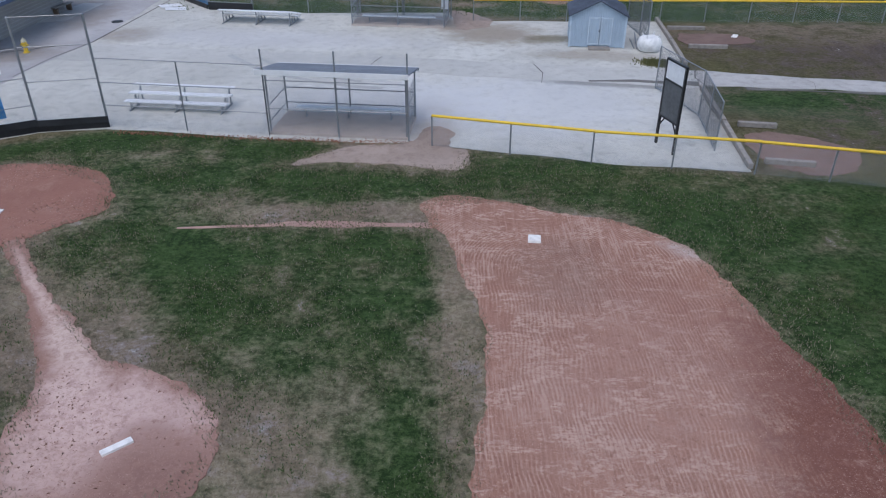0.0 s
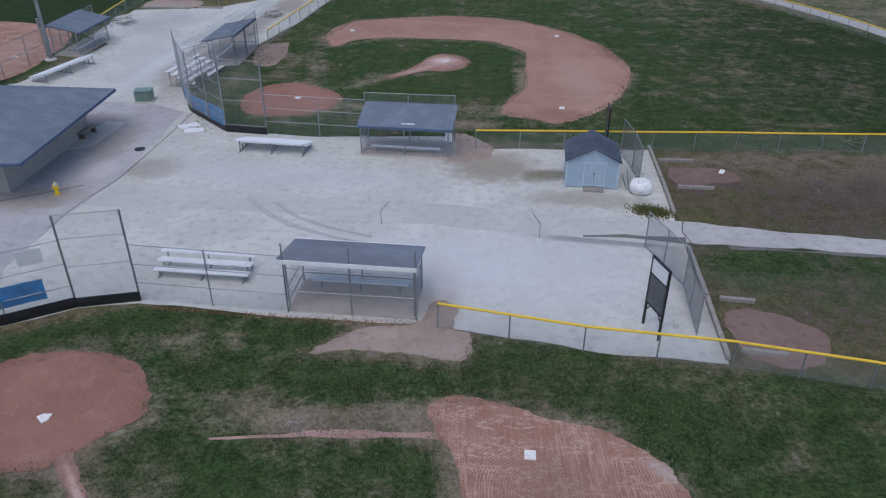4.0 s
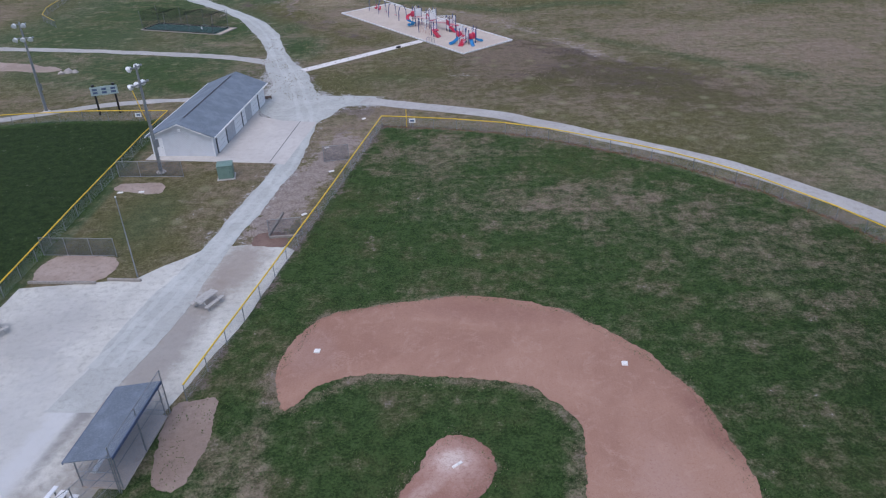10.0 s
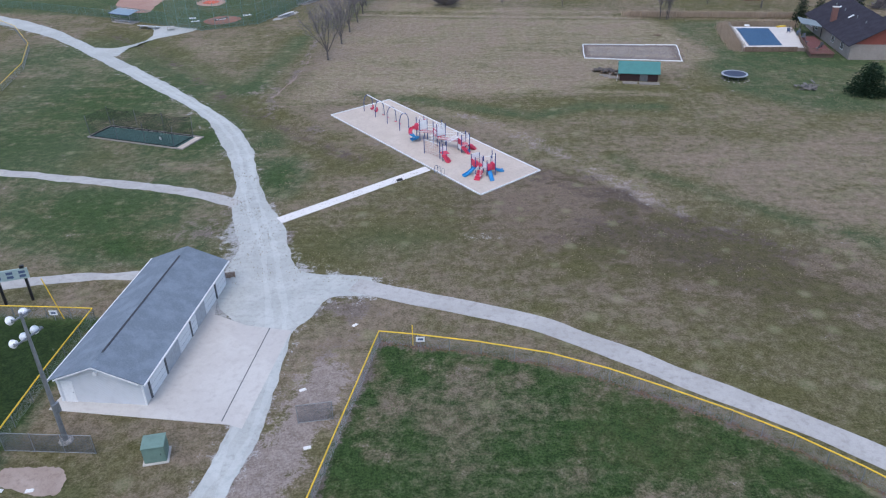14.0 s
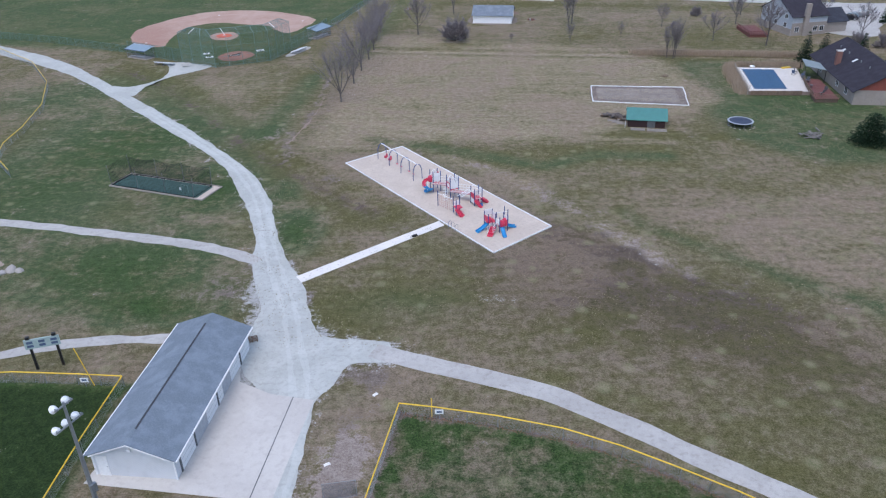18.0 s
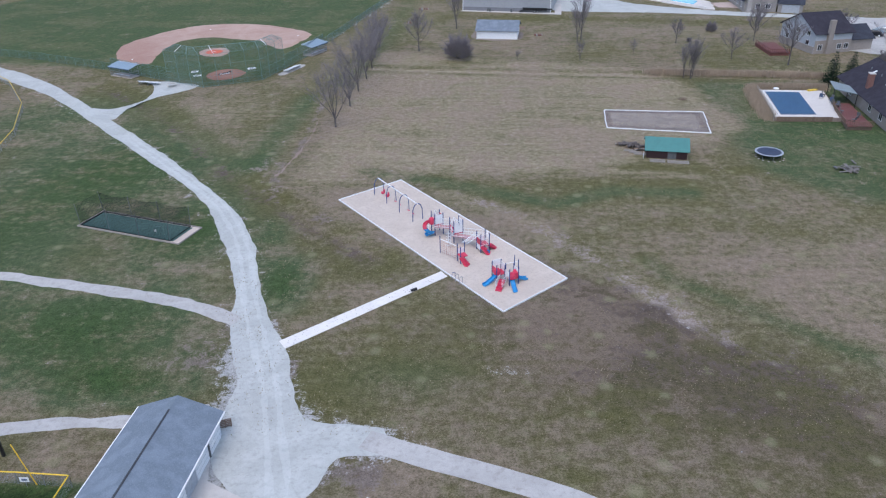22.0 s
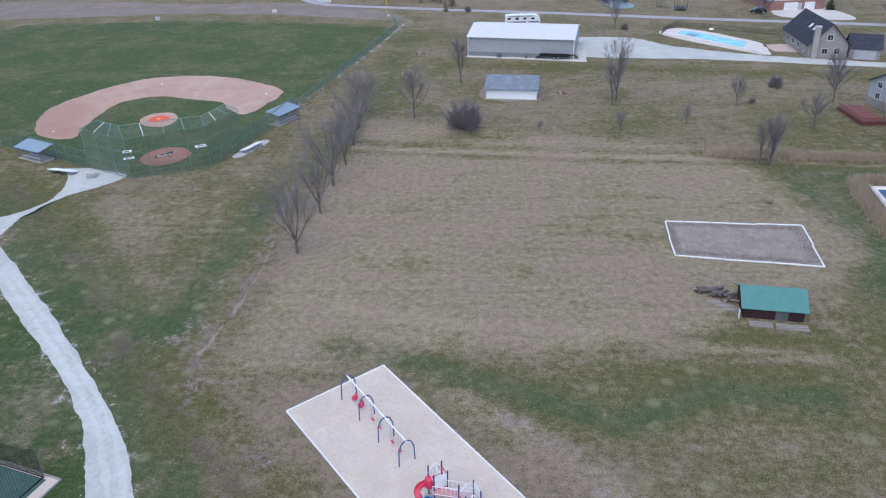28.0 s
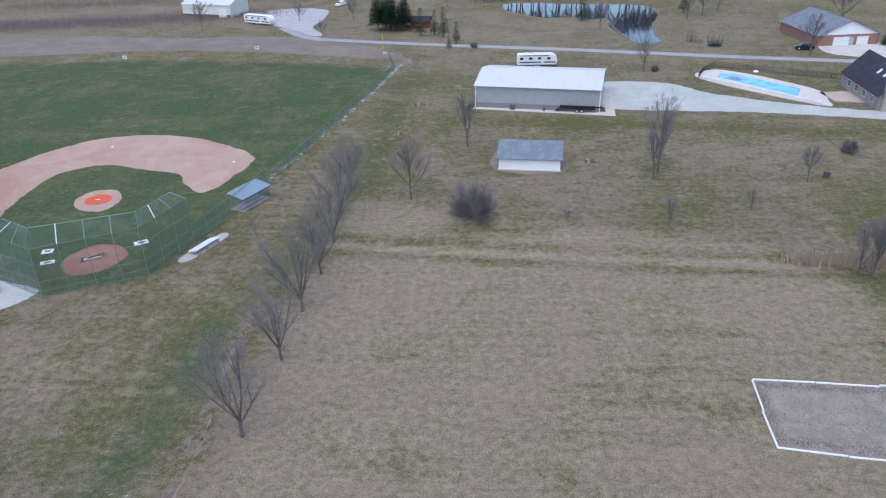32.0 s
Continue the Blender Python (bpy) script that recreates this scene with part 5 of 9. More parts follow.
# pads, banners and boards on the fences
def hung(name, a, b, z0, z1, mat, label, category, out=0.06, thick=0.05, wave=0.0):
    """A flat soft thing hung along a fence between two plan points."""
    a, b = P(*a), P(*b)
    t = thing(name, a, 0, label, category)
    d = (b - a).normalized()
    nrm = Vector((d.y, -d.x, 0))
    bm = bmesh.new()
    n = max(2, int((b - a).length / 0.35))
    rows = []
    for i in range(n + 1):
        p = (b - a) * (i / n)
        w = wave * math.sin(i * 1.3) + wave * 0.5 * math.sin(i * 2.9)
        rows.append([bm.verts.new(p + nrm * (out + w * k2 + o) + Vector((0, 0, z))) for z, k2, o in ((z0, 0.3, 0), (0.5 * (z0 + z1), 1.0, 0.02), (z1, 0.3, 0), (z1, 0.3, thick), (0.5 * (z0 + z1), 1.0, thick + 0.02), (z0, 0.3, thick))])
    for r0, r1 in zip(rows, rows[1:]):
        for i in range(6):
            j = (i + 1) % 6
            bm.faces.new((r0[i], r1[i], r1[j], r0[j]))
    bm.faces.new(rows[0])
    bm.faces.new(rows[-1][::-1])
    bmesh.ops.recalc_face_normals(bm, faces=bm.faces)
    part("panel", bm, mat, t)
    return t


hung("backstop_pad", (-24, 13), (-17.2, 16.6), 0.02, 0.55, BLACKPAD, "low black vinyl pad at the foot of a backstop", "pad", wave=0.02)
hung("backstop_pad", (-17.2, 16.6), (-15, 17.8), 0.02, 0.55, BLACKPAD, "low black vinyl pad at the foot of a backstop", "pad", wave=0.02)
hung("backstop_pad", (-15, 17.8), (-12.55, 18.32), 0.02, 0.5, BLACKPAD, "low black vinyl pad at the foot of a backstop", "pad", wave=0.02)
hung("banner", (-23, 13.5), (-15.8, 17.35), 0.75, 1.75, BLUEPAD, "blue vinyl banner hung on a backstop", "banner", -0.1, wave=0.06)
hung("sign_board", (-17.6, 16.5), (-16.9, 16.85), 2.3, 3.1, WHITE, "blank white board wired to a backstop", "board", -0.08, 0.02)
hung("sign_board", (-16.4, 17.1), (-15.6, 17.5), 2.5, 3.2, WHITE, "blank white board wired to a backstop", "board", -0.08, 0.02)
hung("backstop_pad", (-19.3, 45.2), (-18.3, 42.8), 0.3, 1.1, BLUEPAD, "blue vinyl pad along a curved backstop", "pad", -0.1, wave=0.05)
hung("backstop_pad", (-18.3, 42.8), (-17, 40.3), 0.25, 1.1, BLUEPAD, "blue vinyl pad along a curved backstop", "pad", -0.1, wave=0.07)
hung("backstop_pad", (-17, 40.3), (-15.4, 38.5), 0.25, 1.25, BLUEPAD, "sagging blue vinyl pad along a curved backstop", "pad", -0.16, wave=0.1)
hung("backstop_pad", (-15.4, 38.5), (-14.0, 37.0), 0.2, 1.4, BLUEPAD, "sagging blue vinyl pad along a curved backstop", "pad", -0.16, wave=0.1)
hung("backstop_pad", (-17, 40.3), (-13.95, 36.95), 0.02, 0.3, BLACKPAD, "low black vinyl pad at the foot of a backstop", "pad", wave=0.02)
hung("backstop_pad", (-13.9, 36.85), (-11.2, 36.4), 0.02, 0.5, BLACKPAD, "low black vinyl pad at the foot of a backstop", "pad", wave=0.02)
hung("banner", (-18.9, 44.4), (-18.1, 42.5), 1.7, 3.4, WHITE, "slack white banner hung high on a backstop", "banner", -0.12, 0.02, 0.12)
hung("backstop_pad", (-18.05, 44.4), (-17.55, 45.6), 0.2, 1.1, BLACKPAD, "black vinyl pad on a fence", "pad", 0.1)


# ---- dugouts ----
DUGFLOOR = grit("trodden_floor_slab", (0.52, 0.455, 0.41), (0.45, 0.39, 0.35), (0.33, 0.275, 0.245), 1.2, 60, 0.1)

def dugout(length=5.65, depth=2.45, fascia=None, roof=None, label="", sheet=None, back_low=True):
    """A shed-roofed players' dugout; local x along its front, y to its back."""
    d = thing("dugout", (0, 0, 0), 0, label, "dugout", "dugouts")
    part("floor_slab", B(box, (length / 2, depth / 2, 0.05), (length, depth, 0.14)), DUGFLOOR, d, "bare concrete floor slab")
    for x in (0.04, length / 2, length - 0.04):
        part("post", B(tube, (x, depth - 0.08, 0.1), (x, depth - 0.08, 2.15), 0.04), STEEL, d)
        part("post", B(tube, (x, 0.08, 0.1), (x, 0.08, 2.6), 0.04), STEEL, d)
    for z in (0.55, 1.2):
        part("rail", B(tube, (0, depth - 0.08, z), (length, depth - 0.08, z), 0.025), STEEL, d)
        part("rail", B(tube, (0.04, 0.08, z), (0.04, depth - 0.08, z), 0.025), STEEL, d)
        part("rail", B(tube, (length - 0.04, 0.08, z), (length - 0.04, depth - 0.08, z), 0.025), STEEL, d)
    o = 0.3
    bm = bmesh.new()
    slab(bm, [(-o, -0.12, 2.72), (length + 0.1, -0.12, 2.72), (length + 0.1, depth + 0.3, 2.13), (-o, depth + 0.3, 2.13)], 0.05)
    part("roof", bm, roof, d)
    part("fascia", B(box, (length / 2 - 0.1, -0.14, 2.63), (length + 0.4, 0.04, 0.2)), fascia, d, "painted front fascia board")
    part("fascia", B(box, (length / 2 - 0.1, depth + 0.32, 2.06), (length + 0.4, 0.04, 0.16)), sheet or fascia, d, "painted back fascia board")
    for x in (0.2, length / 2, length - 0.2):
        bm = bmesh.new()
        slab(bm, [(x - 0.04, -0.1, 2.66), (x + 0.04, -0.1, 2.66), (x + 0.04, depth + 0.28, 2.07), (x - 0.04, depth + 0.28, 2.07)], 0.13)
        part("rafter", bm, GREYTIMBER, d)
    bench = thing("bench", (0, 0, 0), 0)
    bench.parent = d
    bench.name = "bench"
    part("seat", B(box, (length / 2, depth - 0.5, 0.52), (length - 1.2, 0.28, 0.05)), ALUMINIUM, bench)
    for x in (1.0, length / 2, length - 1.0):
        bm = bmesh.new()
        tube(bm, (x, depth - 0.5, 0.1), (x, depth - 0.5, 0.5), 0.035)
        box(bm, (x, depth - 0.5, 0.13), (0.08, 0.25, 0.02))
        part("leg", bm, STEEL, bench)
    wire_mesh("wire_mesh", [((0, depth - 0.05), (length, depth - 0.05), 0.1, 1.25), ((0.03, 0.1), (0.03, depth - 0.1), 0.1, 1.9), ((length - 0.03, 0.1), (length - 0.03, depth - 0.1), 0.1, 1.9)], WIRE, d)
    return d


# the first pattern stands at field A; its likes are copies
dug_white = dugout(fascia=WHITE, roof=SHINGLE_GREY, sheet=WHITE, label="open dugout with a grey shingled roof and white fascia")
dug_white.matrix_basis = pose(*P(-6.35, 17.6), 0, 0, -6)
dug_blue = dugout(fascia=BLUETRIM, roof=SHINGLE_BLUE, sheet=BLUETRIM, label="open dugout with a blue-grey shingled roof and blue fascia")
dug_blue.matrix_basis = pose(*P(0.25, 34.85), 0, 0, 173.3)
d = copy_thing(dug_blue, pose(*P(-16.55, 50.5), 0, 0, 85.6))
d = copy_thing(dug_blue, pose(*P(-31.7, 58.0), 0, 0, -93.5))
for place, turn, dz in (((0.0, 33.2), 173, 0), ((-29.2, 58.1), -93, 0)):
    t = thing("notice", P(*place, 1.3), turn, "white paper notice on a dugout post", "notice", "notices")
    part("sheet", B(box, (0, 0, 0), (0.42, 0.012, 0.6)), WHITE, t)
t = thing("notice", P(-2.3, 33.0, 2.2), 173, "long white sign on a dugout gutter", "sign")
part("board", B(box, (0, 0.02, 0), (0.85, 0.03, 0.18)), WHITE, t)


# ---- bleachers ----
def bleacher(rows, length, label):
    """Aluminium bleachers; local x along the seats, rising towards y."""
    b = thing("bleachers", (0, 0, 0), 0, label, "bleachers", "bleachers")
    rise, run = (0.2, 0.55) if rows != 4 else (0.13, 0.46)
    for i in range(rows):
        z, y = 0.42 + i * rise, i * run
        part("seat", B(box, (length / 2, y, z), (length, 0.26, 0.045)), ALUMINIUM, b)
        if i:
            part("footboard", B(box, (length / 2, y - 0.33, z - 0.24), (length, 0.24, 0.04)), ALUMINIUM, b)
    n = max(3, round(length / 1.7))
    for k in range(n):
        x = 0.25 + (length - 0.5) * k / (n - 1)
        bm = bmesh.new()
        box(bm, (x, (rows - 1) * run / 2, 0.05), (0.05, (rows - 1) * run + 0.4, 0.05))
        for i in range(rows):
            z, y = 0.42 + i * rise, i * run
            box(bm, (x, y, z / 2), (0.045, 0.045, z))
            if i:
                tube(bm, (x, y - run, 0.08), (x, y, z - 0.05), 0.018, None, 5)
        part("frame", bm, STEEL, b)
    return b


bl3 = bleacher(3, 4.6, "three-row aluminium bleachers on gravel")
bl3.matrix_basis = pose(*P(-12.6, 20.1), 0, 0, -6)
bl4 = bleacher(4, 4.7, "four-row aluminium bleachers behind a fence")
bl4.matrix_basis = pose(*P(-8.05, 34.35), 0, 0, 172)
bl5 = bleacher(5, 5.0, "five-row aluminium bleachers beside a dugout")
bl5.matrix_basis = pose(*P(-18.25, 44.9), 0, 0, 78)
bl6 = bleacher(4, 5.9, "long four-row aluminium bleachers on a gravel edge")
bl6.matrix_basis = pose(*P(-29.1, 51.3), 0, 0, -107)


# ---- bases, plates and rubbers ----
def base(place, turn, size=0.40):
    t = thing("base", P(*place, 0.02), turn, "square white rubber base on clay", "base", "bases")
    part("pad", B(box, (0, 0, 0.04), (size, size, 0.08), 0, 0.92), WHITEVINYL, t)
    return t


def home_plate(place, turn):
    t = thing("home_plate", P(*place, 0.02), turn, "five-sided white rubber home plate", "home plate", "home plates")
    part("plate", B(prism, [(-0.23, 0.23), (-0.23, 0), (0, -0.24), (0.23, 0), (0.23, 0.23)][::-1], 0, 0.03), WHITEVINYL, t)


def rubber(place, turn):
    t = thing("pitching_rubber", P(*place, 0.02), turn, "white rubber pitching plate on the mound", "pitching plate", "pitching plates")
    part("plate", B(box, (0, 0, 0.03), (0.66, 0.16, 0.06)), WHITEVINYL, t)


base((2.66, 9.9), -5)
home_plate((-13.28, 11.4), 135)
rubber((-6.05, 1.95), 40)
for p in ((7.58, 41.23), (9.43, 59.54), (-8.84, 61.18)):
    base(p, -5)
home_plate((-10.5, 43.1), 130)
rubber((-0.3, 51.85), 40)
for p in ((-67, 255), (-43.2, 246.5), (-75.5, 225.5), (-35, 52.5)):
    base(p, 30)


# ---- the gravel court's things ----
def timber(a, b, w=0.2, h=0.22, mat=None, label="weathered grey timber beam on the ground", name="timber"):
    a, b = P(*a), P(*b)
    t = thing(name, a, math.degrees(math.atan2((b - a).y, (b - a).x)), label, "timber", "timbers")
    bm = bmesh.new()
    box(bm, ((b - a).length / 2, 0, h / 2), ((b - a).length, w, h))
    bmesh.ops.bevel(bm, geom=bm.edges[:], offset=0.02, segments=1, affect="EDGES")
    part("beam", bm, mat or GREYTIMBER, t)


for a, b in (((11.9, 34.6), (11.6, 30.2)), ((11.6, 30.1), (11.25, 26.1)), ((11.05, 22.8), (10.75, 18.8)), ((10.72, 18.7), (10.35, 14.7)), ((12.0, 32.6), (14.0, 32.5)), ((12.2, 29.1), (14.1, 28.95)),
             ((11.2, 18.6), (12.6, 18.4)), ((11.0, 15.2), (12.6, 14.9)), ((-15.0, 75.8), (-14.7, 79.6)), ((-14.9, 75.5), (-12.6, 75.7)), ((-25.3, 69.8), (-22.8, 69.6)), ((-31, 69.6), (-26, 69.4))):
    timber(a, b)

# the storage shed
SHEDTRIM = paint("pale_blue_trim", (0.47, 0.56, 0.64), 0.6)
sh = thing("storage_shed", P(6.25, 29.2), -6, "small pale blue wooden shed with a dark shingled roof", "shed")
W, D, H, R = 2.95, 2.65, 1.75, 0.75
bm = bmesh.new()
prism(bm, [(0, 0), (W, 0), (W, D), (0, D)], 0.05, H)
for y, f in ((0, 1), (D, -1)):
    vs = [bm.verts.new(p) for p in ((0, y, H), (W, y, H), (W / 2, y, H + R))]
    bm.faces.new(vs if f > 0 else vs[::-1])
part("wall", bm, SHEDWALL, sh)
for s in (0, 1):
    bm = bmesh.new()
    e, o = 0.14, 0.18
    x0, z0 = (-e, H - 0.07) if s == 0 else (W + e, H - 0.07)
    pts = [(x0, -o, z0 + 0.06), (W / 2, -o, H + R + 0.06), (W / 2, D + o, H + R + 0.06), (x0, D + o, z0 + 0.06)]
    slab(bm, pts if s else pts[::-1], 0.06)
    bmesh.ops.recalc_face_normals(bm, faces=bm.faces)
    part("roof_slope", bm, SHINGLE_SHED, sh)
for i, x in enumerate((0.95, 1.62)):
    dr = part("door", B(box, (x + 0.31, -0.03, 0.92), (0.62, 0.05, 1.5)), SHEDWALL, sh, "boarded pale blue door leaf")
    for sx in (-0.28, 0.28):
        part("stile", B(box, (x + 0.31 + sx, -0.065, 0.92), (0.06, 0.02, 1.5)), SHEDTRIM, dr)
    for sz in (-0.7, 0.7):
        part("rail", B(box, (x + 0.31, -0.065, 0.92 + sz), (0.5, 0.02, 0.08)), SHEDTRIM, dr)
part("handle", B(box, (1.55, -0.09, 0.95), (0.04, 0.04, 0.14)), BLACK, sh)
part("step", B(box, (1.6, -0.32, 0.06), (1.15, 0.5, 0.12)), GREYTIMBER, sh)
for x in (0.0, W):
    part("corner_board", B(box, (x, -0.012, H / 2), (0.09, 0.04, H - 0.05)), SHEDTRIM, sh)
for k, x in enumerate((0.25, 0.6, 2.45, 2.7)):
    part("batten", B(box, (x, -0.012, H / 2), (0.035, 0.03, H - 0.1)), SHEDWALL, sh)

# a bulk sack, full of sand
sk = thing("bulk_sack", P(10.1, 28.55), 12, "bulging white woven bulk sack on gravel", "sack")
bm = bmesh.new()
bmesh.ops.create_uvsphere(bm, u_segments=24, v_segments=14, radius=0.62)
for v in bm.verts:
    n = noise.noise(v.co * 2.6) * 0.09
    v.co.x *= 1.08 + n
    v.co.y *= 1.0 + n
    v.co.z = max(-0.42, min(0.36, v.co.z * 0.85 + noise.noise(v.co * 3.7) * 0.08)) + 0.42
smooth(part("sack", bm, TARP, sk))
for a in range(4):
    c, s = 0.42 * math.cos(a * 1.57 + 0.7), 0.42 * math.sin(a * 1.57 + 0.7)
    part("loop", B(pipe, [(c, s, 0.7), (c * 1.15, s * 1.15, 0.95), (c * 0.8, s * 1.2, 0.72)], 0.02), TARP, sk)
# pipes lying by the shed
for k in range(3):
    t = thing("steel_pipe", P(9.45 + 0.12 * k, 28.9, 0.04), 0, "loose galvanised steel pipe on the ground", "pipe", "loose pipes")
    part("tube", B(tube, (0, 0, 0), (0.15 + 0.1 * k, 1.9, 0.02 + 0.35 * (k == 1)), 0.035), STEEL, t)


# scoreboards on black posts
def board_sign(a, b, h0, h1, label, head=True):
    a, b = P(*a), P(*b)
    t = thing("scoreboard", a, math.degrees(math.atan2((b - a).y, (b - a).x)), label, "scoreboard", "scoreboards")
    L = (b - a).length
    for x in (0.0, L):
        part("post", B(box, (x, 0, h1 / 2), (0.09, 0.09, h1)), BLACK, t)
    part("panel", B(box, (L / 2, 0, (h0 + h1 - 0.75) / 2), (L, 0.06, h1 - 0.75 - h0)), GREYBOARD, t, "grey score panel")
    part("header", B(box, (L / 2, 0, h1 - 0.38), (L, 0.07, 0.68)), WHITE if head else BLACK, t, "white header panel" if head else "")
    for z in (h0, h1 - 0.75, h1):
        part("frame_bar", B(box, (L / 2, 0, z), (L + 0.08, 0.1, 0.07)), BLACK, t)
    for x0, x1 in ((0, 0.35), (L, L - 0.35)):
        part("brace", B(tube, (x0, 0, h0 - 0.45), (x1, 0, h0 - 0.02), 0.03), BLACK, t)
    return t


board_sign((8.05, 15.85), (7.72, 16.95), 1.2, 3.4, "narrow black scoreboard on two posts with a white header")
board_sign((9.0, 32.9), (9.12, 34.0), 1.1, 3.3, "narrow black scoreboard on two posts seen edge on", False)

# the fire hydrant
hy = thing("fire_hydrant", P(-20.4, 27.9, 0.02), 0, "yellow fire hydrant with a pale cap", "hydrant")
part("barrel", B(lathe, [(0.17, 0), (0.17, 0.05), (0.11, 0.07), (0.11, 0.5), (0.15, 0.52), (0.15, 0.58)], 16), YELLOWPAINT, hy)
part("bonnet", B(lathe, [(0.14, 0.58), (0.13, 0.66), (0.08, 0.74), (0.03, 0.76), (0.03, 0.82)], 16), paint("cream_paint", (0.6, 0.55, 0.4), 0.5), hy, "pale bonnet")
for a in (0, 90, 180):
    c, s = math.cos(radians(a)), math.sin(radians(a))
    part("nozzle", B(tube, (0.09 * c, 0.09 * s, 0.42), (0.2 * c, 0.2 * s, 0.42), 0.055, None, 10), YELLOWPAINT, hy)
# the drain and the cabinet
dr = thing("drain_cover", P(-18.25, 33.9, 0.02), 0, "dark iron drain cover in worn asphalt", "drain")
part("frame", B(lathe, [(0.34, 0.0), (0.34, 0.03), (0.29, 0.03)], 20), BLACK, dr)
part("grate", B(box, (0, 0, 0.025), (0.5, 0.12, 0.03)), BLACK, dr)


def cabinet(place, turn, w, dpt, h, label, lid=False):
    t = thing("utility_cabinet", P(*place, 0.02), turn, label, "cabinet", "utility cabinets")
    part("plinth", B(box, (0, 0, 0.05), (w + 0.25, dpt + 0.25, 0.1)), CONCRETE, t, "concrete plinth")
    bm = B(box, (0, 0, h / 2 + 0.1), (w, dpt, h))
    bmesh.ops.bevel(bm, geom=bm.edges[:], offset=0.025, segments=2, affect="EDGES")
    part("body", bm, GREENBOX, t)
    part("lid", B(box, (0, -0.02, h + 0.12), (w + 0.06, dpt + 0.08, 0.05)), GREENBOX, t)
    part("door", B(box, (0, -dpt / 2 - 0.012, h * 0.5 + 0.1), (w * 0.9, 0.02, h * 0.8)), GREENBOX, t)
    part("handle", B(box, (w * 0.3, -dpt / 2 - 0.03, h * 0.5 + 0.1), (0.03, 0.04, 0.14)), BLACK, t)


cabinet((-20.9, 42.3), 5, 1.2, 0.9, 0.75, "low green metal utility cabinet on the plaza edge")
cabinet((-21.4, 87.2), 12, 1.5, 1.35, 1.35, "green metal transformer cabinet on a concrete pad")
for k, (x, y, a) in enumerate(((-16.5, 37.7, 35), (-15.9, 36.9, 20))):
    t = thing("white_board", P(x, y, 0.02), a, "white panel lying on gravel behind the backstop", "board", "loose boards")
    part("sheet", B(box, (0, 0, 0.02), (1.35, 0.8, 0.03), 0, 1, (0, 2 + 2 * k, 0)), WHITE, t)


def park_bench(place, turn):
    t = thing("bench", P(*place, 0.02), turn, "plain concrete and timber bench by a wall", "bench")
    part("seat", B(box, (0, 0, 0.45), (1.75, 0.36, 0.07)), GREYTIMBER, t)
    for x in (-0.65, 0.65):
        part("leg", B(box, (x, 0, 0.21), (0.12, 0.34, 0.42)), BROWNTIMBER, t)


park_bench((-22.2, 36.0), 78)


PALETIMBER = paint("bleached_timber", (0.52, 0.50, 0.47), 0.85, 0.0, 0.35, 6, 0.3)


def picnic_table(place, turn, n=0):
    t = thing("picnic_table", P(*place, 0.012), turn, "weathered grey wooden picnic table with benches", "picnic table", "picnic tables")
    for k in range(4):
        part("plank", B(box, (0, -0.27 + 0.18 * k, 0.74), (1.85, 0.16, 0.045)), PALETIMBER, t)
    for s in (-1, 1):
        for k in range(2):
            part("seat_plank", B(box, (0, s * (0.62 + 0.15 * k), 0.43), (1.85, 0.14, 0.045)), PALETIMBER, t)
        bm = bmesh.new()
        x = s * 0.62
        tube(bm, (x, -0.25, 0.72), (x, -0.68, 0.0), 0.045, None, 4)
        tube(bm, (x, 0.25, 0.72), (x, 0.68, 0.0), 0.045, None, 4)
        box(bm, (x, 0, 0.39), (0.05, 1.5, 0.09))
        part("leg_frame", bm, PALETIMBER, t)
    return t


pt = picnic_table((-17.1, 66.5), 65)
copy_thing(pt, pose(*P(-30.3, 63.5, 0.012), 0, 0, 55))

# ---- the concession building ----
cb = thing("concession_building", P(-22.0, 38.4), 0, "concrete-block concession building with a hipped blue-grey roof", "building")
C0, C1, C2, C3 = P(-22.4, 36.7), P(-22.9, 28.0), P(-40, 26.5), P(-40, 38)
o = P(-22.0, 38.4)
wall = part("wall", B(prism, [p - o for p in (C0, C3, C2, C1)], 0, 2.55), CMU, cb)
for k in range(1, 12):
    z = 0.2 * k + 0.02
    for a, b in ((C1, C0),):
        d = (b - a).normalized()
        nrm = Vector((d.y, -d.x, 0))
        bm = bmesh.new()
        mid = (a + b) / 2 - o + nrm * 0.004 + Vector((0, 0, z))
        box(bm, mid, ((b - a).length, 0.008, 0.012), math.degrees(math.atan2(d.y, d.x)))
        part("mortar_course", bm, CONCRETE, wall)
bm = bmesh.new()
e = [P(-20.7, 37.8), P(-21.0, 26.5), P(-42, 25), P(-42, 39.4)]
ridge = [P(-26.0, 32.0, 4.0), P(-40, 31, 4.0)]
ev = [bm.verts.new(p - o + Vector((0, 0, 2.62))) for p in e]
rv = [bm.verts.new(p - o) for p in ridge]
for f in ((ev[0], rv[0], ev[1]), (ev[1], rv[0], rv[1], ev[2]), (ev[2], rv[1], ev[3]), (ev[3], rv[1], rv[0], ev[0])):
    bm.faces.new(f)
bm.faces.new(ev)
bmesh.ops.recalc_face_normals(bm, faces=bm.faces)
part("roof", bm, SHINGLE_BLUE, cb)
for a, b in zip(e, e[1:] + e[:1]):
    d = b - a
    part("fascia", B(box, (a + b) / 2 - o + Vector((0, 0, 2.55)), (d.length, 0.05, 0.18), math.degrees(math.atan2(d.y, d.x))), BLUETRIM, cb)
part("door", B(box, P(-23.05, 29.0, 1.05) - o, (0.06, 1.0, 2.1), 6), BLUEPAD, cb, "blue painted door")
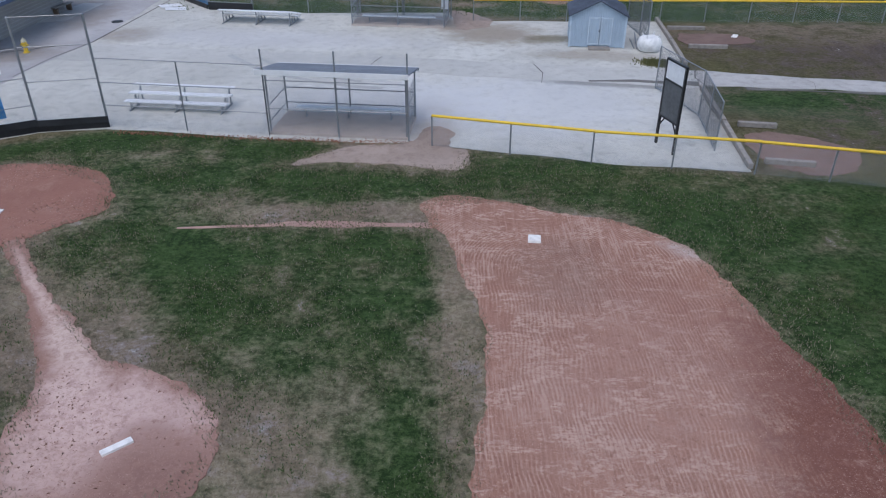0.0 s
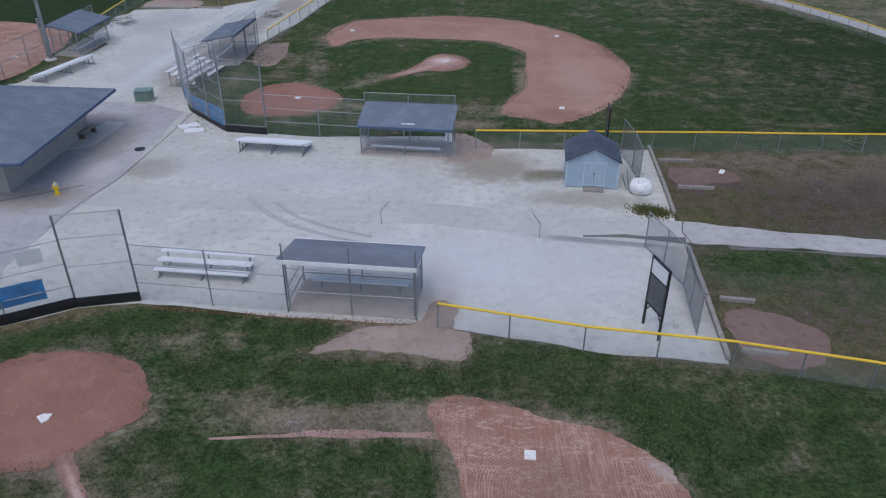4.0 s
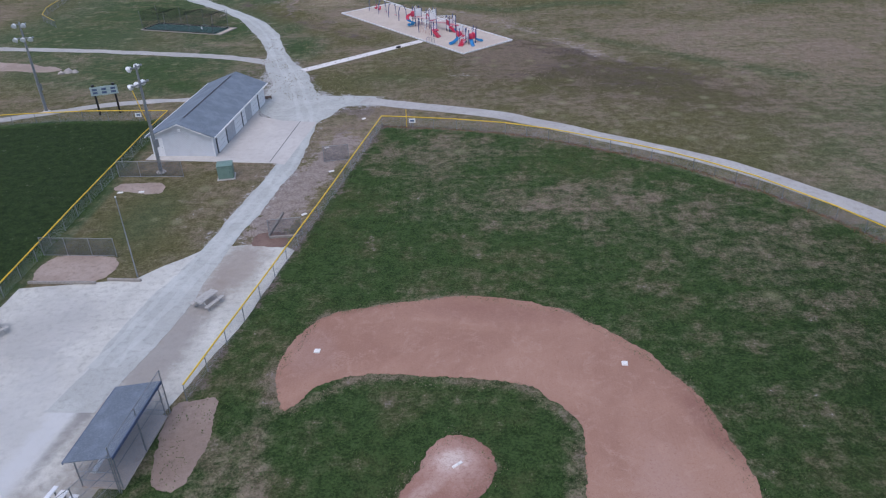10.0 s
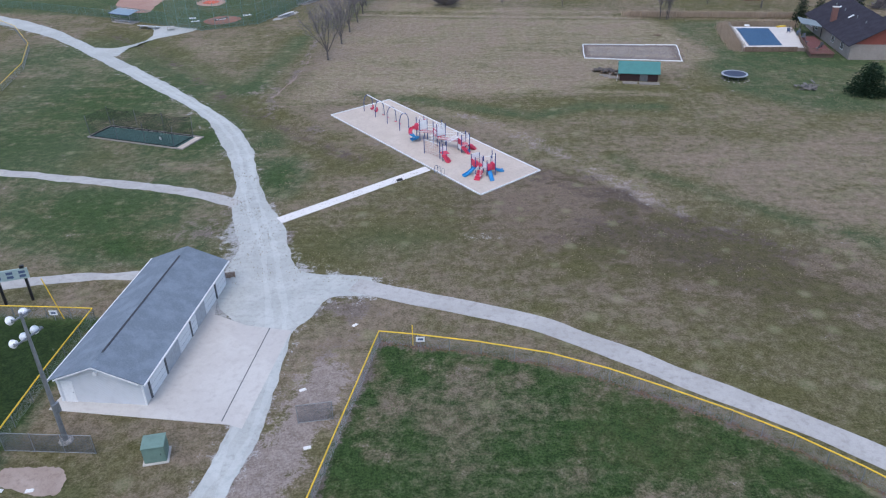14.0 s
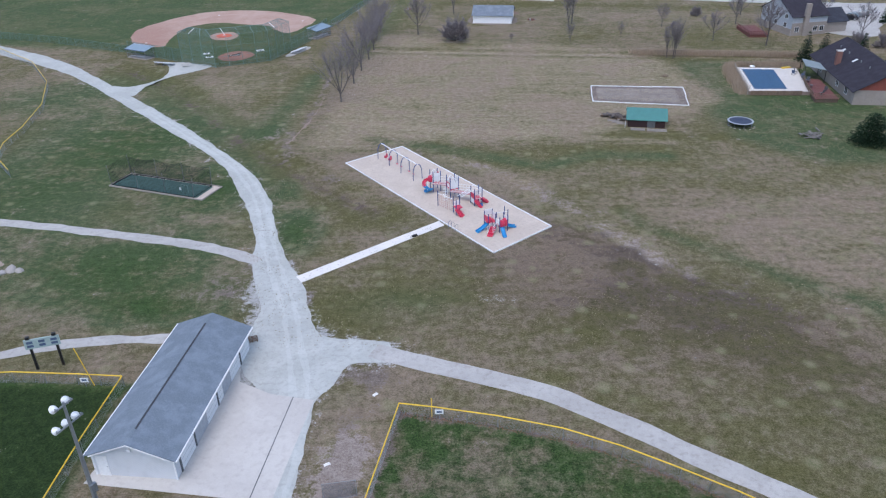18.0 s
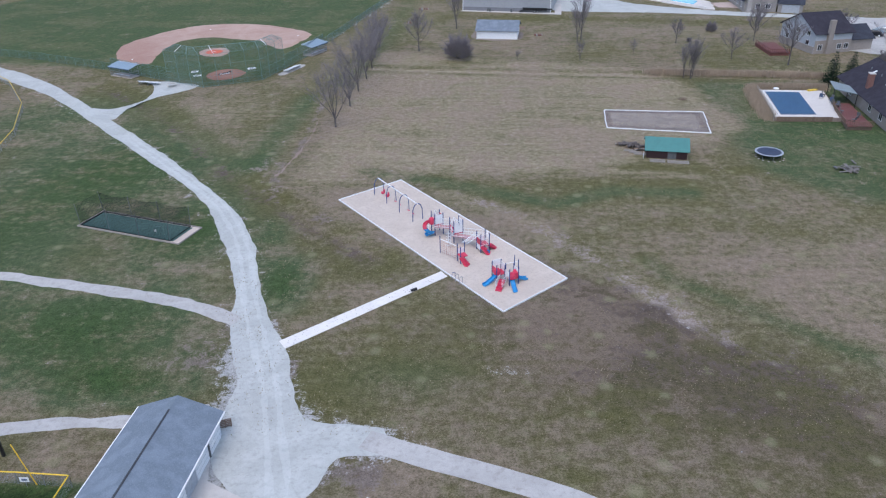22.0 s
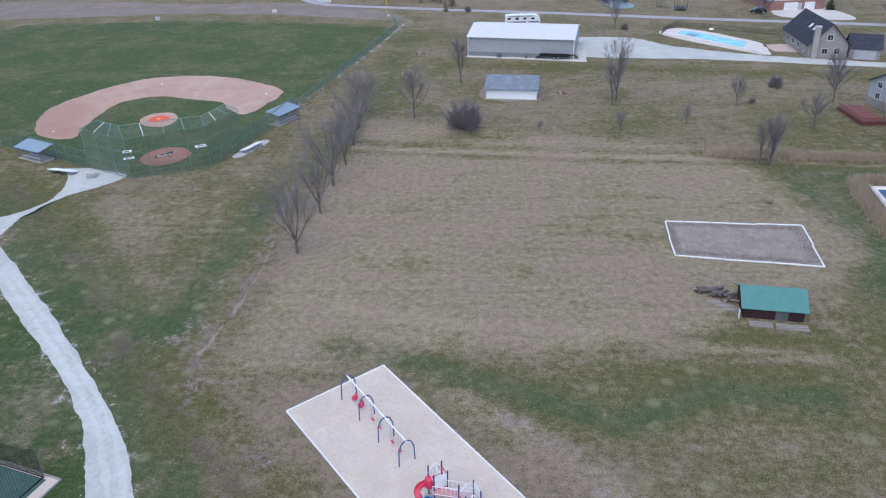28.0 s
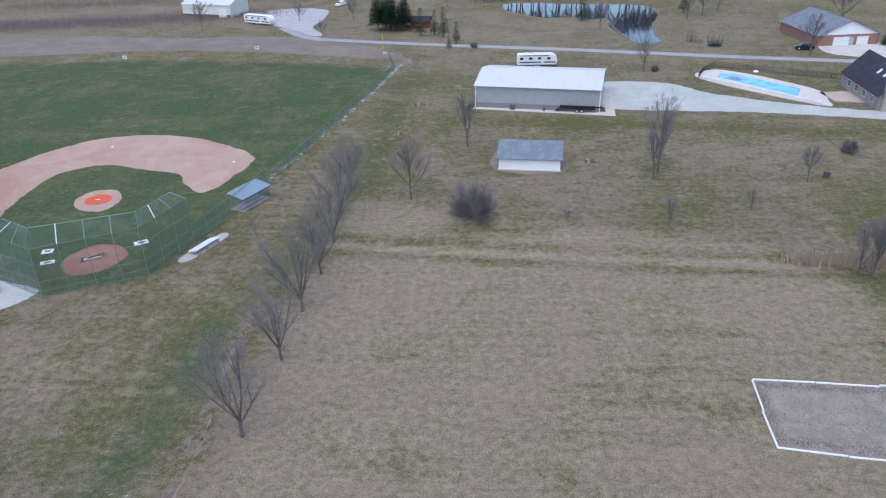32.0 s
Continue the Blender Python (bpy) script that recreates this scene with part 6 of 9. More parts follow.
area("concrete_slab", dense([P(*p) for p in [(-23, 33.4), (-21.2, 34.2), (-20.7, 38.2), (-22, 38.4)]], 1), 0.035, CONCRETE, "concrete slab along a block wall", category="pavement")

# ---- the garage building ----
gb = thing("garage_building", P(-29.95, 92.6), -4.7, "long pale metal garage building with a grey shingled roof", "building")
W, L, H, R = 6.75, 17.6, 2.45, 1.3
bm = bmesh.new()
prism(bm, [(0, 0), (W, 0), (W, L), (0, L)], 0.0, H)
for y, f in ((0, 1), (L, -1)):
    vs = [bm.verts.new(p) for p in ((0, y, H), (W, y, H), (W / 2, y, H + R))]
    bm.faces.new(vs if f > 0 else vs[::-1])
part("wall", bm, SIDING, gb)
for s in (0, 1):
    x0 = -0.42 if s == 0 else W + 0.42
    zl = H - 0.42 * R / (W / 2)
    pts = [(x0, -0.4, zl + 0.08), (W / 2, -0.4, H + R + 0.08), (W / 2, L + 0.4, H + R + 0.08), (x0, L + 0.4, zl + 0.08)]
    bm = B(slab, pts if s else pts[::-1], 0.08)
    bmesh.ops.recalc_face_normals(bm, faces=bm.faces)
    rf = part("roof_slope", bm, SHINGLE_GARAGE, gb)
    part("gutter", B(box, (x0 + (0.05 if s else -0.05), L / 2, zl), (0.12, L + 0.8, 0.12)), WHITE, gb)
bm = bmesh.new()
box(bm, (W / 2, L * 0.5, H + R + 0.07), (0.16, L * 0.84, 0.06))
part("ridge_vent", bm, paint("dark_ridge_vent", (0.045, 0.05, 0.06), 0.8), gb, "dark ridge vent")
GREYDOOR = paint("grey_door_panel", (0.42, 0.44, 0.47), 0.5)
for y0, y1, mat in ((1.0, 3.65, WHITE), (3.95, 6.4, GREYDOOR), (6.5, 8.8, WHITE), (9.1, 10.2, WHITE), (10.3, 12.2, GREYDOOR), (12.3, 14.75, WHITE), (15.15, 17.3, WHITE)):
    y = (y0 + y1) / 2
    dr = part("garage_door", B(box, (W + 0.03, y, 1.1), (0.06, y1 - y0, 2.15)), mat, gb, "white sectional garage door" if mat is WHITE else "pale grey sectional garage door")
    for z in (0.55, 1.08, 1.61):
        part("panel_joint", B(box, (W + 0.064, y, z), (0.012, y1 - y0 - 0.05, 0.025)), GREYDOOR, dr)
for y in (0.9, 3.8, 8.95, 14.95):
    part("door_jamb", B(box, (W + 0.05, y, 1.12), (0.10, 0.18, 2.24)), GREYBOARD, gb, "dark upright strip between doors")
ed = part("entry_door", B(box, (0.75, -0.03, 1.05), (0.92, 0.06, 2.05)), WHITE, gb, "white entry door")
part("knob", B(lathe, [(0.03, 0), (0.045, 0.03), (0.03, 0.06)], 8, (1.1, -0.08, 1.0)), STEEL, ed)
for x in (0.0, W):
    part("corner_trim", B(box, (x, -0.02, H / 2), (0.14, 0.06, H)), WHITE, gb)
lp = part("wall_lamp", B(box, (W / 2, -0.12, H + 0.55), (0.28, 0.22, 0.24)), WHITE, gb, "white wall lamp under the gable")
part("rake_trim", B(tube, (0, -0.41, H - 0.1), (W / 2, -0.41, H + R), 0.06, None, 4), WHITE, gb)
part("rake_trim", B(tube, (W, -0.41, H - 0.1), (W / 2, -0.41, H + R), 0.06, None, 4), WHITE, gb)
# joints of the concrete apron
for a, b in (((-18.15, 90.4), (-17.2, 101.2)),):
    p, q = P(*a, 0.042), P(*b, 0.042)
    d = q - p
    t = tagged(mesh_object("pavement_joint", B(box, (p + q) / 2, (d.length, 0.09, 0.008), math.degrees(math.atan2(d.y, d.x))), GREYBOARD), "dark joint between concrete slabs", "joint", "", "structure")


# ---- floodlight poles ----
def light_pole(place, turn, h, label):
    t = thing("floodlight_pole", P(*place), turn, label, "light pole", "light poles")
    part("footing", B(lathe, [(0.5, -0.05), (0.5, 0.12), (0.42, 0.18)], 16), CONCRETE, t)
    part("pole", B(tube, (0, 0, 0.1), (0, 0, h), 0.2, 0.1, 12), STEEL, t)
    for k, z in enumerate((h - 1.9, h - 0.25)):
        part("crossarm", B(box, (0, 0, z), (2.3 if k == 0 else 1.5, 0.1, 0.1)), STEEL, t)
        for x in ((-1.05, 0.0, 1.05) if k == 0 else (-0.65, 0.65)):
            lamp = part("lamp", B(lathe, [(0.1, 0), (0.16, 0.05), (0.3, 0.34), (0.31, 0.4)], 14), ALUMINIUM, t, "round white floodlight")
            lamp.matrix_basis = pose(x * 0.75, -0.15, z + 0.05, 118, 0, 12 * x)
            part("glass", B(lathe, [(0.285, 0.385), (0.285, 0.405), (0.1, 0.42)], 14), WHITE, lamp)
            part("bracket", B(box, (x, 0, z + 0.09), (0.06, 0.26, 0.12)), STEEL, t)
    part("ballast_box", B(box, (0, 0.22, 3.2), (0.5, 0.22, 0.8)), STEEL, t)
    return t


fp = light_pole((-27.97, 88.65), 248, 11.2, "tall tapered steel floodlight pole with five lamps")
copy_thing(fp, pose(*P(-31.8, 51.8), 0, 0, 60))
copy_thing(fp, pose(*P(-47.5, 106.5), 0, 0, 10))
fg = thing("thin_pole", P(-23.3, 70.2), 0, "thin pale steel pole in the grass", "pole")
part("pole", B(tube, (0, 0, 0), (0, 0, 7.0), 0.06, 0.035, 8), STEEL, fg)
part("finial", B(lathe, [(0.03, 6.98), (0.08, 7.05), (0.03, 7.12)], 10), ALUMINIUM, fg)


def foul_pole(place, h, lean, sign):
    t = thing("foul_pole", P(*place), 0, "thin yellow foul pole on an outfield fence", "foul pole", "foul poles")
    part("pole", B(tube, (0, 0, 0), (lean, 0, h), 0.045, None, 8), YELLOW, t)
    b = thing("distance_sign", P(place[0] + sign, place[1] - 0.25), 0, "white distance sign with dark bars on a fence", "sign", "distance signs")
    part("board", B(box, (0, 0, 0.85), (0.75, 0.02, 0.5)), WHITE, b)
    part("post", B(tube, (0, 0.04, 0), (0, 0.04, 1.0), 0.025), STEEL, b)
    part("lettering_bar", B(box, (0, -0.014, 0.85), (0.45, 0.008, 0.2)), BLUETRIM, b)


foul_pole((-5.6, 98.75), 2.1, 0.0, 0.6)
foul_pole((-34.6, 102.8), 4.3, -0.9, -0.6)
foul_pole((-25.9, 321.8), 6.0, 0.0, 0.5)
for x, y in ((-92, 322), (-60, 330)):
    b = thing("distance_sign", P(x, y), 0, "white distance sign with dark bars on a fence", "sign", "distance signs")
    part("board", B(box, (0, 0, 1.0), (1.3, 0.03, 0.9)), WHITE, b)
    part("lettering_bar", B(box, (0, -0.02, 1.0), (0.8, 0.01, 0.3)), BLUETRIM, b)
    part("post", B(tube, (0, 0.05, 0), (0, 0.05, 1.4), 0.04), STEEL, b)

# the big scoreboard behind the dark green outfield
a, b = P(-40.75, 105.0), P(-38.5, 105.75)
sb = thing("scoreboard", a, math.degrees(math.atan2((b - a).y, (b - a).x)), "pale green scoreboard on two dark posts", "scoreboard", "scoreboards")
Lb = (b - a).length
for x in (0.15, Lb - 0.15):
    part("post", B(box, (x, 0, 1.9), (0.22, 0.22, 3.8)), BLACK, sb)
part("panel", B(box, (Lb / 2, -0.16, 3.05), (Lb + 0.5, 0.14, 1.05)), paint("pale_green_board", (0.36, 0.45, 0.44), 0.5), sb)
for k in range(3):
    for z in (2.85, 3.25):
        part("score_window", B(box, (0.25 + k * (Lb - 0.5) / 2, -0.24, z), (0.55, 0.02, 0.26)), BLUETRIM, sb)
for x in (0.15, Lb - 0.15):
    part("post_cap", B(box, (x, -0.1, 3.72), (0.34, 0.3, 0.26)), BLACK, sb)
for k, (x, y) in enumerate(((-30.2, 84.4), (-28.3, 84.4), (-11.9, 87.9), (-13.2, 93.6), (-12.9, 79.4), (-10.4, 101.5), (15.2, 31.2))):
    t = thing("pitching_plate" if k < 5 else "pale_stone", P(x, y, 0.02), 10 * k, "scuffed white plate in bare earth", "plate", "worn plates")
    bm = B(box, (0, 0, 0.03), (0.55, 0.3, 0.06), 0, 0.85)
    part("pad", bm, WHITEVINYL, t)

# ---- the batting cage ----
TURF = grit("green_turf_mat", (0.075, 0.13, 0.115), (0.055, 0.10, 0.09), (0.04, 0.07, 0.065), 1.5, 40, 0.1)
NET = paint("black_net_cord", (0.015, 0.02, 0.02), 0.9, 0, 0.2, 3)
bc = thing("batting_cage", P(-50.7, 144.7), -19, "netted batting cage on a dark green mat", "batting cage")
CL, CW = 16.4, 4.9
part("mat", B(box, (CL / 2 - 0.5, CW / 2, 0.03), (CL - 1.4, CW - 0.8, 0.05)), TURF, bc, "dark green turf mat")
part("pad", B(box, (CL / 2, CW / 2, 0.0), (CL, CW, 0.05)), CHIPS, bc, "stone bed")
for c, s in (((CL / 2, 0, 0.06), (CL, 0.16, 0.14)), ((CL / 2, CW, 0.06), (CL, 0.16, 0.14)), ((0, CW / 2, 0.06), (0.16, CW, 0.14)), ((CL, CW / 2, 0.06), (0.16, CW, 0.14))):
    part("border_timber", B(box, c, s), GREYTIMBER, bc)
for i in range(4):
    x = 0.3 + i * (CL - 1.9) / 3
    for y in (0.3, CW - 0.3):
        part("pole", B(tube, (x, y, 0), (x + (0.0 if 0 < i < 3 else (-0.25 if i == 0 else 0.25)), y, 3.2), 0.04, None, 6), DARKWIRE, bc)
bm = bmesh.new()
vs, fs = [], []
xs_ = np.arange(0.3, CL - 1.5, 0.24)
for y in (0.3, CW - 0.3):
    for x in xs_:
        sag = 0.35 * abs(math.sin((x - 0.3) / ((CL - 1.9) / 3) * math.pi))
        tube(bm, (x, y, 0.08), (x, y, 3.1 - sag), 0.014, None, 3, False)
    for z in np.arange(0.1, 3.05, 0.24):
        pts = [(x, y, z * (1 - 0.11 * abs(math.sin((x - 0.3) / ((CL - 1.9) / 3) * math.pi)))) for x in np.linspace(0.3, CL - 1.6, 13)]
        for p, q in zip(pts, pts[1:]):
            tube(bm, p, q, 0.014, None, 3, False)
for x in xs_[::1]:
    sag = 0.35 * abs(math.sin((x - 0.3) / ((CL - 1.9) / 3) * math.pi))
    tube(bm, (x, 0.3, 3.1 - sag), (x, CW - 0.3, 3.1 - sag), 0.014, None, 3, False)
for x in (0.3, CL - 1.6):
    for y in np.arange(0.3, CW - 0.2, 0.24):
        tube(bm, (x, y, 0.05), (x, y, 3.1), 0.014, None, 3, False)
n = part("net", bm, NET, bc, "sagging black cord net")
n["kind"] = "stuff"
for k in range(5):
    part("net_hem", B(tube, (0.3, 0.3, 0.12), (CL - 1.6, 0.3, 0.12), 0.05, None, 5) if k == 0 else B(tube, ((0.3, CL - 1.6, 0.3, 0.3)[k - 1], (0.3, 0.3, CW - 0.3, 0.3)[k - 1], 0.12), ((0.3, CL - 1.6, CL - 1.6, 0.3)[k - 1], CW - 0.3, 0.12), 0.05, None, 5), NET, bc)
t = thing("pitching_screen", P(-39.6, 142.4, 0.06), -19, "small white and green pitching screen on the mat", "screen")
part("frame", B(pipe, [(-0.6, 0, 0), (-0.6, 0, 1.1), (0.6, 0, 1.1), (0.6, 0, 0)], 0.03), GREENPIPE, t)
part("sheet", B(box, (-0.5, -0.3, 0.6), (0.3, 0.03, 0.35)), WHITE, t)


# ---- boulders and rubble ----
def rock(place, size, label, name="boulder", mat=None, group=""):
    t = thing(name, P(*place), random.uniform(0, 360), label, "rock", group)
    bm = bmesh.new()
    bmesh.ops.create_icosphere(bm, subdivisions=2, radius=1)
    o = Vector((random.uniform(0, 50), 0, 0))
    for v in bm.verts:
        v.co *= 1 + 0.35 * noise.noise(v.co * 1.3 + o)
        v.co = Vector((v.co.x * size[0], v.co.y * size[1], max(-0.2, v.co.z) * size[2]))
    part("stone", bm, mat or STONE, t)
    return t


rock((-52.3, 122.4), (0.9, 0.7, 0.5), "pale grey boulder in the grass")
rock((-51.3, 122.2), (0.6, 0.5, 0.4), "pale grey boulder in the grass")
rock((-52.9, 121.7), (0.5, 0.5, 0.35), "pale grey boulder in the grass")
for k in range(10):
    rock((-24.6 + random.uniform(-1.5, 1.5), 109.6 + random.uniform(-0.8, 0.8)), (0.18, 0.15, 0.12), "loose stone beside a drive", "stone", None, "loose stones")
t = thing("pallet", P(-22.6, 109.3), 20, "broken wooden pallet behind a building", "pallet")
for k in range(5):
    part("slat", B(box, (0, -0.45 + 0.22 * k, 0.14), (1.1, 0.12, 0.03)), BROWNTIMBER, t)
for k in (-0.5, 0, 0.5):
    part("bearer", B(box, (k, 0, 0.06), (0.08, 1.05, 0.11)), BROWNTIMBER, t)

# ---- the playground ----
area("playground_surface", dense([P(*p) for p in PG], 1.0), 0.05, CHIPS, "pale wood-chip playground surface", category="playground")
for k in range(4):
    a, b = P(*PG[k]), P(*PG[(k + 1) % 4])
    n = round((b - a).length / 2.4)
    bt = thing("playground_border", a, math.degrees(math.atan2((b - a).y, (b - a).x)), "low white plastic border timbers of the playground", "border", "playground borders")
    for i in range(n):
        l = (b - a).length / n
        part("timber", B(box, ((i + 0.5) * l, 0, 0.09), (l - 0.03, 0.11, 0.16)), WHITE, bt)

# swings
a, b = P(-14.55, 153.75), P(-9.05, 145.8)
sw = thing("swing_set", a, math.degrees(math.atan2((b - a).y, (b - a).x)), "four-arch swing set with dark blue legs and white beam", "swing set")
SL, SH = (b - a).length, 2.45
part("beam", B(tube, (-0.1, 0, SH), (SL + 0.1, 0, SH), 0.075, None, 10), WHITE, sw)
for k in range(4):
    x = SL * k / 3
    pts = [(x, -0.78, 0), (x, -0.72, 1.7)] + [(x, -0.62 * math.cos(q * math.pi / 6), 1.8 + 0.68 * math.sin(q * math.pi / 6)) for q in range(0, 7)] + [(x, 0.72, 1.7), (x, 0.78, 0)]
    part("arch", B(pipe, pts, 0.055, 8), BLUEPOST, sw)
for k, red in enumerate((1, 1, 0, 0, 0, 0)):
    x = SL / 3 * (k // 2) + SL / 3 * (0.32 if k % 2 == 0 else 0.68)
    st = thing("swing_seat", (0, 0, 0))
    st.parent = sw
    st["label"] = "red bucket swing seat" if red else "pale red belt swing seat"
    for s in (-0.22, 0.22):
        part("chain", B(tube, (x + s, 0, 0.6), (x + s, 0, SH), 0.012, None, 5), STEEL, st)
    if red:
        part("bucket", B(lathe, [(0.12, 0.42), (0.24, 0.5), (0.27, 0.72), (0.22, 0.74)], 12, (x, 0, 0)), REDPLASTIC, st)
        part("harness", B(box, (x, 0.2, 0.85), (0.4, 0.12, 0.5), 0, 0.8), REDPLASTIC, st)
    else:
        part("belt", B(box, (x, 0, 0.58), (0.46, 0.18, 0.03)), REDPLASTIC, st)

ROSE = paint("faded_rose_vinyl", (0.50, 0.26, 0.27), 0.7)
# the large climbing frame, laid out round its decks
CH = 2.9
cf = thing("climbing_frame", P(-4.6, 140.0), 0, "large playground climbing frame in red, blue and white", "climbing frame")
oc = P(-4.6, 140.0)


def L3(x, y, z=0.0):
    return P(x, y, z) - oc


def railing(parent, a, b, z0, z1, bars=6, mat=None):
    """A barred guard panel between two points."""
    mat = mat or WHITE
    lo, hi = Vector((0, 0, z0)), Vector((0, 0, z1))
    panel_frame = part("guard_panel", B(pipe, [a + lo, b + lo, b + hi, a + hi, a + lo], 0.028, 5), mat, parent)
    for i in range(1, bars):
        p = a.lerp(b, i / bars)
        part("bar", B(tube, p + lo, p + hi, 0.018, None, 4), mat, panel_frame)
    return panel_frame


def deck(parent, c, s, z, h=CH, turn=-65, mat=None, posts=(0, 1, 2, 3)):
    m = Matrix.Translation(c) @ Matrix.Rotation(radians(turn), 4, "Z")
    bm = B(box, (0, 0, 0), (s, s, 0.08))
    bm.transform(m @ Matrix.Translation((0, 0, z)))
    part("deck", bm, mat or REDPLASTIC, parent)
    cs = [m @ Vector((x * s / 2, y * s / 2, 0)) for x, y in ((-1, -1), (1, -1), (1, 1), (-1, 1))]
    for k in posts:
        part("post", B(tube, cs[k], cs[k] + Vector((0, 0, h)), 0.06, None, 8), BLUEPOST, parent)
    return cs


def panel(parent, a, b, z0, z1, mat, label="", inset=0.12, disc=None):
    d = (b - a).normalized()
    bm = bmesh.new()
    mid = (a + b) / 2 + Vector((0, 0, (z0 + z1) / 2))
    box(bm, mid, ((b - a).length - inset, 0.05, z1 - z0), math.degrees(math.atan2(d.y, d.x)))
    bmesh.ops.bevel(bm, geom=bm.edges[:], offset=0.02, segments=1, affect="EDGES")
    p = part("panel", bm, mat, parent, label)
    if disc:
        q = B(lathe, [(0.3, -0.05), (0.3, 0.05)], 16)
        q.transform(Matrix.Translation(mid) @ Matrix.Rotation(math.atan2(d.y, d.x), 4, "Z") @ Matrix.Rotation(radians(90), 4, "X"))
        part("disc", q, disc, p)
    return p


def slide(parent, pts, width, mat, name="slide"):
    """An open chute along points, with raised rims."""
    bm = bmesh.new()
    prof = [(-0.5, 0.22), (-0.42, 0.0), (0.42, 0.0), (0.5, 0.22), (0.5, 0.14), (0.44, -0.07), (-0.44, -0.07), (-0.5, 0.14)]
    rows = []
    pts = [Vector(p) for p in pts]
    for i, p in enumerate(pts):
        d = pts[min(i + 1, len(pts) - 1)] - pts[max(i - 1, 0)]
        side = Vector((d.y, -d.x, 0)).normalized()
        rows.append([bm.verts.new(p + side * (u * width) + Vector((0, 0, v))) for u, v in prof])
    for r0, r1 in zip(rows, rows[1:]):
        for i in range(8):
            j = (i + 1) % 8
            bm.faces.new((r0[i], r0[j], r1[j], r1[i]))
    bm.faces.new(rows[0])
    bm.faces.new(rows[-1][::-1])
    bmesh.ops.recalc_face_normals(bm, faces=bm.faces)
    return part(name, bm, mat, parent)


t1 = deck(cf, L3(-6.55, 142.4), 1.15, 1.5, 3.1)
t2 = deck(cf, L3(-4.3, 140.4), 1.25, 1.35, 3.2)
t3 = deck(cf, L3(-1.3, 138.1), 1.15, 1.0, 2.6)
t4 = deck(cf, L3(-3.6, 135.5), 0.95, 0.95, 2.4, posts=(0, 1, 3))
for tw, sides, z in ((t1, (0, 3), 1.55), (t2, (0, 2), 1.4), (t3, (1, 2), 1.05)):
    for k in sides:
        railing(cf, tw[k], tw[(k + 1) % 4], z, z + 0.85)
panel(cf, t1[2], t1[3], 1.9, 2.7, REDPLASTIC, "red play panel", disc=WHITE)
panel(cf, t1[1], t1[2], 1.6, 2.9, WHITE, "tall white roof panel")
panel(cf, t2[0], t2[1], 1.5, 2.3, REDPLASTIC, "red panel with a white disc", disc=WHITE)
panel(cf, t2[2], t2[3], 2.2, 3.0, WHITE, "white canopy panel")
panel(cf, t2[3], t2[0], 1.5, 2.2, WHITE, "white play panel")
panel(cf, t2[1], t2[2], 1.5, 2.4, WHITE, "white play panel")
panel(cf, t3[0], t3[1], 1.1, 1.8, REDPLASTIC, "red play panel")
panel(cf, t3[3], t3[0], 1.1, 1.8, WHITE, "white play panel")
panel(cf, t4[3], t4[0], 1.0, 1.7, WHITE, "white play panel")
for tw, z, k in ((t1, 2.35, 3), (t2, 2.3, 3), (t2, 2.3, 1), (t3, 1.75, 2)):
    a, b = tw[k], tw[(k + 1) % 4]
    ridge = (a + b) / 2 + Vector((0, 0, z + 0.75))
    lo = Vector((0, 0, z))
    bm = B(pipe, [a + lo, ridge, b + lo], 0.05, 6)
    for f in (0.25, 0.5, 0.75):
        q = a.lerp(b, f)
        box(bm, q + Vector((0, 0, z + 0.2)), (0.16, 0.05, 0.5 if f == 0.5 else 0.25), math.degrees(math.atan2((b - a).y, (b - a).x)))
    part("peaked_top", bm, WHITE, cf, "white peaked roof panel")
for tw, k, z0, z1 in ((t1, 3, 0.9, 1.9), (t3, 0, 0.35, 1.0), (t2, 3, 0.5, 1.3)):
    panel(cf, tw[k], tw[(k + 1) % 4], z0, z1, WHITE, "white play panel")
for a, b, z0, z1 in ((t1[1], t2[3], 1.5, 1.4), (t2[1], t3[3], 1.35, 1.05)):
    d = b - a
    side = Vector((-d.y, d.x, 0)).normalized() * 0.42
    bm = bmesh.new()
    slab(bm, [a - side + Vector((0, 0, z0)), b - side + Vector((0, 0, z1)), b + side + Vector((0, 0, z1)), a + side + Vector((0, 0, z0))], 0.06)
    bmesh.ops.recalc_face_normals(bm, faces=bm.faces)
    part("bridge", bm, ROSE, cf, "faded rose deck of a bridge")
    railing(cf, a - side, b - side, z0 + 0.05, z0 + 0.85, 9)
    railing(cf, a + side, b + side, z0 + 0.05, z0 + 0.85, 9)
# the curled slide: upper half red, lower half blue
c = L3(-7.55, 141.5)
hel = [c + Vector((0.52 * math.cos(radians(60 + 32 * i)), 0.52 * math.sin(radians(60 + 32 * i)), 2.0 - 0.155 * i)) for i in range(12)]
slide(cf, hel[:6], 0.5, REDPLASTIC, "slide_top")
slide(cf, hel[5:] + [hel[-1] + Vector((-0.7, -0.5, -0.02))], 0.5, BLUEPLASTIC, "slide_run")
part("slide_post", B(tube, c, c + Vector((0, 0, 1.6)), 0.05), WHITE, cf)
part("slide_hood", B(lathe, [(0.42, 1.6), (0.45, 2.0), (0.35, 2.35), (0.1, 2.45)], 12, tuple(L3(-7.15, 142.1))), REDPLASTIC, cf)
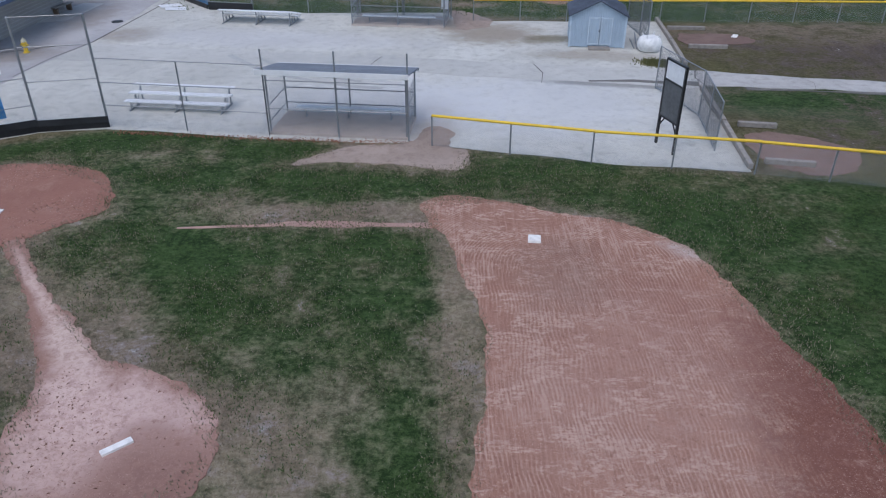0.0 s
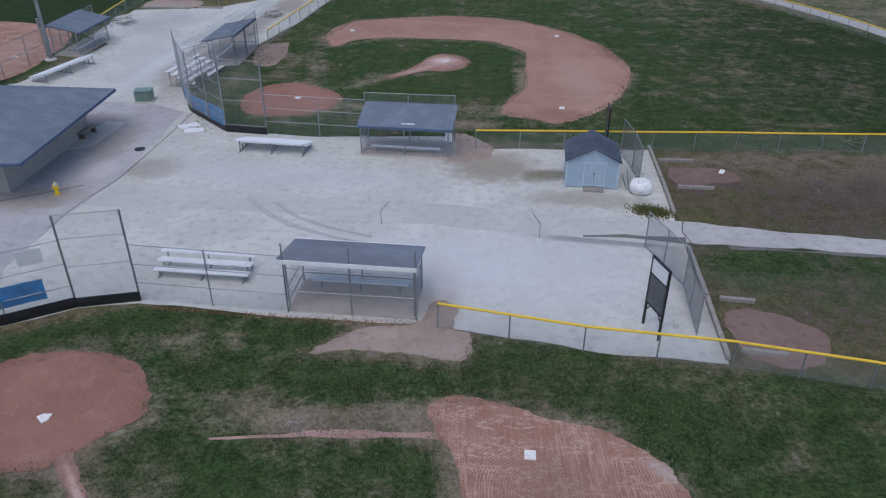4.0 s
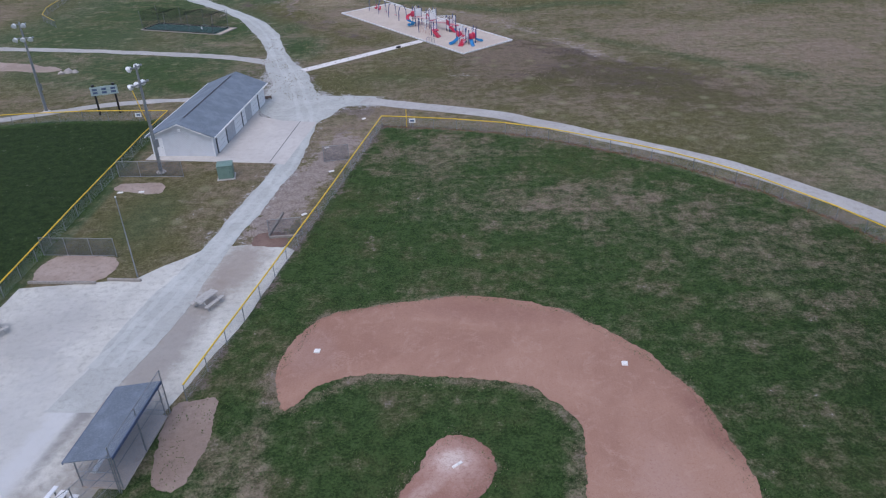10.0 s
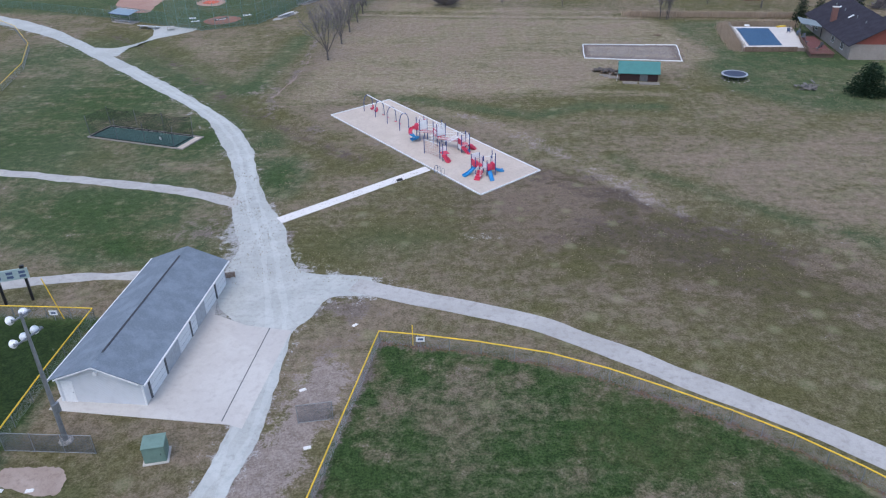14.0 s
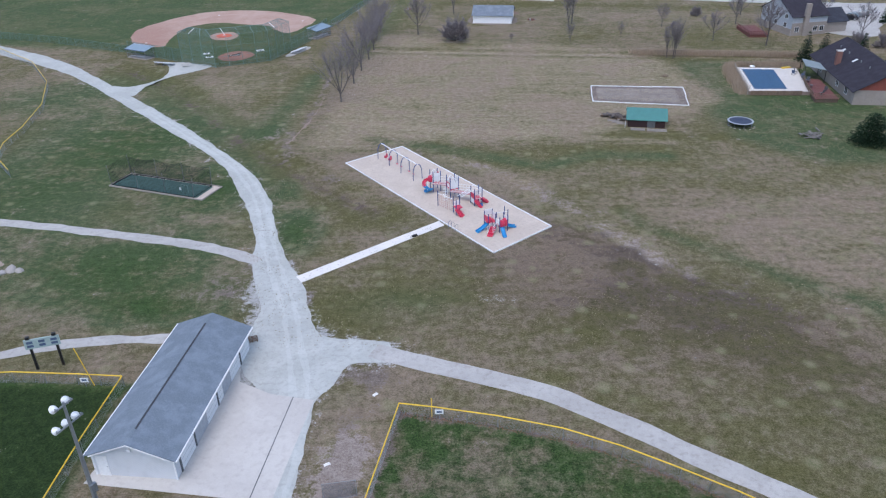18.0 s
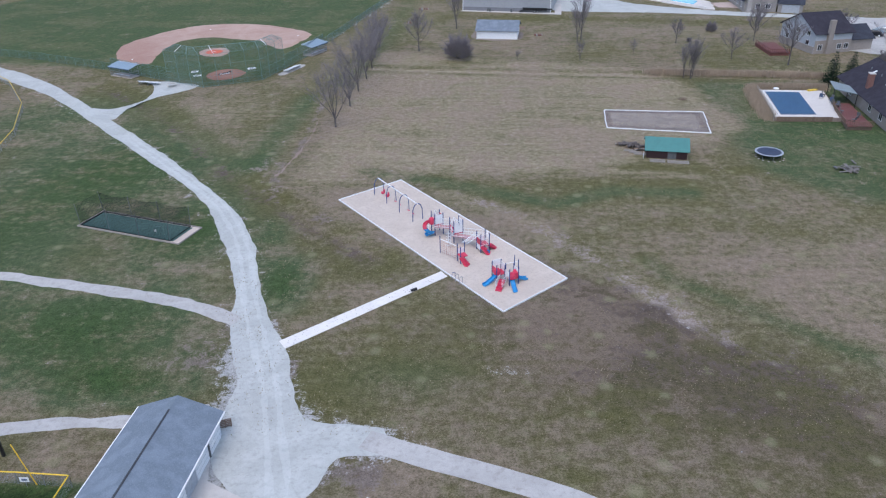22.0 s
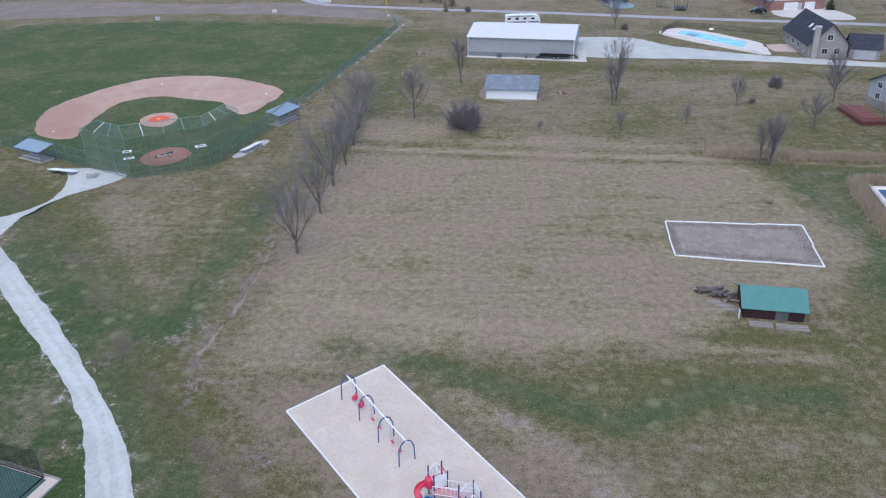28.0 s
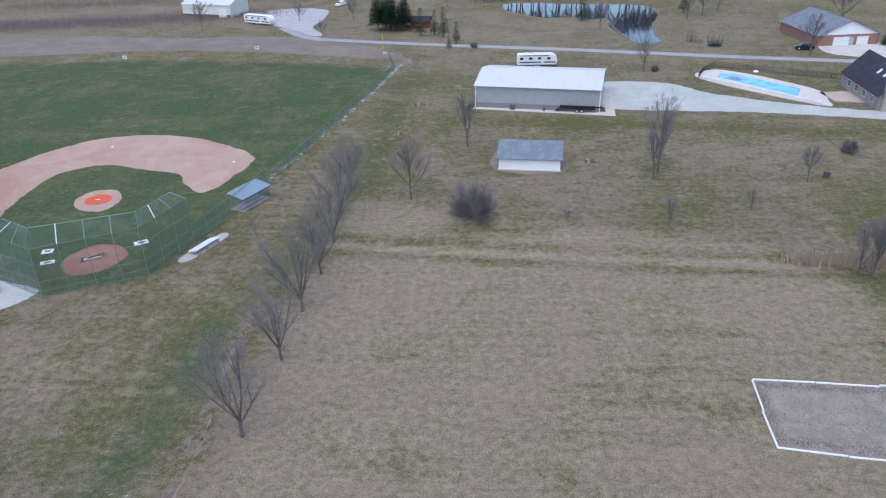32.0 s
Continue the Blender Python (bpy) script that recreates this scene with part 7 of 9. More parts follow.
# overhead ladder, net and climbers
a, b = t3[0] + Vector((0, 0, 2.1)), t4[3] + Vector((0, 0, 2.2))
d = (b - a).normalized()
side = Vector((-d.y, d.x, 0)) * 0.35
bm = bmesh.new()
for s in (-1, 1):
    tube(bm, a + side * s, b + side * s, 0.04, None, 6)
for i in range(9):
    p = a.lerp(b, (i + 0.5) / 9)
    tube(bm, p - side, p + side, 0.03, None, 5)
part("overhead_ladder", bm, WHITE, cf)
a, b = L3(-6.1, 137.5), t4[0]
part("post", B(tube, a, a + Vector((0, 0, 2.4)), 0.06, None, 8), BLUEPOST, cf)
part("net_bar", B(tube, a + Vector((0, 0, 2.0)), b + Vector((0, 0, 2.0)), 0.045, None, 6), WHITE, cf)
bm = bmesh.new()
for i in range(1, 8):
    p = a.lerp(b, i / 8)
    tube(bm, p + Vector((0, 0, 0.1)), p + Vector((0, 0, 2.0)), 0.016, None, 4)
for z in np.arange(0.3, 2.0, 0.28):
    tube(bm, a + Vector((0, 0, z)), b + Vector((0, 0, z)), 0.014, None, 4)
part("climbing_net", bm, paint("faded_red_rope", (0.45, 0.25, 0.22), 0.8), cf)
hx = L3(-5.2, 138.9)
part("coil_climber", B(pipe, [hx + Vector((0.32 * math.cos(i * 0.7), 0.32 * math.sin(i * 0.7), 0.1 + 0.045 * i)) for i in range(45)], 0.025, 5), WHITE, cf)
part("coil_post", B(tube, hx, hx + Vector((0, 0, 2.2)), 0.04), WHITE, cf)
for base_p, top_p in ((L3(-3.1, 134.6), t4[1]), (L3(-0.1, 138.6), t3[2]), (L3(-0.7, 137.2), t3[1])):
    mid = (base_p + top_p) / 2
    dd = top_p - base_p
    bm = bmesh.new()
    for i in range(5):
        p = base_p.lerp(top_p, i / 5)
        box(bm, p + Vector((0, 0, 0.12 + 0.19 * i)), (0.75 - 0.06 * i, 0.4, 0.22), math.degrees(math.atan2(dd.y, dd.x)) + 90)
    part("step_climber", bm, REDPLASTIC, cf, "moulded red climber")
panel(cf, L3(-0.9, 137.4), L3(-0.5, 137.0), 0.2, 0.6, BLUEPLASTIC)

# the small climbing frame
oc = P(0.7, 131.3)
sf = thing("climbing_frame", oc, 0, "small toddler climbing frame with blue slides", "climbing frame")
s1 = deck(sf, L3(0.2, 131.7), 1.15, 0.95, 2.3)
s2 = deck(sf, L3(1.5, 131.0), 1.15, 0.8, 2.2)
panel(sf, s1[0], s1[1], 1.0, 1.8, REDPLASTIC, "red play panel")
panel(sf, s1[2], s1[3], 1.0, 2.1, WHITE, "white play panel")
panel(sf, s1[3], s1[0], 1.6, 2.4, WHITE, "tall white roof panel")
panel(sf, s2[0], s2[1], 1.0, 1.7, WHITE, "white play panel")
panel(sf, s2[2], s2[3], 0.9, 1.9, WHITE, "white play panel")
panel(sf, s2[1], s2[2], 0.9, 1.6, REDPLASTIC, "red play panel")
railing(sf, s1[3], s1[0], 1.0, 1.75)
railing(sf, s2[0], s2[1], 0.85, 1.6)
for tower, foot in ((L3(0.0, 131.3, 1.0), L3(-1.5, 130.2, 0.14)), (L3(1.5, 130.6, 0.85), L3(1.8, 128.9, 0.14)), (L3(1.9, 131.2, 0.85), L3(3.2, 131.7, 0.14))):
    foot = Vector((*tower.lerp(foot, 0.8).xy, 0.14))
    pts = [tower.lerp(foot, i / 8) + Vector((0, 0, 0.12 * math.sin(i / 8 * math.pi) * -1)) for i in range(9)]
    d = (foot - tower)
    d.z = 0
    slide(sf, pts + [foot + d.normalized() * 0.3], 0.52, BLUEPLASTIC)
    part("slide_hood", B(lathe, [(0.36, 0.0), (0.38, 0.45), (0.25, 0.7), (0.08, 0.75)], 12, tuple(tower)), REDPLASTIC, sf)
st = L3(0.1, 129.4)
bm = bmesh.new()
for i in range(4):
    box(bm, st.lerp(L3(0.6, 130.7), i / 4) + Vector((0, 0, 0.1 + 0.2 * i)), (0.7, 0.42, 0.2), -20)
part("steps", bm, REDPLASTIC, sf, "red moulded steps")
for s in (-0.36, 0.36):
    railing(sf, st + Vector((s, 0, 0)), L3(0.6, 130.7) + Vector((s, 0, 0)), 0.5, 1.3, 5)
for x, y in ((2.3, 132.6), (1.95, 133.5)):
    part("post", B(tube, L3(x, y), L3(x, y, 2.1), 0.055, None, 8), BLUEPOST, sf)
part("net_bar", B(tube, L3(1.0, 132.4, 1.7), L3(2.3, 132.6, 1.8), 0.03), WHITE, sf)
for k, (x, y) in enumerate(((-4.55, 131.75), (-4.2, 131.35), (-3.75, 130.85))):
    t = thing("bike_hoop", P(x, y, 0.03), 45, "small grey steel bike hoop at the playground edge", "bike rack", "bike hoops")
    part("hoop", B(pipe, [(-0.25, 0, 0), (-0.25, 0, 0.75), (-0.12, 0, 0.9), (0.12, 0, 0.9), (0.25, 0, 0.75), (0.25, 0, 0)], 0.03), STEEL if k else BLUEPOST, t)
t = thing("drain_pipe", P(-8.9, 129.3), 20, "black plastic culvert end in the grass", "pipe")
part("tube", B(tube, (0, 0, 0.12), (0.7, 0.1, 0.2), 0.17, None, 12), BLACK, t)

# ---- trees ----
def bark(name, a, b):
    n = Nodes(name, 0.95)
    n.colour(n.mix(n.span(n.noise(7, 4), 0.3, 0.7), a, b)).bump(n.noise(16, 3), 0.5, 0.03)
    return n.mat


BARK = bark("grey_bark", (0.165, 0.148, 0.142), (0.085, 0.074, 0.072))
TWIG = bark("purple_grey_twigs", (0.250, 0.228, 0.240), (0.150, 0.135, 0.148))


def bare_tree(seed, h, spread, limbs=8, leader=False, low=0.12, high=0.2, thick=0.017, sprays=9):
    """Meshes of a leafless tree: a trunk parting into long rising limbs, and fine twigs."""
    rnd = random.Random(seed)
    wood, twig = ([], []), ([], [])

    def limb(store, p, d, length, r, tip, seg, bends, up, wander=0.06):
        vs, fs = store
        pts = [Vector(p)]
        for i in range(bends):
            d = (d + Vector((rnd.gauss(0, wander), rnd.gauss(0, wander), rnd.gauss(0, wander * 0.5) + up))).normalized()
            pts.append(pts[-1] + d * (length / bends))
            pts[-1].z = max(pts[-1].z, 0.04)
        u = d.orthogonal().normalized()
        v = d.cross(u)
        rings = []
        for i, q in enumerate(pts):
            rr = r + (tip - r) * i / bends
            rings.append(len(vs))
            for k in range(seg):
                a = 2 * math.pi * k / seg
                vs.append(tuple(q + rr * (math.cos(a) * u + math.sin(a) * v)))
        for a, b in zip(rings, rings[1:]):
            for k in range(seg):
                j = (k + 1) % seg
                fs.append((a + k, a + j, b + j, b + k))
        return pts

    def along(pts, t):
        k = min(int(t * (len(pts) - 1)), len(pts) - 2)
        return pts[k].lerp(pts[k + 1], t * (len(pts) - 1) - k), (pts[k + 1] - pts[k]).normalized()

    def dress(pts, length, n, r):
        for i in range(n):
            t = rnd.uniform(0.2, 1.0)
            q, axis = along(pts, t)
            a = rnd.uniform(0, 2 * math.pi)
            nd = (axis + Vector((math.cos(a), math.sin(a), rnd.uniform(-0.1, 0.4))) * rnd.uniform(0.35, 0.75)).normalized()
            l = length * rnd.uniform(0.14, 0.34) * (1.15 - 0.5 * t)
            sub_pts = limb(twig, q, nd, l, r * 1.1, 0.006, 3, 3, 0.03, 0.09)
            for j in range(5):
                q2, ax2 = along(sub_pts, rnd.uniform(0.25, 1.0))
                a = rnd.uniform(0, 2 * math.pi)
                nd2 = (ax2 + Vector((math.cos(a), math.sin(a), rnd.uniform(-0.2, 0.5))) * 0.6).normalized()
                limb(twig, q2, nd2, l * rnd.uniform(0.35, 0.7), 0.008, 0.005, 3, 2, 0.02, 0.1)

    top = 0.92 * h if leader else high * h
    trunk = limb(wood, (0, 0, -0.05), Vector((rnd.gauss(0, 0.03), rnd.gauss(0, 0.03), 1)).normalized(), top, thick * h, (0.003 if leader else 0.8 * thick) * h, 7, 6, 0.02, 0.03)
    if leader:
        dress(trunk, h * 0.6, sprays, 0.010)
    for i in range(limbs):
        f = (i + rnd.random()) / limbs
        z = (low + (high - low) * f) * h
        q, axis = along(trunk, min(z / top, 0.99))
        a = 2.4 * i + rnd.uniform(-0.4, 0.4)
        tilt = spread * (rnd.uniform(0.75, 1.15) if leader else rnd.uniform(0.25, 1.1))
        d = Vector((math.sin(tilt) * math.cos(a), math.sin(tilt) * math.sin(a), math.cos(tilt)))
        l = (h - z) * rnd.uniform(0.62, 0.9) if leader else (h - z) * rnd.uniform(0.8, 1.0)
        l *= 1.0 - 0.28 * max(0.0, tilt - 0.5)
        r = thick * h * (0.5 if leader else 0.55) * (1 - 0.4 * f)
        pts = limb(wood, q, d, l, r, 0.006, 5, 7, 0.035, 0.055)
        dress(pts, l, sprays, 0.010)
        for k in range(2):
            q2, ax2 = along(pts, rnd.uniform(0.2, 0.6))
            a2 = rnd.uniform(0, 2 * math.pi)
            d2 = (ax2 + 0.5 * Vector((math.cos(a2), math.sin(a2), 0.3))).normalized()
            fork = limb(wood, q2, d2, l * rnd.uniform(0.4, 0.6), r * 0.5, 0.005, 4, 5, 0.03)
            dress(fork, l * 0.8, sprays - 3, 0.009)
    out = []
    for nm, (vs, fs), mat in (("trunk", wood, BARK), ("crown", twig, TWIG)):
        me = bpy.data.meshes.new(nm)
        me.from_pydata(vs, [], fs)
        me.materials.append(mat)
        out.append(me)
    return out


def plant_bare(meshes, place, h, label, turn, category="tree", group="bare trees", name="bare_tree"):
    t = thing(name, P(*place), turn, label, category, group)
    zmax = max(max(v.co.z for v in m.vertices) for m in meshes)
    for m in meshes:
        ob = new(m.name.split(".")[0], m)
        ob.parent = t
        ob.scale = (h / zmax,) * 3
    return t


VASE = [bare_tree(s, 10.5, 0.66, 8, sprays=17) for s in (3, 8, 21)]
NARROW = [bare_tree(s, 9.0, 0.38, 11, True, 0.1, 0.6, 0.012, 11) for s in (5, 14)]
ROUND = [bare_tree(s, 8.0, 0.78, 14, True, 0.16, 0.72, 0.014, 14) for s in (31, 47)]
BUSH = bare_tree(77, 4.2, 1.5, 34, False, 0.01, 0.06, 0.007, 26)
ROW = [(-24.2, 180.2, 12.4), (-23.3, 191.2, 11.2), (-22.9, 200.1, 11.8), (-22.3, 208.3, 11.4), (-22.1, 216.6, 11.4), (-22.3, 225.0, 11.0), (-22.2, 233.4, 10.4)]
for k, (x, y, h) in enumerate(ROW):
    plant_bare(VASE[k % 3], (x, y), h, "leafless grey tree in a row along a ball field", 47 * k)
plant_bare(ROUND[0], (-13.1, 230), 10.2, "leafless spreading tree in dry grass", 20)
plant_bare(BUSH, (-4.4, 222.8), 6.9, "large dense leafless purple-grey shrub", 0, "shrub", "shrubs", "shrub")
plant_bare(ROUND[1], (8.1, 221.7), 2.4, "tiny crooked leafless tree", 130)
for x, y, h, k in ((-4.9, 252, 11.5, 0), (23.7, 238.8, 13.8, 1), (22.6, 236.4, 9.5, 0), (20.9, 219.8, 5.2, 0), (32.8, 224.4, 4.2, 1), (34.5, 300, 9.5, 1), (39.9, 205.9, 9.6, 0), (38.8, 206.7, 8.0, 1), (40.5, 206.8, 7.0, 0)):
    plant_bare(NARROW[k], (x, y), h, "narrow leafless tree with upright twigs", 70 * k + 13 * x)
for x, y, h, k in ((44.3, 234.5, 6.2, 0), (52.2, 220.4, 7.6, 1), (66.5, 246, 8.2, 0), (61.9, 215.2, 11.4, 1), (62.1, 236, 8.4, 0), (76, 312, 11, 0), (79, 232, 9, 1), (84, 220, 9, 0), (60.5, 362, 9, 1), (66, 366, 10, 0), (33.2, 352, 8.5, 1), (-86, 366, 9, 0), (-57, 372, 7, 1), (-45.5, 346, 5.5, 0), (72, 371, 11, 0), (100, 350, 11, 1), (-40, 372, 8, 1), (104, 300, 10, 0)):
    plant_bare(ROUND[k], (x, y), h, "leafless round-headed tree beside houses", 50 * k + 7 * x)
for k in range(54):
    plant_bare(NARROW[k % 2] if k % 3 else ROUND[0], (-4 + 1.5 * k + random.uniform(-1, 1), 399 + random.uniform(-2, 12)), random.uniform(11, 18), "leafless tree in a wood behind a pond", 31 * k, group="pond wood")
for x, y, h in ((55.5, 246, 3.0), (47.6, 236, 1.3), (37, 300, 2.0), (80.5, 214, 4.0), (85, 212, 4.2), (-3, 328, 2.2)):
    plant_bare(BUSH, (x, y), h, "small leafless shrub in grass", 9 * x, "shrub", "shrubs", "shrub")


# needle trees
def needles(name, a, b):
    n = Nodes(name, 0.9)
    n.colour(n.mix(n.island(), a, b))
    return n.mat


NEEDLE = needles("dark_needles", (0.014, 0.030, 0.016), (0.032, 0.055, 0.03))
NEEDLE_SOFT = needles("yellow_green_needles", (0.055, 0.068, 0.025), (0.10, 0.105, 0.045))


def needle_tree(seed, h, width, dense_n, mat, bare=0.08, shape=1.0):
    """A trunk, and a crown of many short drooping needle sprays."""
    rnd = random.Random(seed)
    bm = bmesh.new()
    tube(bm, (0, 0, -0.05), (0, 0, h * 0.96), 0.022 * h, 0.01, 7)
    trunk = bpy.data.meshes.new("trunk")
    bm.to_mesh(trunk)
    bm.free()
    trunk.materials.append(BARK)
    vs, fs = [], []
    whorls = int(h * 3.2)
    for w in range(whorls):
        f = bare + (1 - bare) * (w + rnd.random() * 0.7) / whorls
        z = h * f
        rmax = width * (1 - (f - bare) / (1 - bare)) ** shape * 0.5
        nb = max(4, int(rmax * 9))
        for k in range(nb):
            a = 2 * math.pi * (k + rnd.random()) / nb
            rl = rmax * rnd.uniform(0.72, 1.1) + 0.1
            d = Vector((math.cos(a), math.sin(a), 0))
            s = Vector((-d.y, d.x, 0))
            m = max(2, int(rl / 0.32 * dense_n))
            for i in range(m):
                t = (i + 0.6) / m
                c = d * (rl * t) + Vector((0, 0, z - 0.28 * rl * t * t + rnd.uniform(-0.08, 0.08))) + s * rnd.uniform(-0.22, 0.22) * rl
                l, wd = rnd.uniform(0.22, 0.42), rnd.uniform(0.07, 0.15)
                tip = (d * rnd.uniform(0.5, 1) + s * rnd.uniform(-0.9, 0.9) + Vector((0, 0, rnd.uniform(-0.2, 0.5)))).normalized() * l
                q = tip.cross(Vector((rnd.uniform(-1, 1), rnd.uniform(-1, 1), 1))).normalized() * wd
                b = len(vs)
                vs += [tuple(c - q), tuple(c + q), tuple(c + tip), tuple(c + tip * 0.5 + Vector((0, 0, -wd)))]
                fs += [(b, b + 1, b + 2), (b, b + 3, b + 2)]
    crown = bpy.data.meshes.new("crown")
    crown.from_pydata(vs, [], fs)
    crown.materials.append(mat)
    return [trunk, crown]


def plant(meshes, place, label, turn=0, k=1.0, group="evergreens"):
    t = thing("evergreen_tree", P(*place), turn, label, "tree", group)
    for m in meshes:
        ob = new(m.name.split(".")[0], m)
        ob.parent = t
        ob.scale = (k, k, k)
    return t


SPRUCE = needle_tree(2, 6.6, 4.2, 1.4, NEEDLE, 0.03, 0.85)
PINE = needle_tree(4, 5.2, 7.0, 1.6, NEEDLE, 0.02, 0.45)
TALLPINE = needle_tree(6, 10.5, 6.4, 1.0, NEEDLE, 0.22, 0.5)
LARCH = needle_tree(9, 8.5, 4.0, 0.7, NEEDLE_SOFT, 0.15, 0.7)
plant(SPRUCE, (65.0, 202.6), "dense dark green spruce beside a house")
plant(SPRUCE, (69.8, 205.5), "dense dark green spruce beside a house", 90, 0.85)
plant(SPRUCE, (77.5, 205.5), "dense dark green spruce beside a house", 200, 0.8)
plant(SPRUCE, (97, 235), "dense dark green spruce beside a drive", 120, 1.0)
plant(PINE, (56.5, 157.4), "broad bushy dark pine at a lawn's edge")
plant(PINE, (60.8, 156.2), "broad bushy dark pine at a lawn's edge", 120, 0.8)
for k, (x, y, s) in enumerate(((-30.4, 354.1, 1.05), (-26.1, 352.2, 1.1), (-22.8, 353.6, 1.0), (-28.5, 357, 0.95))):
    plant(TALLPINE, (x, y), "tall dark pine in a row by a road", 60 * k, s)
for k, (x, y, s) in enumerate(((-17.6, 345, 1.0), (-13.8, 346, 0.9), (-11.2, 343, 1.05), (-7.6, 333.6, 0.75), (29.6, 362, 1.1), (-9.4, 327, 0.5), (62, 372, 1.0))):
    plant(LARCH, (x, y), "thin yellow-green conifer by a road", 40 * k, s)
plant(SPRUCE, (98.2, 321.5), "narrow dark evergreen at a house corner", 10, 0.75)

# ---- reeds, hedges of dry grass, brush ----
REED = needles("dry_reeds", (0.30, 0.235, 0.175), (0.50, 0.40, 0.30))
BRUSH = needles("brown_brush", (0.155, 0.122, 0.122), (0.30, 0.25, 0.24))


def clumps(name, pts, width, h, per_m, mat, label, category="reeds", seed=1):
    """Upright dry stalks along a line: too many to count."""
    rnd = random.Random(seed)
    vs, fs = [], []
    for a, b in zip(pts, pts[1:]):
        a, b = P(*a), P(*b)
        for i in range(int((b - a).length * per_m)):
            c = a.lerp(b, rnd.random()) + Vector((rnd.gauss(0, width), rnd.gauss(0, width), 0))
            hh = h * rnd.uniform(0.55, 1.1)
            t = Vector((rnd.gauss(0, 0.22) * hh, rnd.gauss(0, 0.22) * hh, hh))
            q = Vector((rnd.uniform(-1, 1), rnd.uniform(-1, 1), 0)).normalized() * rnd.uniform(0.025, 0.06)
            k = len(vs)
            vs += [tuple(c - q), tuple(c + q), tuple(c + t)]
            fs.append((k, k + 1, k + 2))
    me = bpy.data.meshes.new(name)
    me.from_pydata(vs, [], fs)
    me.materials.append(mat)
    return tagged(new(name, me), label, category, "", "stuff")


clumps("reeds", [(33, 210.4), (38, 209.6), (52, 208.0), (66, 206.2)], 0.7, 1.2, 260, REED, "dry tan reeds along a ditch")
clumps("tall_grass", [(48.9, 198.6), (47.4, 191), (46.2, 182)], 0.6, 1.4, 420, REED, "dry ornamental grass beside a pool", "grass", 2)
clumps("tall_grass", [(49.2, 199.0), (62, 198.2)], 0.6, 1.4, 420, REED, "dry ornamental grass behind a pool", "grass", 3)
clumps("leaf_litter", OUTFIELD_B[:12], 0.18, 0.10, 55, needles("dead_leaves", (0.20, 0.10, 0.06), (0.36, 0.21, 0.13)), "dead leaves blown against an outfield fence", "leaves", 4)
clumps("brush", [(-175, 372), (-120, 378), (-72, 388)], 6.5, 1.3, 170, BRUSH, "brown winter brush beyond a track", "brush", 6)
# this thicket is added behind the wood to darken the pond's reflection
clumps("brush", [(-170, 410), (-90, 418), (0, 425), (120, 420)], 5.0, 2.5, 30, BRUSH, "brown winter thicket in the distance", "brush", 7)
clumps("leaf_litter", [(-12, 17.75), (-6.4, 17.15), (-1.2, 16.85)], 0.10, 0.07, 70, needles("red_leaves", (0.22, 0.09, 0.06), (0.36, 0.2, 0.14)), "dead leaves along the foot of a fence", "leaves", 5)
clumps("weeds", [(9.6, 26.6), (10.9, 26.2)], 0.34, 0.12, 1500, needles("weed_leaves", (0.10, 0.11, 0.04), (0.19, 0.18, 0.085)), "tuft of weeds in gravel", "weeds", 8)

# ---- the green-roofed shed, its yard and the sand court ----
MAROON = ribbed("dark_maroon_siding", (0.032, 0.013, 0.013), 2.0, "X", 0.7)


def gable_house(name, place, turn, W, D, H, R, wall, roof, label, over=0.3, category="building", group=""):
    """A gabled building: local x along the ridge, y across it; the front is at y = 0."""
    t = thing(name, P(*place), turn, label, category, group)
    bm = bmesh.new()
    prism(bm, [(0, 0), (W, 0), (W, D), (0, D)], -0.05, H)
    for x, f in ((0, -1), (W, 1)):
        vs = [bm.verts.new(p) for p in ((x, 0, H), (x, D, H), (x, D / 2, H + R))]
        bm.faces.new(vs if f > 0 else vs[::-1])
    part("wall", bm, wall, t)
    k = R / (D / 2)
    for s in (0, 1):
        y0 = -over if s == 0 else D + over
        z0 = H - over * k + 0.07
        pts = [(-over, y0, z0), (W + over, y0, z0), (W + over, D / 2, H + R + 0.07), (-over, D / 2, H + R + 0.07)]
        bm = B(slab, pts, 0.09)
        bmesh.ops.recalc_face_normals(bm, faces=bm.faces)
        part("roof_slope", bm, roof, t)
    return t


gs = gable_house("garden_shed", (22.95, 165.8), -10, 6.2, 4.6, 1.5, 1.2, MAROON, GREENROOF, "dark maroon shed with a green metal roof", 0.35)
part("door", B(box, (3.9, -0.04, 0.7), (1.3, 0.06, 1.35)), GREYBOARD, gs)
for k, (x, w) in enumerate(((0.9, 2.4), (3.2, 1.2), (4.9, 2.2))):
    t = thing("pallet", P(23.6 + x * 0.82, 165.0 - x * 0.17), -10, "grey pallets and boards lying before a shed", "boards", "loose boards")
    for j in range(4):
        part("board", B(box, (0, -0.9 + 0.28 * j, 0.06 + 0.02 * j), (w, 0.2, 0.05), random.uniform(-3, 3)), GREYTIMBER, t)
t = thing("white_sign", P(22.55, 165.8), 80, "round white sign leaning on a shed", "sign")
part("disc", B(box, (0, 0, 0.48), (0.75, 0.05, 1.0)), WHITE, t)
for k in range(9):
    t = thing("log", P(20.4 + 0.35 * k + random.uniform(-0.3, 0.3), 170.6 - 0.3 * k + random.uniform(-0.5, 0.5)), random.uniform(-30, 30), "grey weathered log on a heap", "log", "log heap")
    part("stem", B(tube, (-1.0, 0, 0.2 + 0.12 * (k % 3)), (1.0, 0.1, 0.2 + 0.12 * (k % 2)), random.uniform(0.12, 0.2), random.uniform(0.1, 0.16), 8), BROWNTIMBER if k % 2 else GREYTIMBER, t)
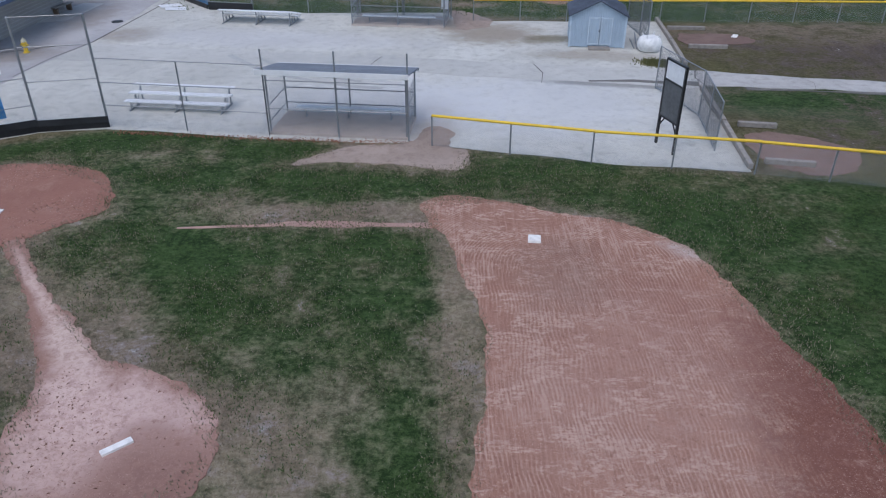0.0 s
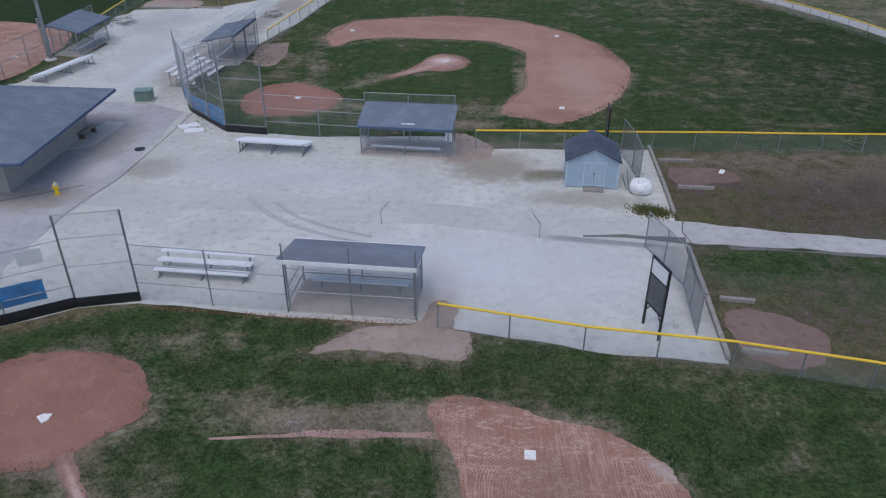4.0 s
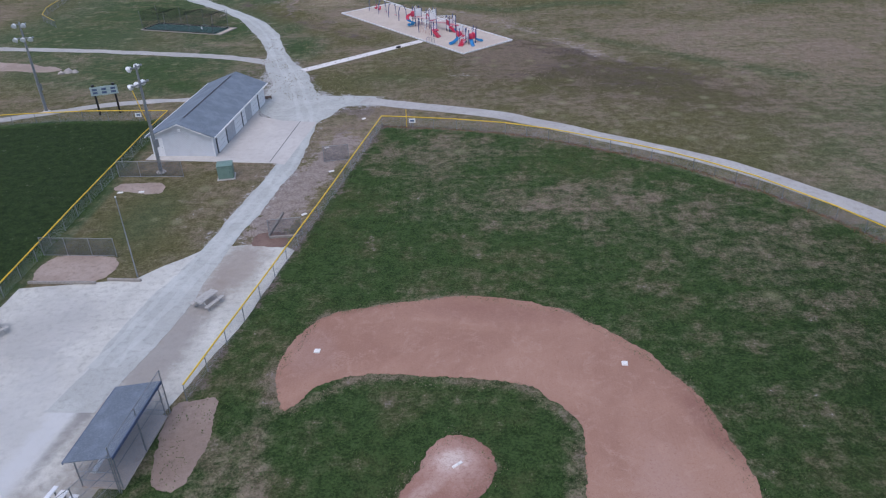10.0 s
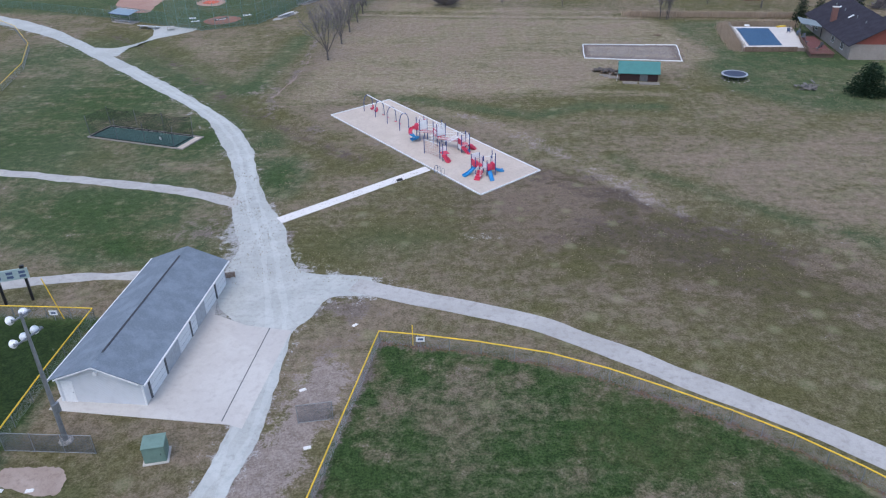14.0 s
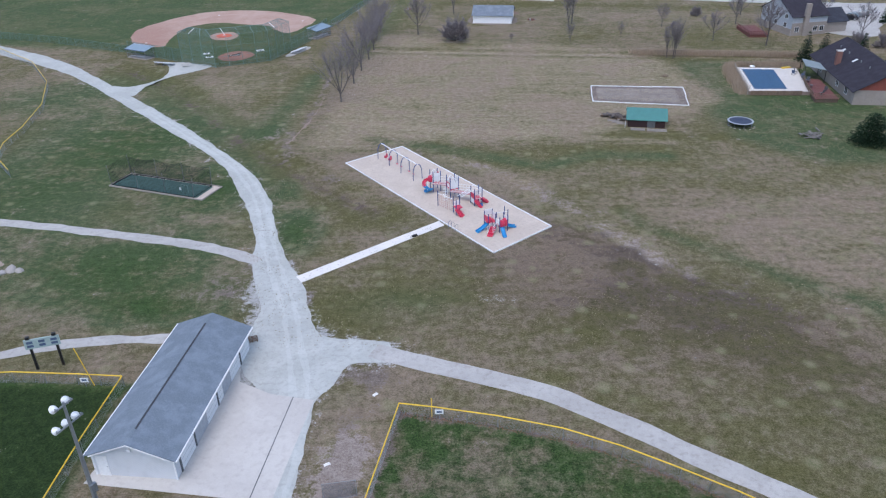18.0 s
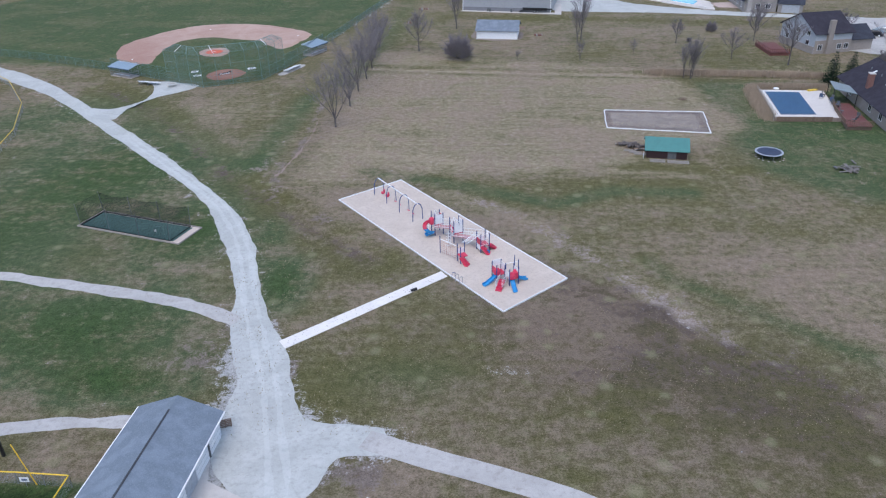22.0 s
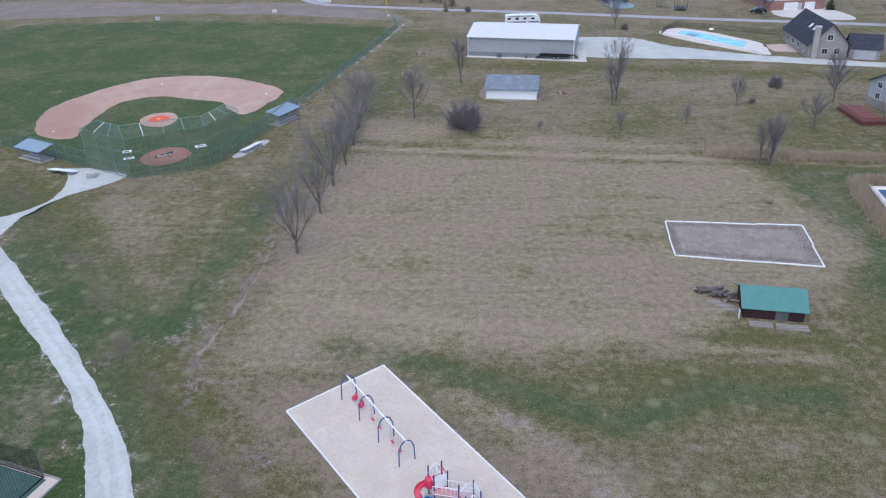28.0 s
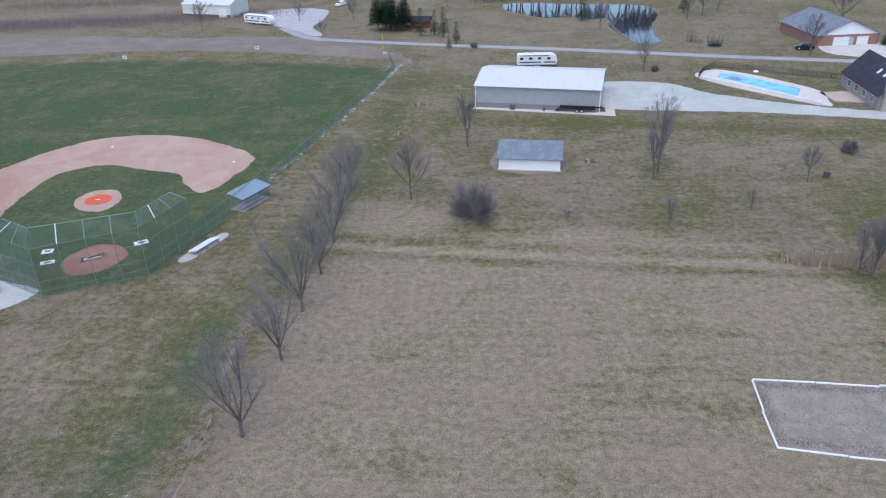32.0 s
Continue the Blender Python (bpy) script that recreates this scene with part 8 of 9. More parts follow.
for k in range(3):
    t = thing("board_stack", P(21.2 + 0.6 * k, 168.6 - 0.75 * k), -10, "stack of grey boards in dry grass", "boards", "loose boards")
    for j in range(4):
        part("board", B(box, (0, 0.14 * (j - 1.5), 0.08), (2.0, 0.12, 0.12), random.uniform(-2, 2)), GREYTIMBER, t)
for k in range(9):
    t = thing("log", P(20.6 + 0.3 * k + random.uniform(-0.4, 0.4), 170.9 - 0.22 * k + random.uniform(-0.6, 0.6)), random.uniform(-25, 40), "thick dark weathered log on a heap", "log", "log heap")
    part("stem", B(tube, (-0.8, 0, 0.3 + 0.2 * (k % 3)), (0.9, 0.1, 0.28 + 0.2 * (k % 2)), random.uniform(0.18, 0.28), random.uniform(0.16, 0.25), 9), BARK, t)
SC = [(19.45, 178.65), (35.1, 175.6), (36.75, 185.95), (20.55, 187.5)]
area("sand_court", ragged(dense([P(*p) for p in SC], 0.6), 0.15), 0.03, SAND, "weedy brown sand court", category="sand court")
for k in range(4):
    a, b = P(*SC[k]), P(*SC[(k + 1) % 4])
    t = thing("court_border", a, math.degrees(math.atan2((b - a).y, (b - a).x)), "white plastic border pipes round a sand court", "border", "court borders")
    n = 3 if k in (0, 2) else 2
    l = (b - a).length / n
    for i in range(n):
        part("pipe", B(tube, (i * l + 0.05, random.uniform(-0.12, 0.12), 0.08), ((i + 1) * l - 0.05, random.uniform(-0.12, 0.12), 0.08), 0.1, None, 8), WHITE, t)
for k, a, b, w, n in ((0, (19.9, 179.5), (35.2, 176.6), 0.4, 90), (1, (20.8, 186.8), (36.0, 185.2), 0.4, 90), (2, (20.0, 179.5), (20.8, 186.8), 0.4, 90), (3, (34.8, 176.8), (35.9, 185), 0.6, 90), (4, (20.5, 183), (35.5, 181), 2.2, 70)):
    clumps("sand_weeds", [a, b], w, 0.2, n, BRUSH, "dead dark weeds in a sand court", "weeds", 30 + k)
clumps("sand_weeds", [(20, 181), (36, 178.5)], 0.8, 0.18, 40, REED, "thin dry weeds in sand", "weeds", 9)
clumps("sand_weeds", [(20.5, 185), (36.2, 183)], 1.0, 0.18, 40, REED, "thin dry weeds in sand", "weeds", 10)


RIMGREY = paint("grey_vinyl_rim", (0.36, 0.38, 0.42), 0.5)


def trampoline(place, r, label, net=False):
    t = thing("trampoline", P(*place), 0, label, "trampoline", "trampolines")
    mat_ = part("mat", B(lathe, [(r * 0.86, 0.86), (r * 0.86, 0.885), (0.1, 0.86)], 32), BLACKPAD if net else paint("dark_blue_mat", (0.03, 0.04, 0.075), 0.6), t)
    bm = bmesh.new()
    ring = []
    for rr, z in ((r * 0.85, 0.9), (r, 0.9), (r, 0.84), (r * 0.85, 0.84)):
        ring.append([bm.verts.new((rr * math.cos(2 * math.pi * i / 40), rr * math.sin(2 * math.pi * i / 40), z)) for i in range(40)])
    for q in range(4):
        for i in range(40):
            j = (i + 1) % 40
            bm.faces.new((ring[q][i], ring[q][j], ring[(q + 1) % 4][j], ring[(q + 1) % 4][i]))
    bmesh.ops.recalc_face_normals(bm, faces=bm.faces)
    part("rim_pad", bm, BLACKPAD if net else RIMGREY, t, "padded rim")
    for i in range(8):
        a = 2 * math.pi * i / 8
        part("leg", B(tube, (r * 0.96 * math.cos(a), r * 0.96 * math.sin(a), 0), (r * 0.96 * math.cos(a), r * 0.96 * math.sin(a), 0.86), 0.03), STEEL, t)
        if net:
            part("net_pole", B(tube, (r * math.cos(a), r * math.sin(a), 0.8), (r * math.cos(a), r * math.sin(a), 2.7), 0.04), BLACK, t)
    return t


trampoline((40.4, 165.8), 2.15, "round trampoline with a pale rim on a lawn")
for k in range(9):
    rock((40.6 + 1.9 * math.cos(2.6 + 0.42 * k), 165.6 + 1.9 * math.sin(2.6 + 0.42 * k) * (1 if k < 5 else 1)), (0.16, 0.13, 0.12), "small pale stone by a trampoline", "stone", None, "loose stones")
for k in range(26):
    t = thing("stone_slab", P(49.7 + random.gauss(0, 0.9), 160.9 + random.gauss(0, 0.9), random.uniform(0, 0.4)), random.uniform(0, 180), "flat grey stone on a heap", "rock", "stone heap")
    bm = B(box, (0, 0, 0.1), (random.uniform(0.8, 1.6), random.uniform(0.25, 0.5), 0.12), 0, 0.85, (random.uniform(-25, 25), random.uniform(-25, 25), 0))
    part("stone", bm, DARKSTONE, t)
t = thing("brush_heap", P(35.4, 193.1), 10, "low heap of dark branches in the grass", "branches")
for k in range(14):
    a = random.uniform(0, 6.28)
    part("branch", B(tube, (random.gauss(0, 0.4), random.gauss(0, 0.3), 0.1), (1.3 * math.cos(a), 0.8 * math.sin(a), random.uniform(0.1, 0.4)), 0.06, 0.03, 5), BROWNTIMBER, t)

# ---- the fenced pool with a blue cover ----
COVER = paint("blue_pool_cover", (0.030, 0.085, 0.165), 0.6, 0.0, 0.2, 1.0)
BLOCK = grit("retaining_block", (0.30, 0.24, 0.21), (0.23, 0.175, 0.155), (0.16, 0.12, 0.11), 2, 10, 0.5)
DECKPALE = grit("pale_pool_deck", (0.60, 0.565, 0.52), (0.54, 0.50, 0.46), (0.45, 0.41, 0.38), 1.0, 70, 0.1)
oc = P(47.2, 181.0)
pl = thing("swimming_pool", oc, 0, "raised pool with a taut blue cover and pale deck", "pool")
PO = [L3(46.9, 181.4), L3(57.5, 180.6), L3(60.6, 195.6), L3(49.5, 196.8)]
part("wall", B(prism, PO, -0.05, 0.65), BLOCK, pl, "rough brown retaining wall")
part("deck", B(prism, [L3(47.1, 181.6), L3(57.3, 180.8), L3(60.4, 195.4), L3(49.7, 196.5)], 0.65, 0.71), DECKPALE, pl)
bm = B(prism, [L3(48.3, 182.6), L3(53.9, 182.4), L3(55.9, 194.6), L3(50.2, 195.2)], 0.71, 0.75)
part("cover", bm, COVER, pl)
part("coping", B(tube, L3(47.9, 182.3, 0.77), L3(49.9, 195.5, 0.77), 0.09, None, 6), WHITE, pl)
part("coping", B(tube, L3(49.9, 195.5, 0.77), L3(56.3, 194.9, 0.77), 0.09, None, 6), WHITE, pl)
for k in range(22):
    p = L3(46.85 + 2.6 * k / 21, 181.4 + 15.4 * k / 21)
    part("fence_post", B(box, p + Vector((-0.08, 0, 0.75)), (0.07, 0.1, 1.5), -9), PALETIMBER, pl)
    part("fence_slat", B(box, p + Vector((-0.06, 0.38, 0.62)), (0.04, 0.66, 1.0), -9), GREYTIMBER, pl)
for k in range(16):
    p = L3(47.3 + 8.2 * k / 15, 180.95 - 0.4 * k / 15)
    part("fence_slat", B(box, p + Vector((0, -0.06, 0.5)), (0.55, 0.05, 0.9), -3), BROWNTIMBER, pl)
for k, (x, y, c) in enumerate(((52.6, 198.2, WHITE), (58.6, 197.2, YELLOWPAINT))):
    t = thing("pool_float", P(x, y - 1.6, 0.72), 20, "inflated pool float on the deck", "pool float", "pool floats")
    part("ring", B(lathe, [(0.25, 0), (0.5, 0.05), (0.55, 0.15), (0.5, 0.25), (0.25, 0.3)], 16) if k == 0 else B(box, (0, 0, 0.1), (2.0, 0.6, 0.2)), c, t)
for k in range(6):
    t = thing("deck_chair", P(58.3 + random.uniform(-0.8, 1.6), 186.5 + 1.1 * k, 0.71), random.uniform(0, 360), "grey patio chair on a pool deck", "chair", "patio chairs")
    part("seat", B(box, (0, 0, 0.42), (0.6, 0.6, 0.06)), GREYBOARD if k % 2 else BLUETRIM, t)
    part("backrest", B(box, (0, 0.3, 0.75), (0.6, 0.06, 0.65), 0, 1, (-12, 0, 0)), GREYBOARD if k % 2 else BLUETRIM, t)
    for x in (-0.26, 0.26):
        for y in (-0.26, 0.26):
            part("leg", B(tube, (x, y, 0), (x, y, 0.42), 0.025, None, 5), BLACK, t)

# ---- the brick house by the pool ----
BRICKDARK = grit("dark_red_brick", (0.24, 0.13, 0.11), (0.19, 0.10, 0.085), (0.13, 0.07, 0.062), 2.5, 14, 0.3)
BRICKPALE = grit("pale_tan_brick", (0.34, 0.30, 0.27), (0.28, 0.245, 0.22), (0.21, 0.18, 0.165), 2.5, 14, 0.3)
REDWALL = ribbed("red_gable_boards", (0.22, 0.055, 0.04), 3.0, "Z", 0.6)
GLASS = Nodes("window_glass", 0.08)
GLASS.colour((0.02, 0.025, 0.032))
GLASS.b.inputs["Specular IOR Level"].default_value = 0.8
GLASS = GLASS.mat


def window(parent, c, w, h, turn, frame_mat=None):
    """A window with frame and pane, set proud of a wall facing local -y turned by turn."""
    m = Matrix.Translation(c) @ Matrix.Rotation(radians(turn), 4, "Z")
    fm = bmesh.new()
    for cc, ss in (((0, -0.03, h / 2), (w + 0.12, 0.06, 0.07)), ((0, -0.03, -h / 2), (w + 0.12, 0.08, 0.07)), ((-w / 2, -0.03, 0), (0.07, 0.06, h)), ((w / 2, -0.03, 0), (0.07, 0.06, h)), ((0, -0.03, 0), (0.04, 0.05, h))):
        box(fm, cc, ss)
    fm.transform(m)
    wd = part("window", fm, frame_mat or WHITE, parent)
    pm = B(box, (0, -0.012, 0), (w - 0.06, 0.02, h - 0.06))
    pm.transform(m)
    part("pane", pm, GLASS, wd)


hs = gable_house("brick_house", (73.3, 174.0), 84, 25.5, 12.6, 2.75, 3.6, BRICKPALE, SHINGLE_PLUM, "brick house with a large plum-brown shingled roof", 0.55, "house", "houses")
vs = B(lambda b: b.faces.new([b.verts.new(p) for p in ((-0.02, 12.6, 2.75), (-0.02, 0, 2.75), (-0.02, 6.3, 6.35))]))
bmesh.ops.recalc_face_normals(vs, faces=vs.faces)
part("gable_wall", vs, REDWALL, hs, "red boarded gable")
part("chimney", B(box, (15.0, 11.2, 3.0), (1.0, 0.9, 6.2)), BRICKDARK, hs, "dark brick chimney")
part("chimney_cap", B(box, (15.0, 11.2, 6.15), (1.15, 1.05, 0.15)), CONCRETE, hs)
for x in (4, 9, 19, 22):
    window(hs, Vector((x, 12.62, 1.5)), 1.3, 1.2, 180)
for x, y in ((12, 8.0), (20, 7.6)):
    part("skylight", B(box, (x, y + 1.2, 5.05), (0.5, 1.0, 0.1), 0, 1, (-30, 0, 0)), WHITE, hs, "pale skylight")
for x in (6, 10.5, 17, 22):
    part("roof_vent", B(tube, (x, 8.6, 4.8), (x, 8.6, 5.5), 0.09, None, 8), STEEL, hs)
wing = gable_house("house_wing", (83, 172), 90, 22, 9, 2.75, 2.4, BRICKPALE, SHINGLE_PLUM, "lower wing of a brick house with plum-brown shingles", 0.5, "house", "houses")
oc = P(57.0, 176.5)
dk = thing("wooden_deck", oc, 0, "raised red-brown wooden deck with railing by a house", "deck")
DECKRED = paint("red_deck_stain", (0.17, 0.06, 0.05), 0.7, 0.0, 0.3, 3, 0.3)
for k in range(26):
    f = k / 25
    a, b = L3(56.3 + 2.6 * f, 176.6 + 11.4 * f, 0.75), L3(60.2 + 1.4 * f, 176.4 + 11.2 * f, 0.75)
    d = b - a
    part("board", B(box, (a + b) / 2, (d.length, 0.42, 0.05), math.degrees(math.atan2(d.y, d.x))), DECKRED, dk)
part("skirt", B(prism, [L3(56.4, 176.7), L3(60.1, 176.5), L3(61.4, 187.5), L3(58.8, 187.8)], -0.02, 0.68), BROWNTIMBER, dk)
rp = [L3(60.2, 176.4), L3(57.8, 176.2), L3(56.3, 177.4), L3(56.8, 180.5), L3(57.6, 184), L3(58.8, 187.8)]
for a, b in zip(rp, rp[1:]):
    n = max(2, int((b - a).length / 0.35))
    for z in (0.85, 1.6):
        part("handrail", B(tube, a + Vector((0, 0, z)), b + Vector((0, 0, z)), 0.045, None, 4), BROWNTIMBER, dk)
    for i in range(n):
        p = a.lerp(b, i / n)
        part("baluster", B(box, p + Vector((0, 0, 1.2)), (0.07, 0.05, 0.8)), BROWNTIMBER, dk)
gz = thing("pergola", P(59.5, 189), 0, "flat grey-green canopy on dark posts over a deck", "pergola")
gp = [P(59.9, 190.3) - P(59.5, 189), P(62.3, 187.2) - P(59.5, 189), P(63.2, 192.2) - P(59.5, 189), P(61.2, 195.4) - P(59.5, 189)]
part("canopy", B(slab, [p + Vector((0, 0, 2.75)) for p in gp], 0.12), paint("grey_green_canopy", (0.20, 0.24, 0.25), 0.6), gz)
for p in gp:
    part("post", B(tube, p, p + Vector((0, 0, 2.7)), 0.07), BLACK, gz)
for k, (x, y) in enumerate(((59, 186), (58.2, 183), (59.8, 180.6), (58.2, 178.6))):
    t = thing("patio_chair", P(x, y, 0.78), 70 * k, "dark patio chair on a deck", "chair", "patio chairs")
    part("seat", B(box, (0, 0, 0.42), (0.6, 0.6, 0.07)), GREYBOARD, t)
    part("backrest", B(box, (0, 0.3, 0.75), (0.6, 0.06, 0.6), 0, 1, (-12, 0, 0)), GREYBOARD, t)
    part("base", B(lathe, [(0.28, 0), (0.06, 0.05), (0.06, 0.4)], 8), BLACK, t)

# ---- the grey house with a deck, farther on ----
GREYSIDE = ribbed("pale_grey_siding", (0.38, 0.41, 0.45), 3.0, "Z", 0.6)
gh = gable_house("grey_house", (70.1, 223.5), 13, 9.5, 13.0, 4.7, 3.4, GREYSIDE, SHINGLE_PLUM, "two-storey pale grey house with a plum-brown roof", 0.5, "house", "houses")
part("chimney", B(box, (3.4, -0.42, 3.8), (1.15, 0.8, 7.6)), BRICKPALE, gh, "tall brick chimney")
part("brick_base", B(box, (4.75, -0.06, 1.5), (9.4, 0.12, 3.0)), BRICKPALE, gh, "pale brick lower wall")
part("brick_base", B(box, (-0.06, 6.5, 0.8), (0.12, 12.9, 1.6)), BRICKPALE, gh, "pale brick lower wall")
for y in (2.6, 6.5, 10.4):
    for z in (2.2, 4.3):
        window(gh, Vector((-0.02 if z > 2 else -0.13, y, z)), 1.2, 1.1, -90)
for x in (1.4, 6.4, 8.2):
    window(gh, Vector((x, -0.13, 1.5)), 1.1, 1.2, 0)
gw = gable_house("house_wing", (78.8, 226.4), 13, 6, 7.5, 2.7, 2.4, BRICKPALE, SHINGLE_DARK, "low brick garage wing with a dark roof", 0.4, "house", "houses")
oc = P(61, 223)
d2 = thing("wooden_deck", oc, 0, "red-stained wooden deck behind a grey house", "deck")
for k in range(14):
    part("board", B(box, L3(63.0, 222.9 + 0.66 * k, 0.7), (4.6, 0.7, 0.05)), DECKRED, d2)
part("skirt", B(prism, [L3(60.9, 222.7), L3(65.1, 222.7), L3(65.1, 231.6), L3(60.9, 231.6)], -0.02, 0.64), DECKRED, d2)
for a, b in (((60.8, 222.6), (60.8, 231.6)), ((60.8, 222.6), (65.2, 222.6))):
    for z in (0.9, 1.5):
        part("handrail", B(tube, L3(*a, z), L3(*b, z), 0.05, None, 4), DECKRED, d2)
    for i in range(10):
        p = L3(*a).lerp(L3(*b), i / 10)
        part("baluster", B(box, p + Vector((0, 0, 1.15)), (0.1, 0.1, 0.75)), DECKRED, d2)
area("house_drive", plan([(77.5, 229), (78.6, 246), (90, 259), (140, 250), (140, 238), (100, 236), (88, 222)], 0.3, 1.5), 0.03, TRACK, "pale concrete drive of a house", category="road")

# ---- field C: green netted backstop, dugouts, mats ----
TALL = [(-61.5, 208.2), (-53.1, 203.5), (-42.9, 208.5), (-40.2, 217.0)]
bsx = fence(TALL, 6.8, "tall green chain-link backstop with a forward hood", 3.4, (0.02, 0.14, 0.33, 0.66, 1.0), GREENPIPE, GREENWIRE, category="backstop", r=0.045, mesh_gap=0.16, wire_r=0.0062)
inner = [(-59.6, 210.4), (-55.4, 207.8), (-44.4, 212.0), (-42.4, 217.8)]
o = P(*TALL[0])
for (a, b), (c, d) in zip(zip(TALL, TALL[1:]), zip(inner, inner[1:])):
    a, b, c, d = (P(*a, 6.8) - o, P(*b, 6.8) - o, P(*c, 7.4) - o, P(*d, 7.4) - o)
    part("hood_rail", B(tube, c, d, 0.05, None, 6), GREENPIPE, bsx)
    n = max(2, round((b - a).length / 3.4))
    for i in range(n + 1):
        part("hood_strut", B(tube, a.lerp(b, i / n), c.lerp(d, i / n), 0.06, None, 6), WHITE if i == 1 else GREENPIPE, bsx)
    bm = bmesh.new()
    for i in range(int((b - a).length / 0.2)):
        t0 = i * 0.2 / (b - a).length
        for s in (-0.12, 0.12):
            t1 = min(1, max(0, t0 + s))
            tube(bm, a.lerp(b, t0), c.lerp(d, t1), 0.008, None, 3, False)
    hm = part("hood_mesh", bm, GREENWIRE, bsx, "green coated hood mesh")
    hm["kind"] = "stuff"
fence([(-40.2, 217.0), (-37.6, 225.4), (-35.3, 236.2)], 3.0, "green chain-link fence before a dugout", 3.0, (0.05, 0.5, 1.0), GREENPIPE, GREENWIRE, mesh_gap=0.13, wire_r=0.006)
fence([(-35.3, 236.2), (-30, 263), (-21.8, 306.7), (-24, 318)], 1.8, "long green chain-link fence along a foul line", 3.2, (1.0,), GREENPIPE, GREENWIRE, mesh_gap=0.16, wire_r=0.006)
fence([(-61.5, 208.2), (-68.2, 212.0), (-76, 216.4)], 3.0, "green chain-link fence before a dugout", 3.0, (0.05, 0.5, 1.0), GREENPIPE, GREENWIRE, mesh_gap=0.13, wire_r=0.006)
fence([(-76, 216.4), (-96, 226), (-130, 238)], 1.8, "long green chain-link fence along a foul line", 3.2, (1.0,), GREENPIPE, GREENWIRE, mesh_gap=0.16, wire_r=0.006)
dg = dugout(6.3, 2.6, WHITE, DUGROOF, "small dugout with a flat blue-grey metal roof", BLUETRIM)
dg.matrix_basis = pose(*P(-38.4, 227.4), 0, 0, 64) @ pose(6.3, 0, 0, 0, 0, 180)
copy_thing(dg, pose(*P(-68.8, 212.3), 0, 0, 152.5))
bc3 = copy_thing(bl4, pose(*P(-40.0, 213.4), 0, 0, 66) @ pose(5.2, 0, 0, 0, 0, 180))
copy_thing(bl4, pose(*P(-62.3, 206.2), 0, 0, 165))
tagged(bc3, "four-row aluminium bleachers on a stone bed by a backstop")
area("bleacher_bed", plan([(-40.6, 212.8), (-37.6, 219.4), (-36.4, 218.8), (-39.2, 212.2)], 0.2), 0.02, TRACK, "pale stone bed under bleachers", category="gravel")
copy_thing(pt, pose(*P(-59.6, 204.6, 0.034), 0, 0, 20))
t = thing("red_mat", P(-59.2, 231.6), 0, "round red rubber mat on a pitching mound", "mat")
part("mat", B(lathe, [(2.1, 0.015), (2.1, 0.06), (1.9, 0.07)], 28), REDMAT, t)
part("plate", B(box, (0, -0.1, 0.09), (0.7, 0.2, 0.04)), WHITEVINYL, t)
for k, (x, y, w, dpt) in enumerate(((-58.4, 215.0, 1.5, 1.3), (-56.9, 212.0, 1.8, 1.0), (-47.2, 217.2, 1.9, 1.3))):
    t = thing("white_board", P(x, y, 0.02), 15 + 8 * k, "white marked board lying by home plate", "board", "field boards")
    part("sheet", B(box, (0, 0, 0.03), (w, dpt, 0.05)), WHITE, t)
    part("marking", B(box, (0, 0, 0.058), (w * 0.5, dpt * 0.4, 0.008)), GREYBOARD, t)
t = thing("hitting_net", P(-51.6, 212.9), 25, "folded dark steel hitting net on red clay", "net")
for a, b in (((-1.5, -0.4, 0.1), (1.5, 0.4, 0.5)), ((-1.4, 0.5, 0.1), (1.4, -0.4, 0.5)), ((-1.5, -0.4, 0.1), (-1.4, 0.5, 0.1)), ((1.5, 0.4, 0.5), (1.4, -0.4, 0.5))):
    part("bar", B(tube, a, b, 0.07, None, 6), BLACK, t)
part("sheet", B(box, (0, 0, 0.18), (2.2, 0.5, 0.08), 5), ALUMINIUM, t)

# ---- white garage, fire pits ----
wg = gable_house("white_garage", (-0.2, 241.3), -7.5, 10.4, 8.6, 2.15, 1.75, WHITE, SHINGLE_PALE, "small white garage with a pale blue-grey roof", 0.35)
part("plinth", B(box, (5.2, -0.08, 0.06), (10.8, 0.4, 0.14)), CONCRETE, wg)
area("garage_bed", plan([(-0.4, 240.9), (9.4, 239.6), (10.2, 248.4), (0.2, 249.6)], 0.3), 0.015, TRODDEN, "bare soil round a garage", category="soil")
for x, y, r in ((14.4, 243.9, 1.2), (-14.1, 277.1, 1.8), (-17, 259.5, 0.7)):
    t = thing("fire_pit", P(x, y), 0, "ring of reddish stones in dry grass", "fire pit", "fire pits")
    for k in range(9):
        a = k * 0.7
        part("stone", B(box, (r * 0.7 * math.cos(a), r * 0.45 * math.sin(a), 0.16), (0.5, 0.32, 0.34), k * 41, 0.85), BRICKDARK if k % 3 else STONE, t)
area("soil_patch", plan([(3, 252.5), (11, 251.2), (11.6, 253.6), (3.4, 254.8)], 0.4), 0.015, MUD, "strip of bare soil in dry grass", category="soil")

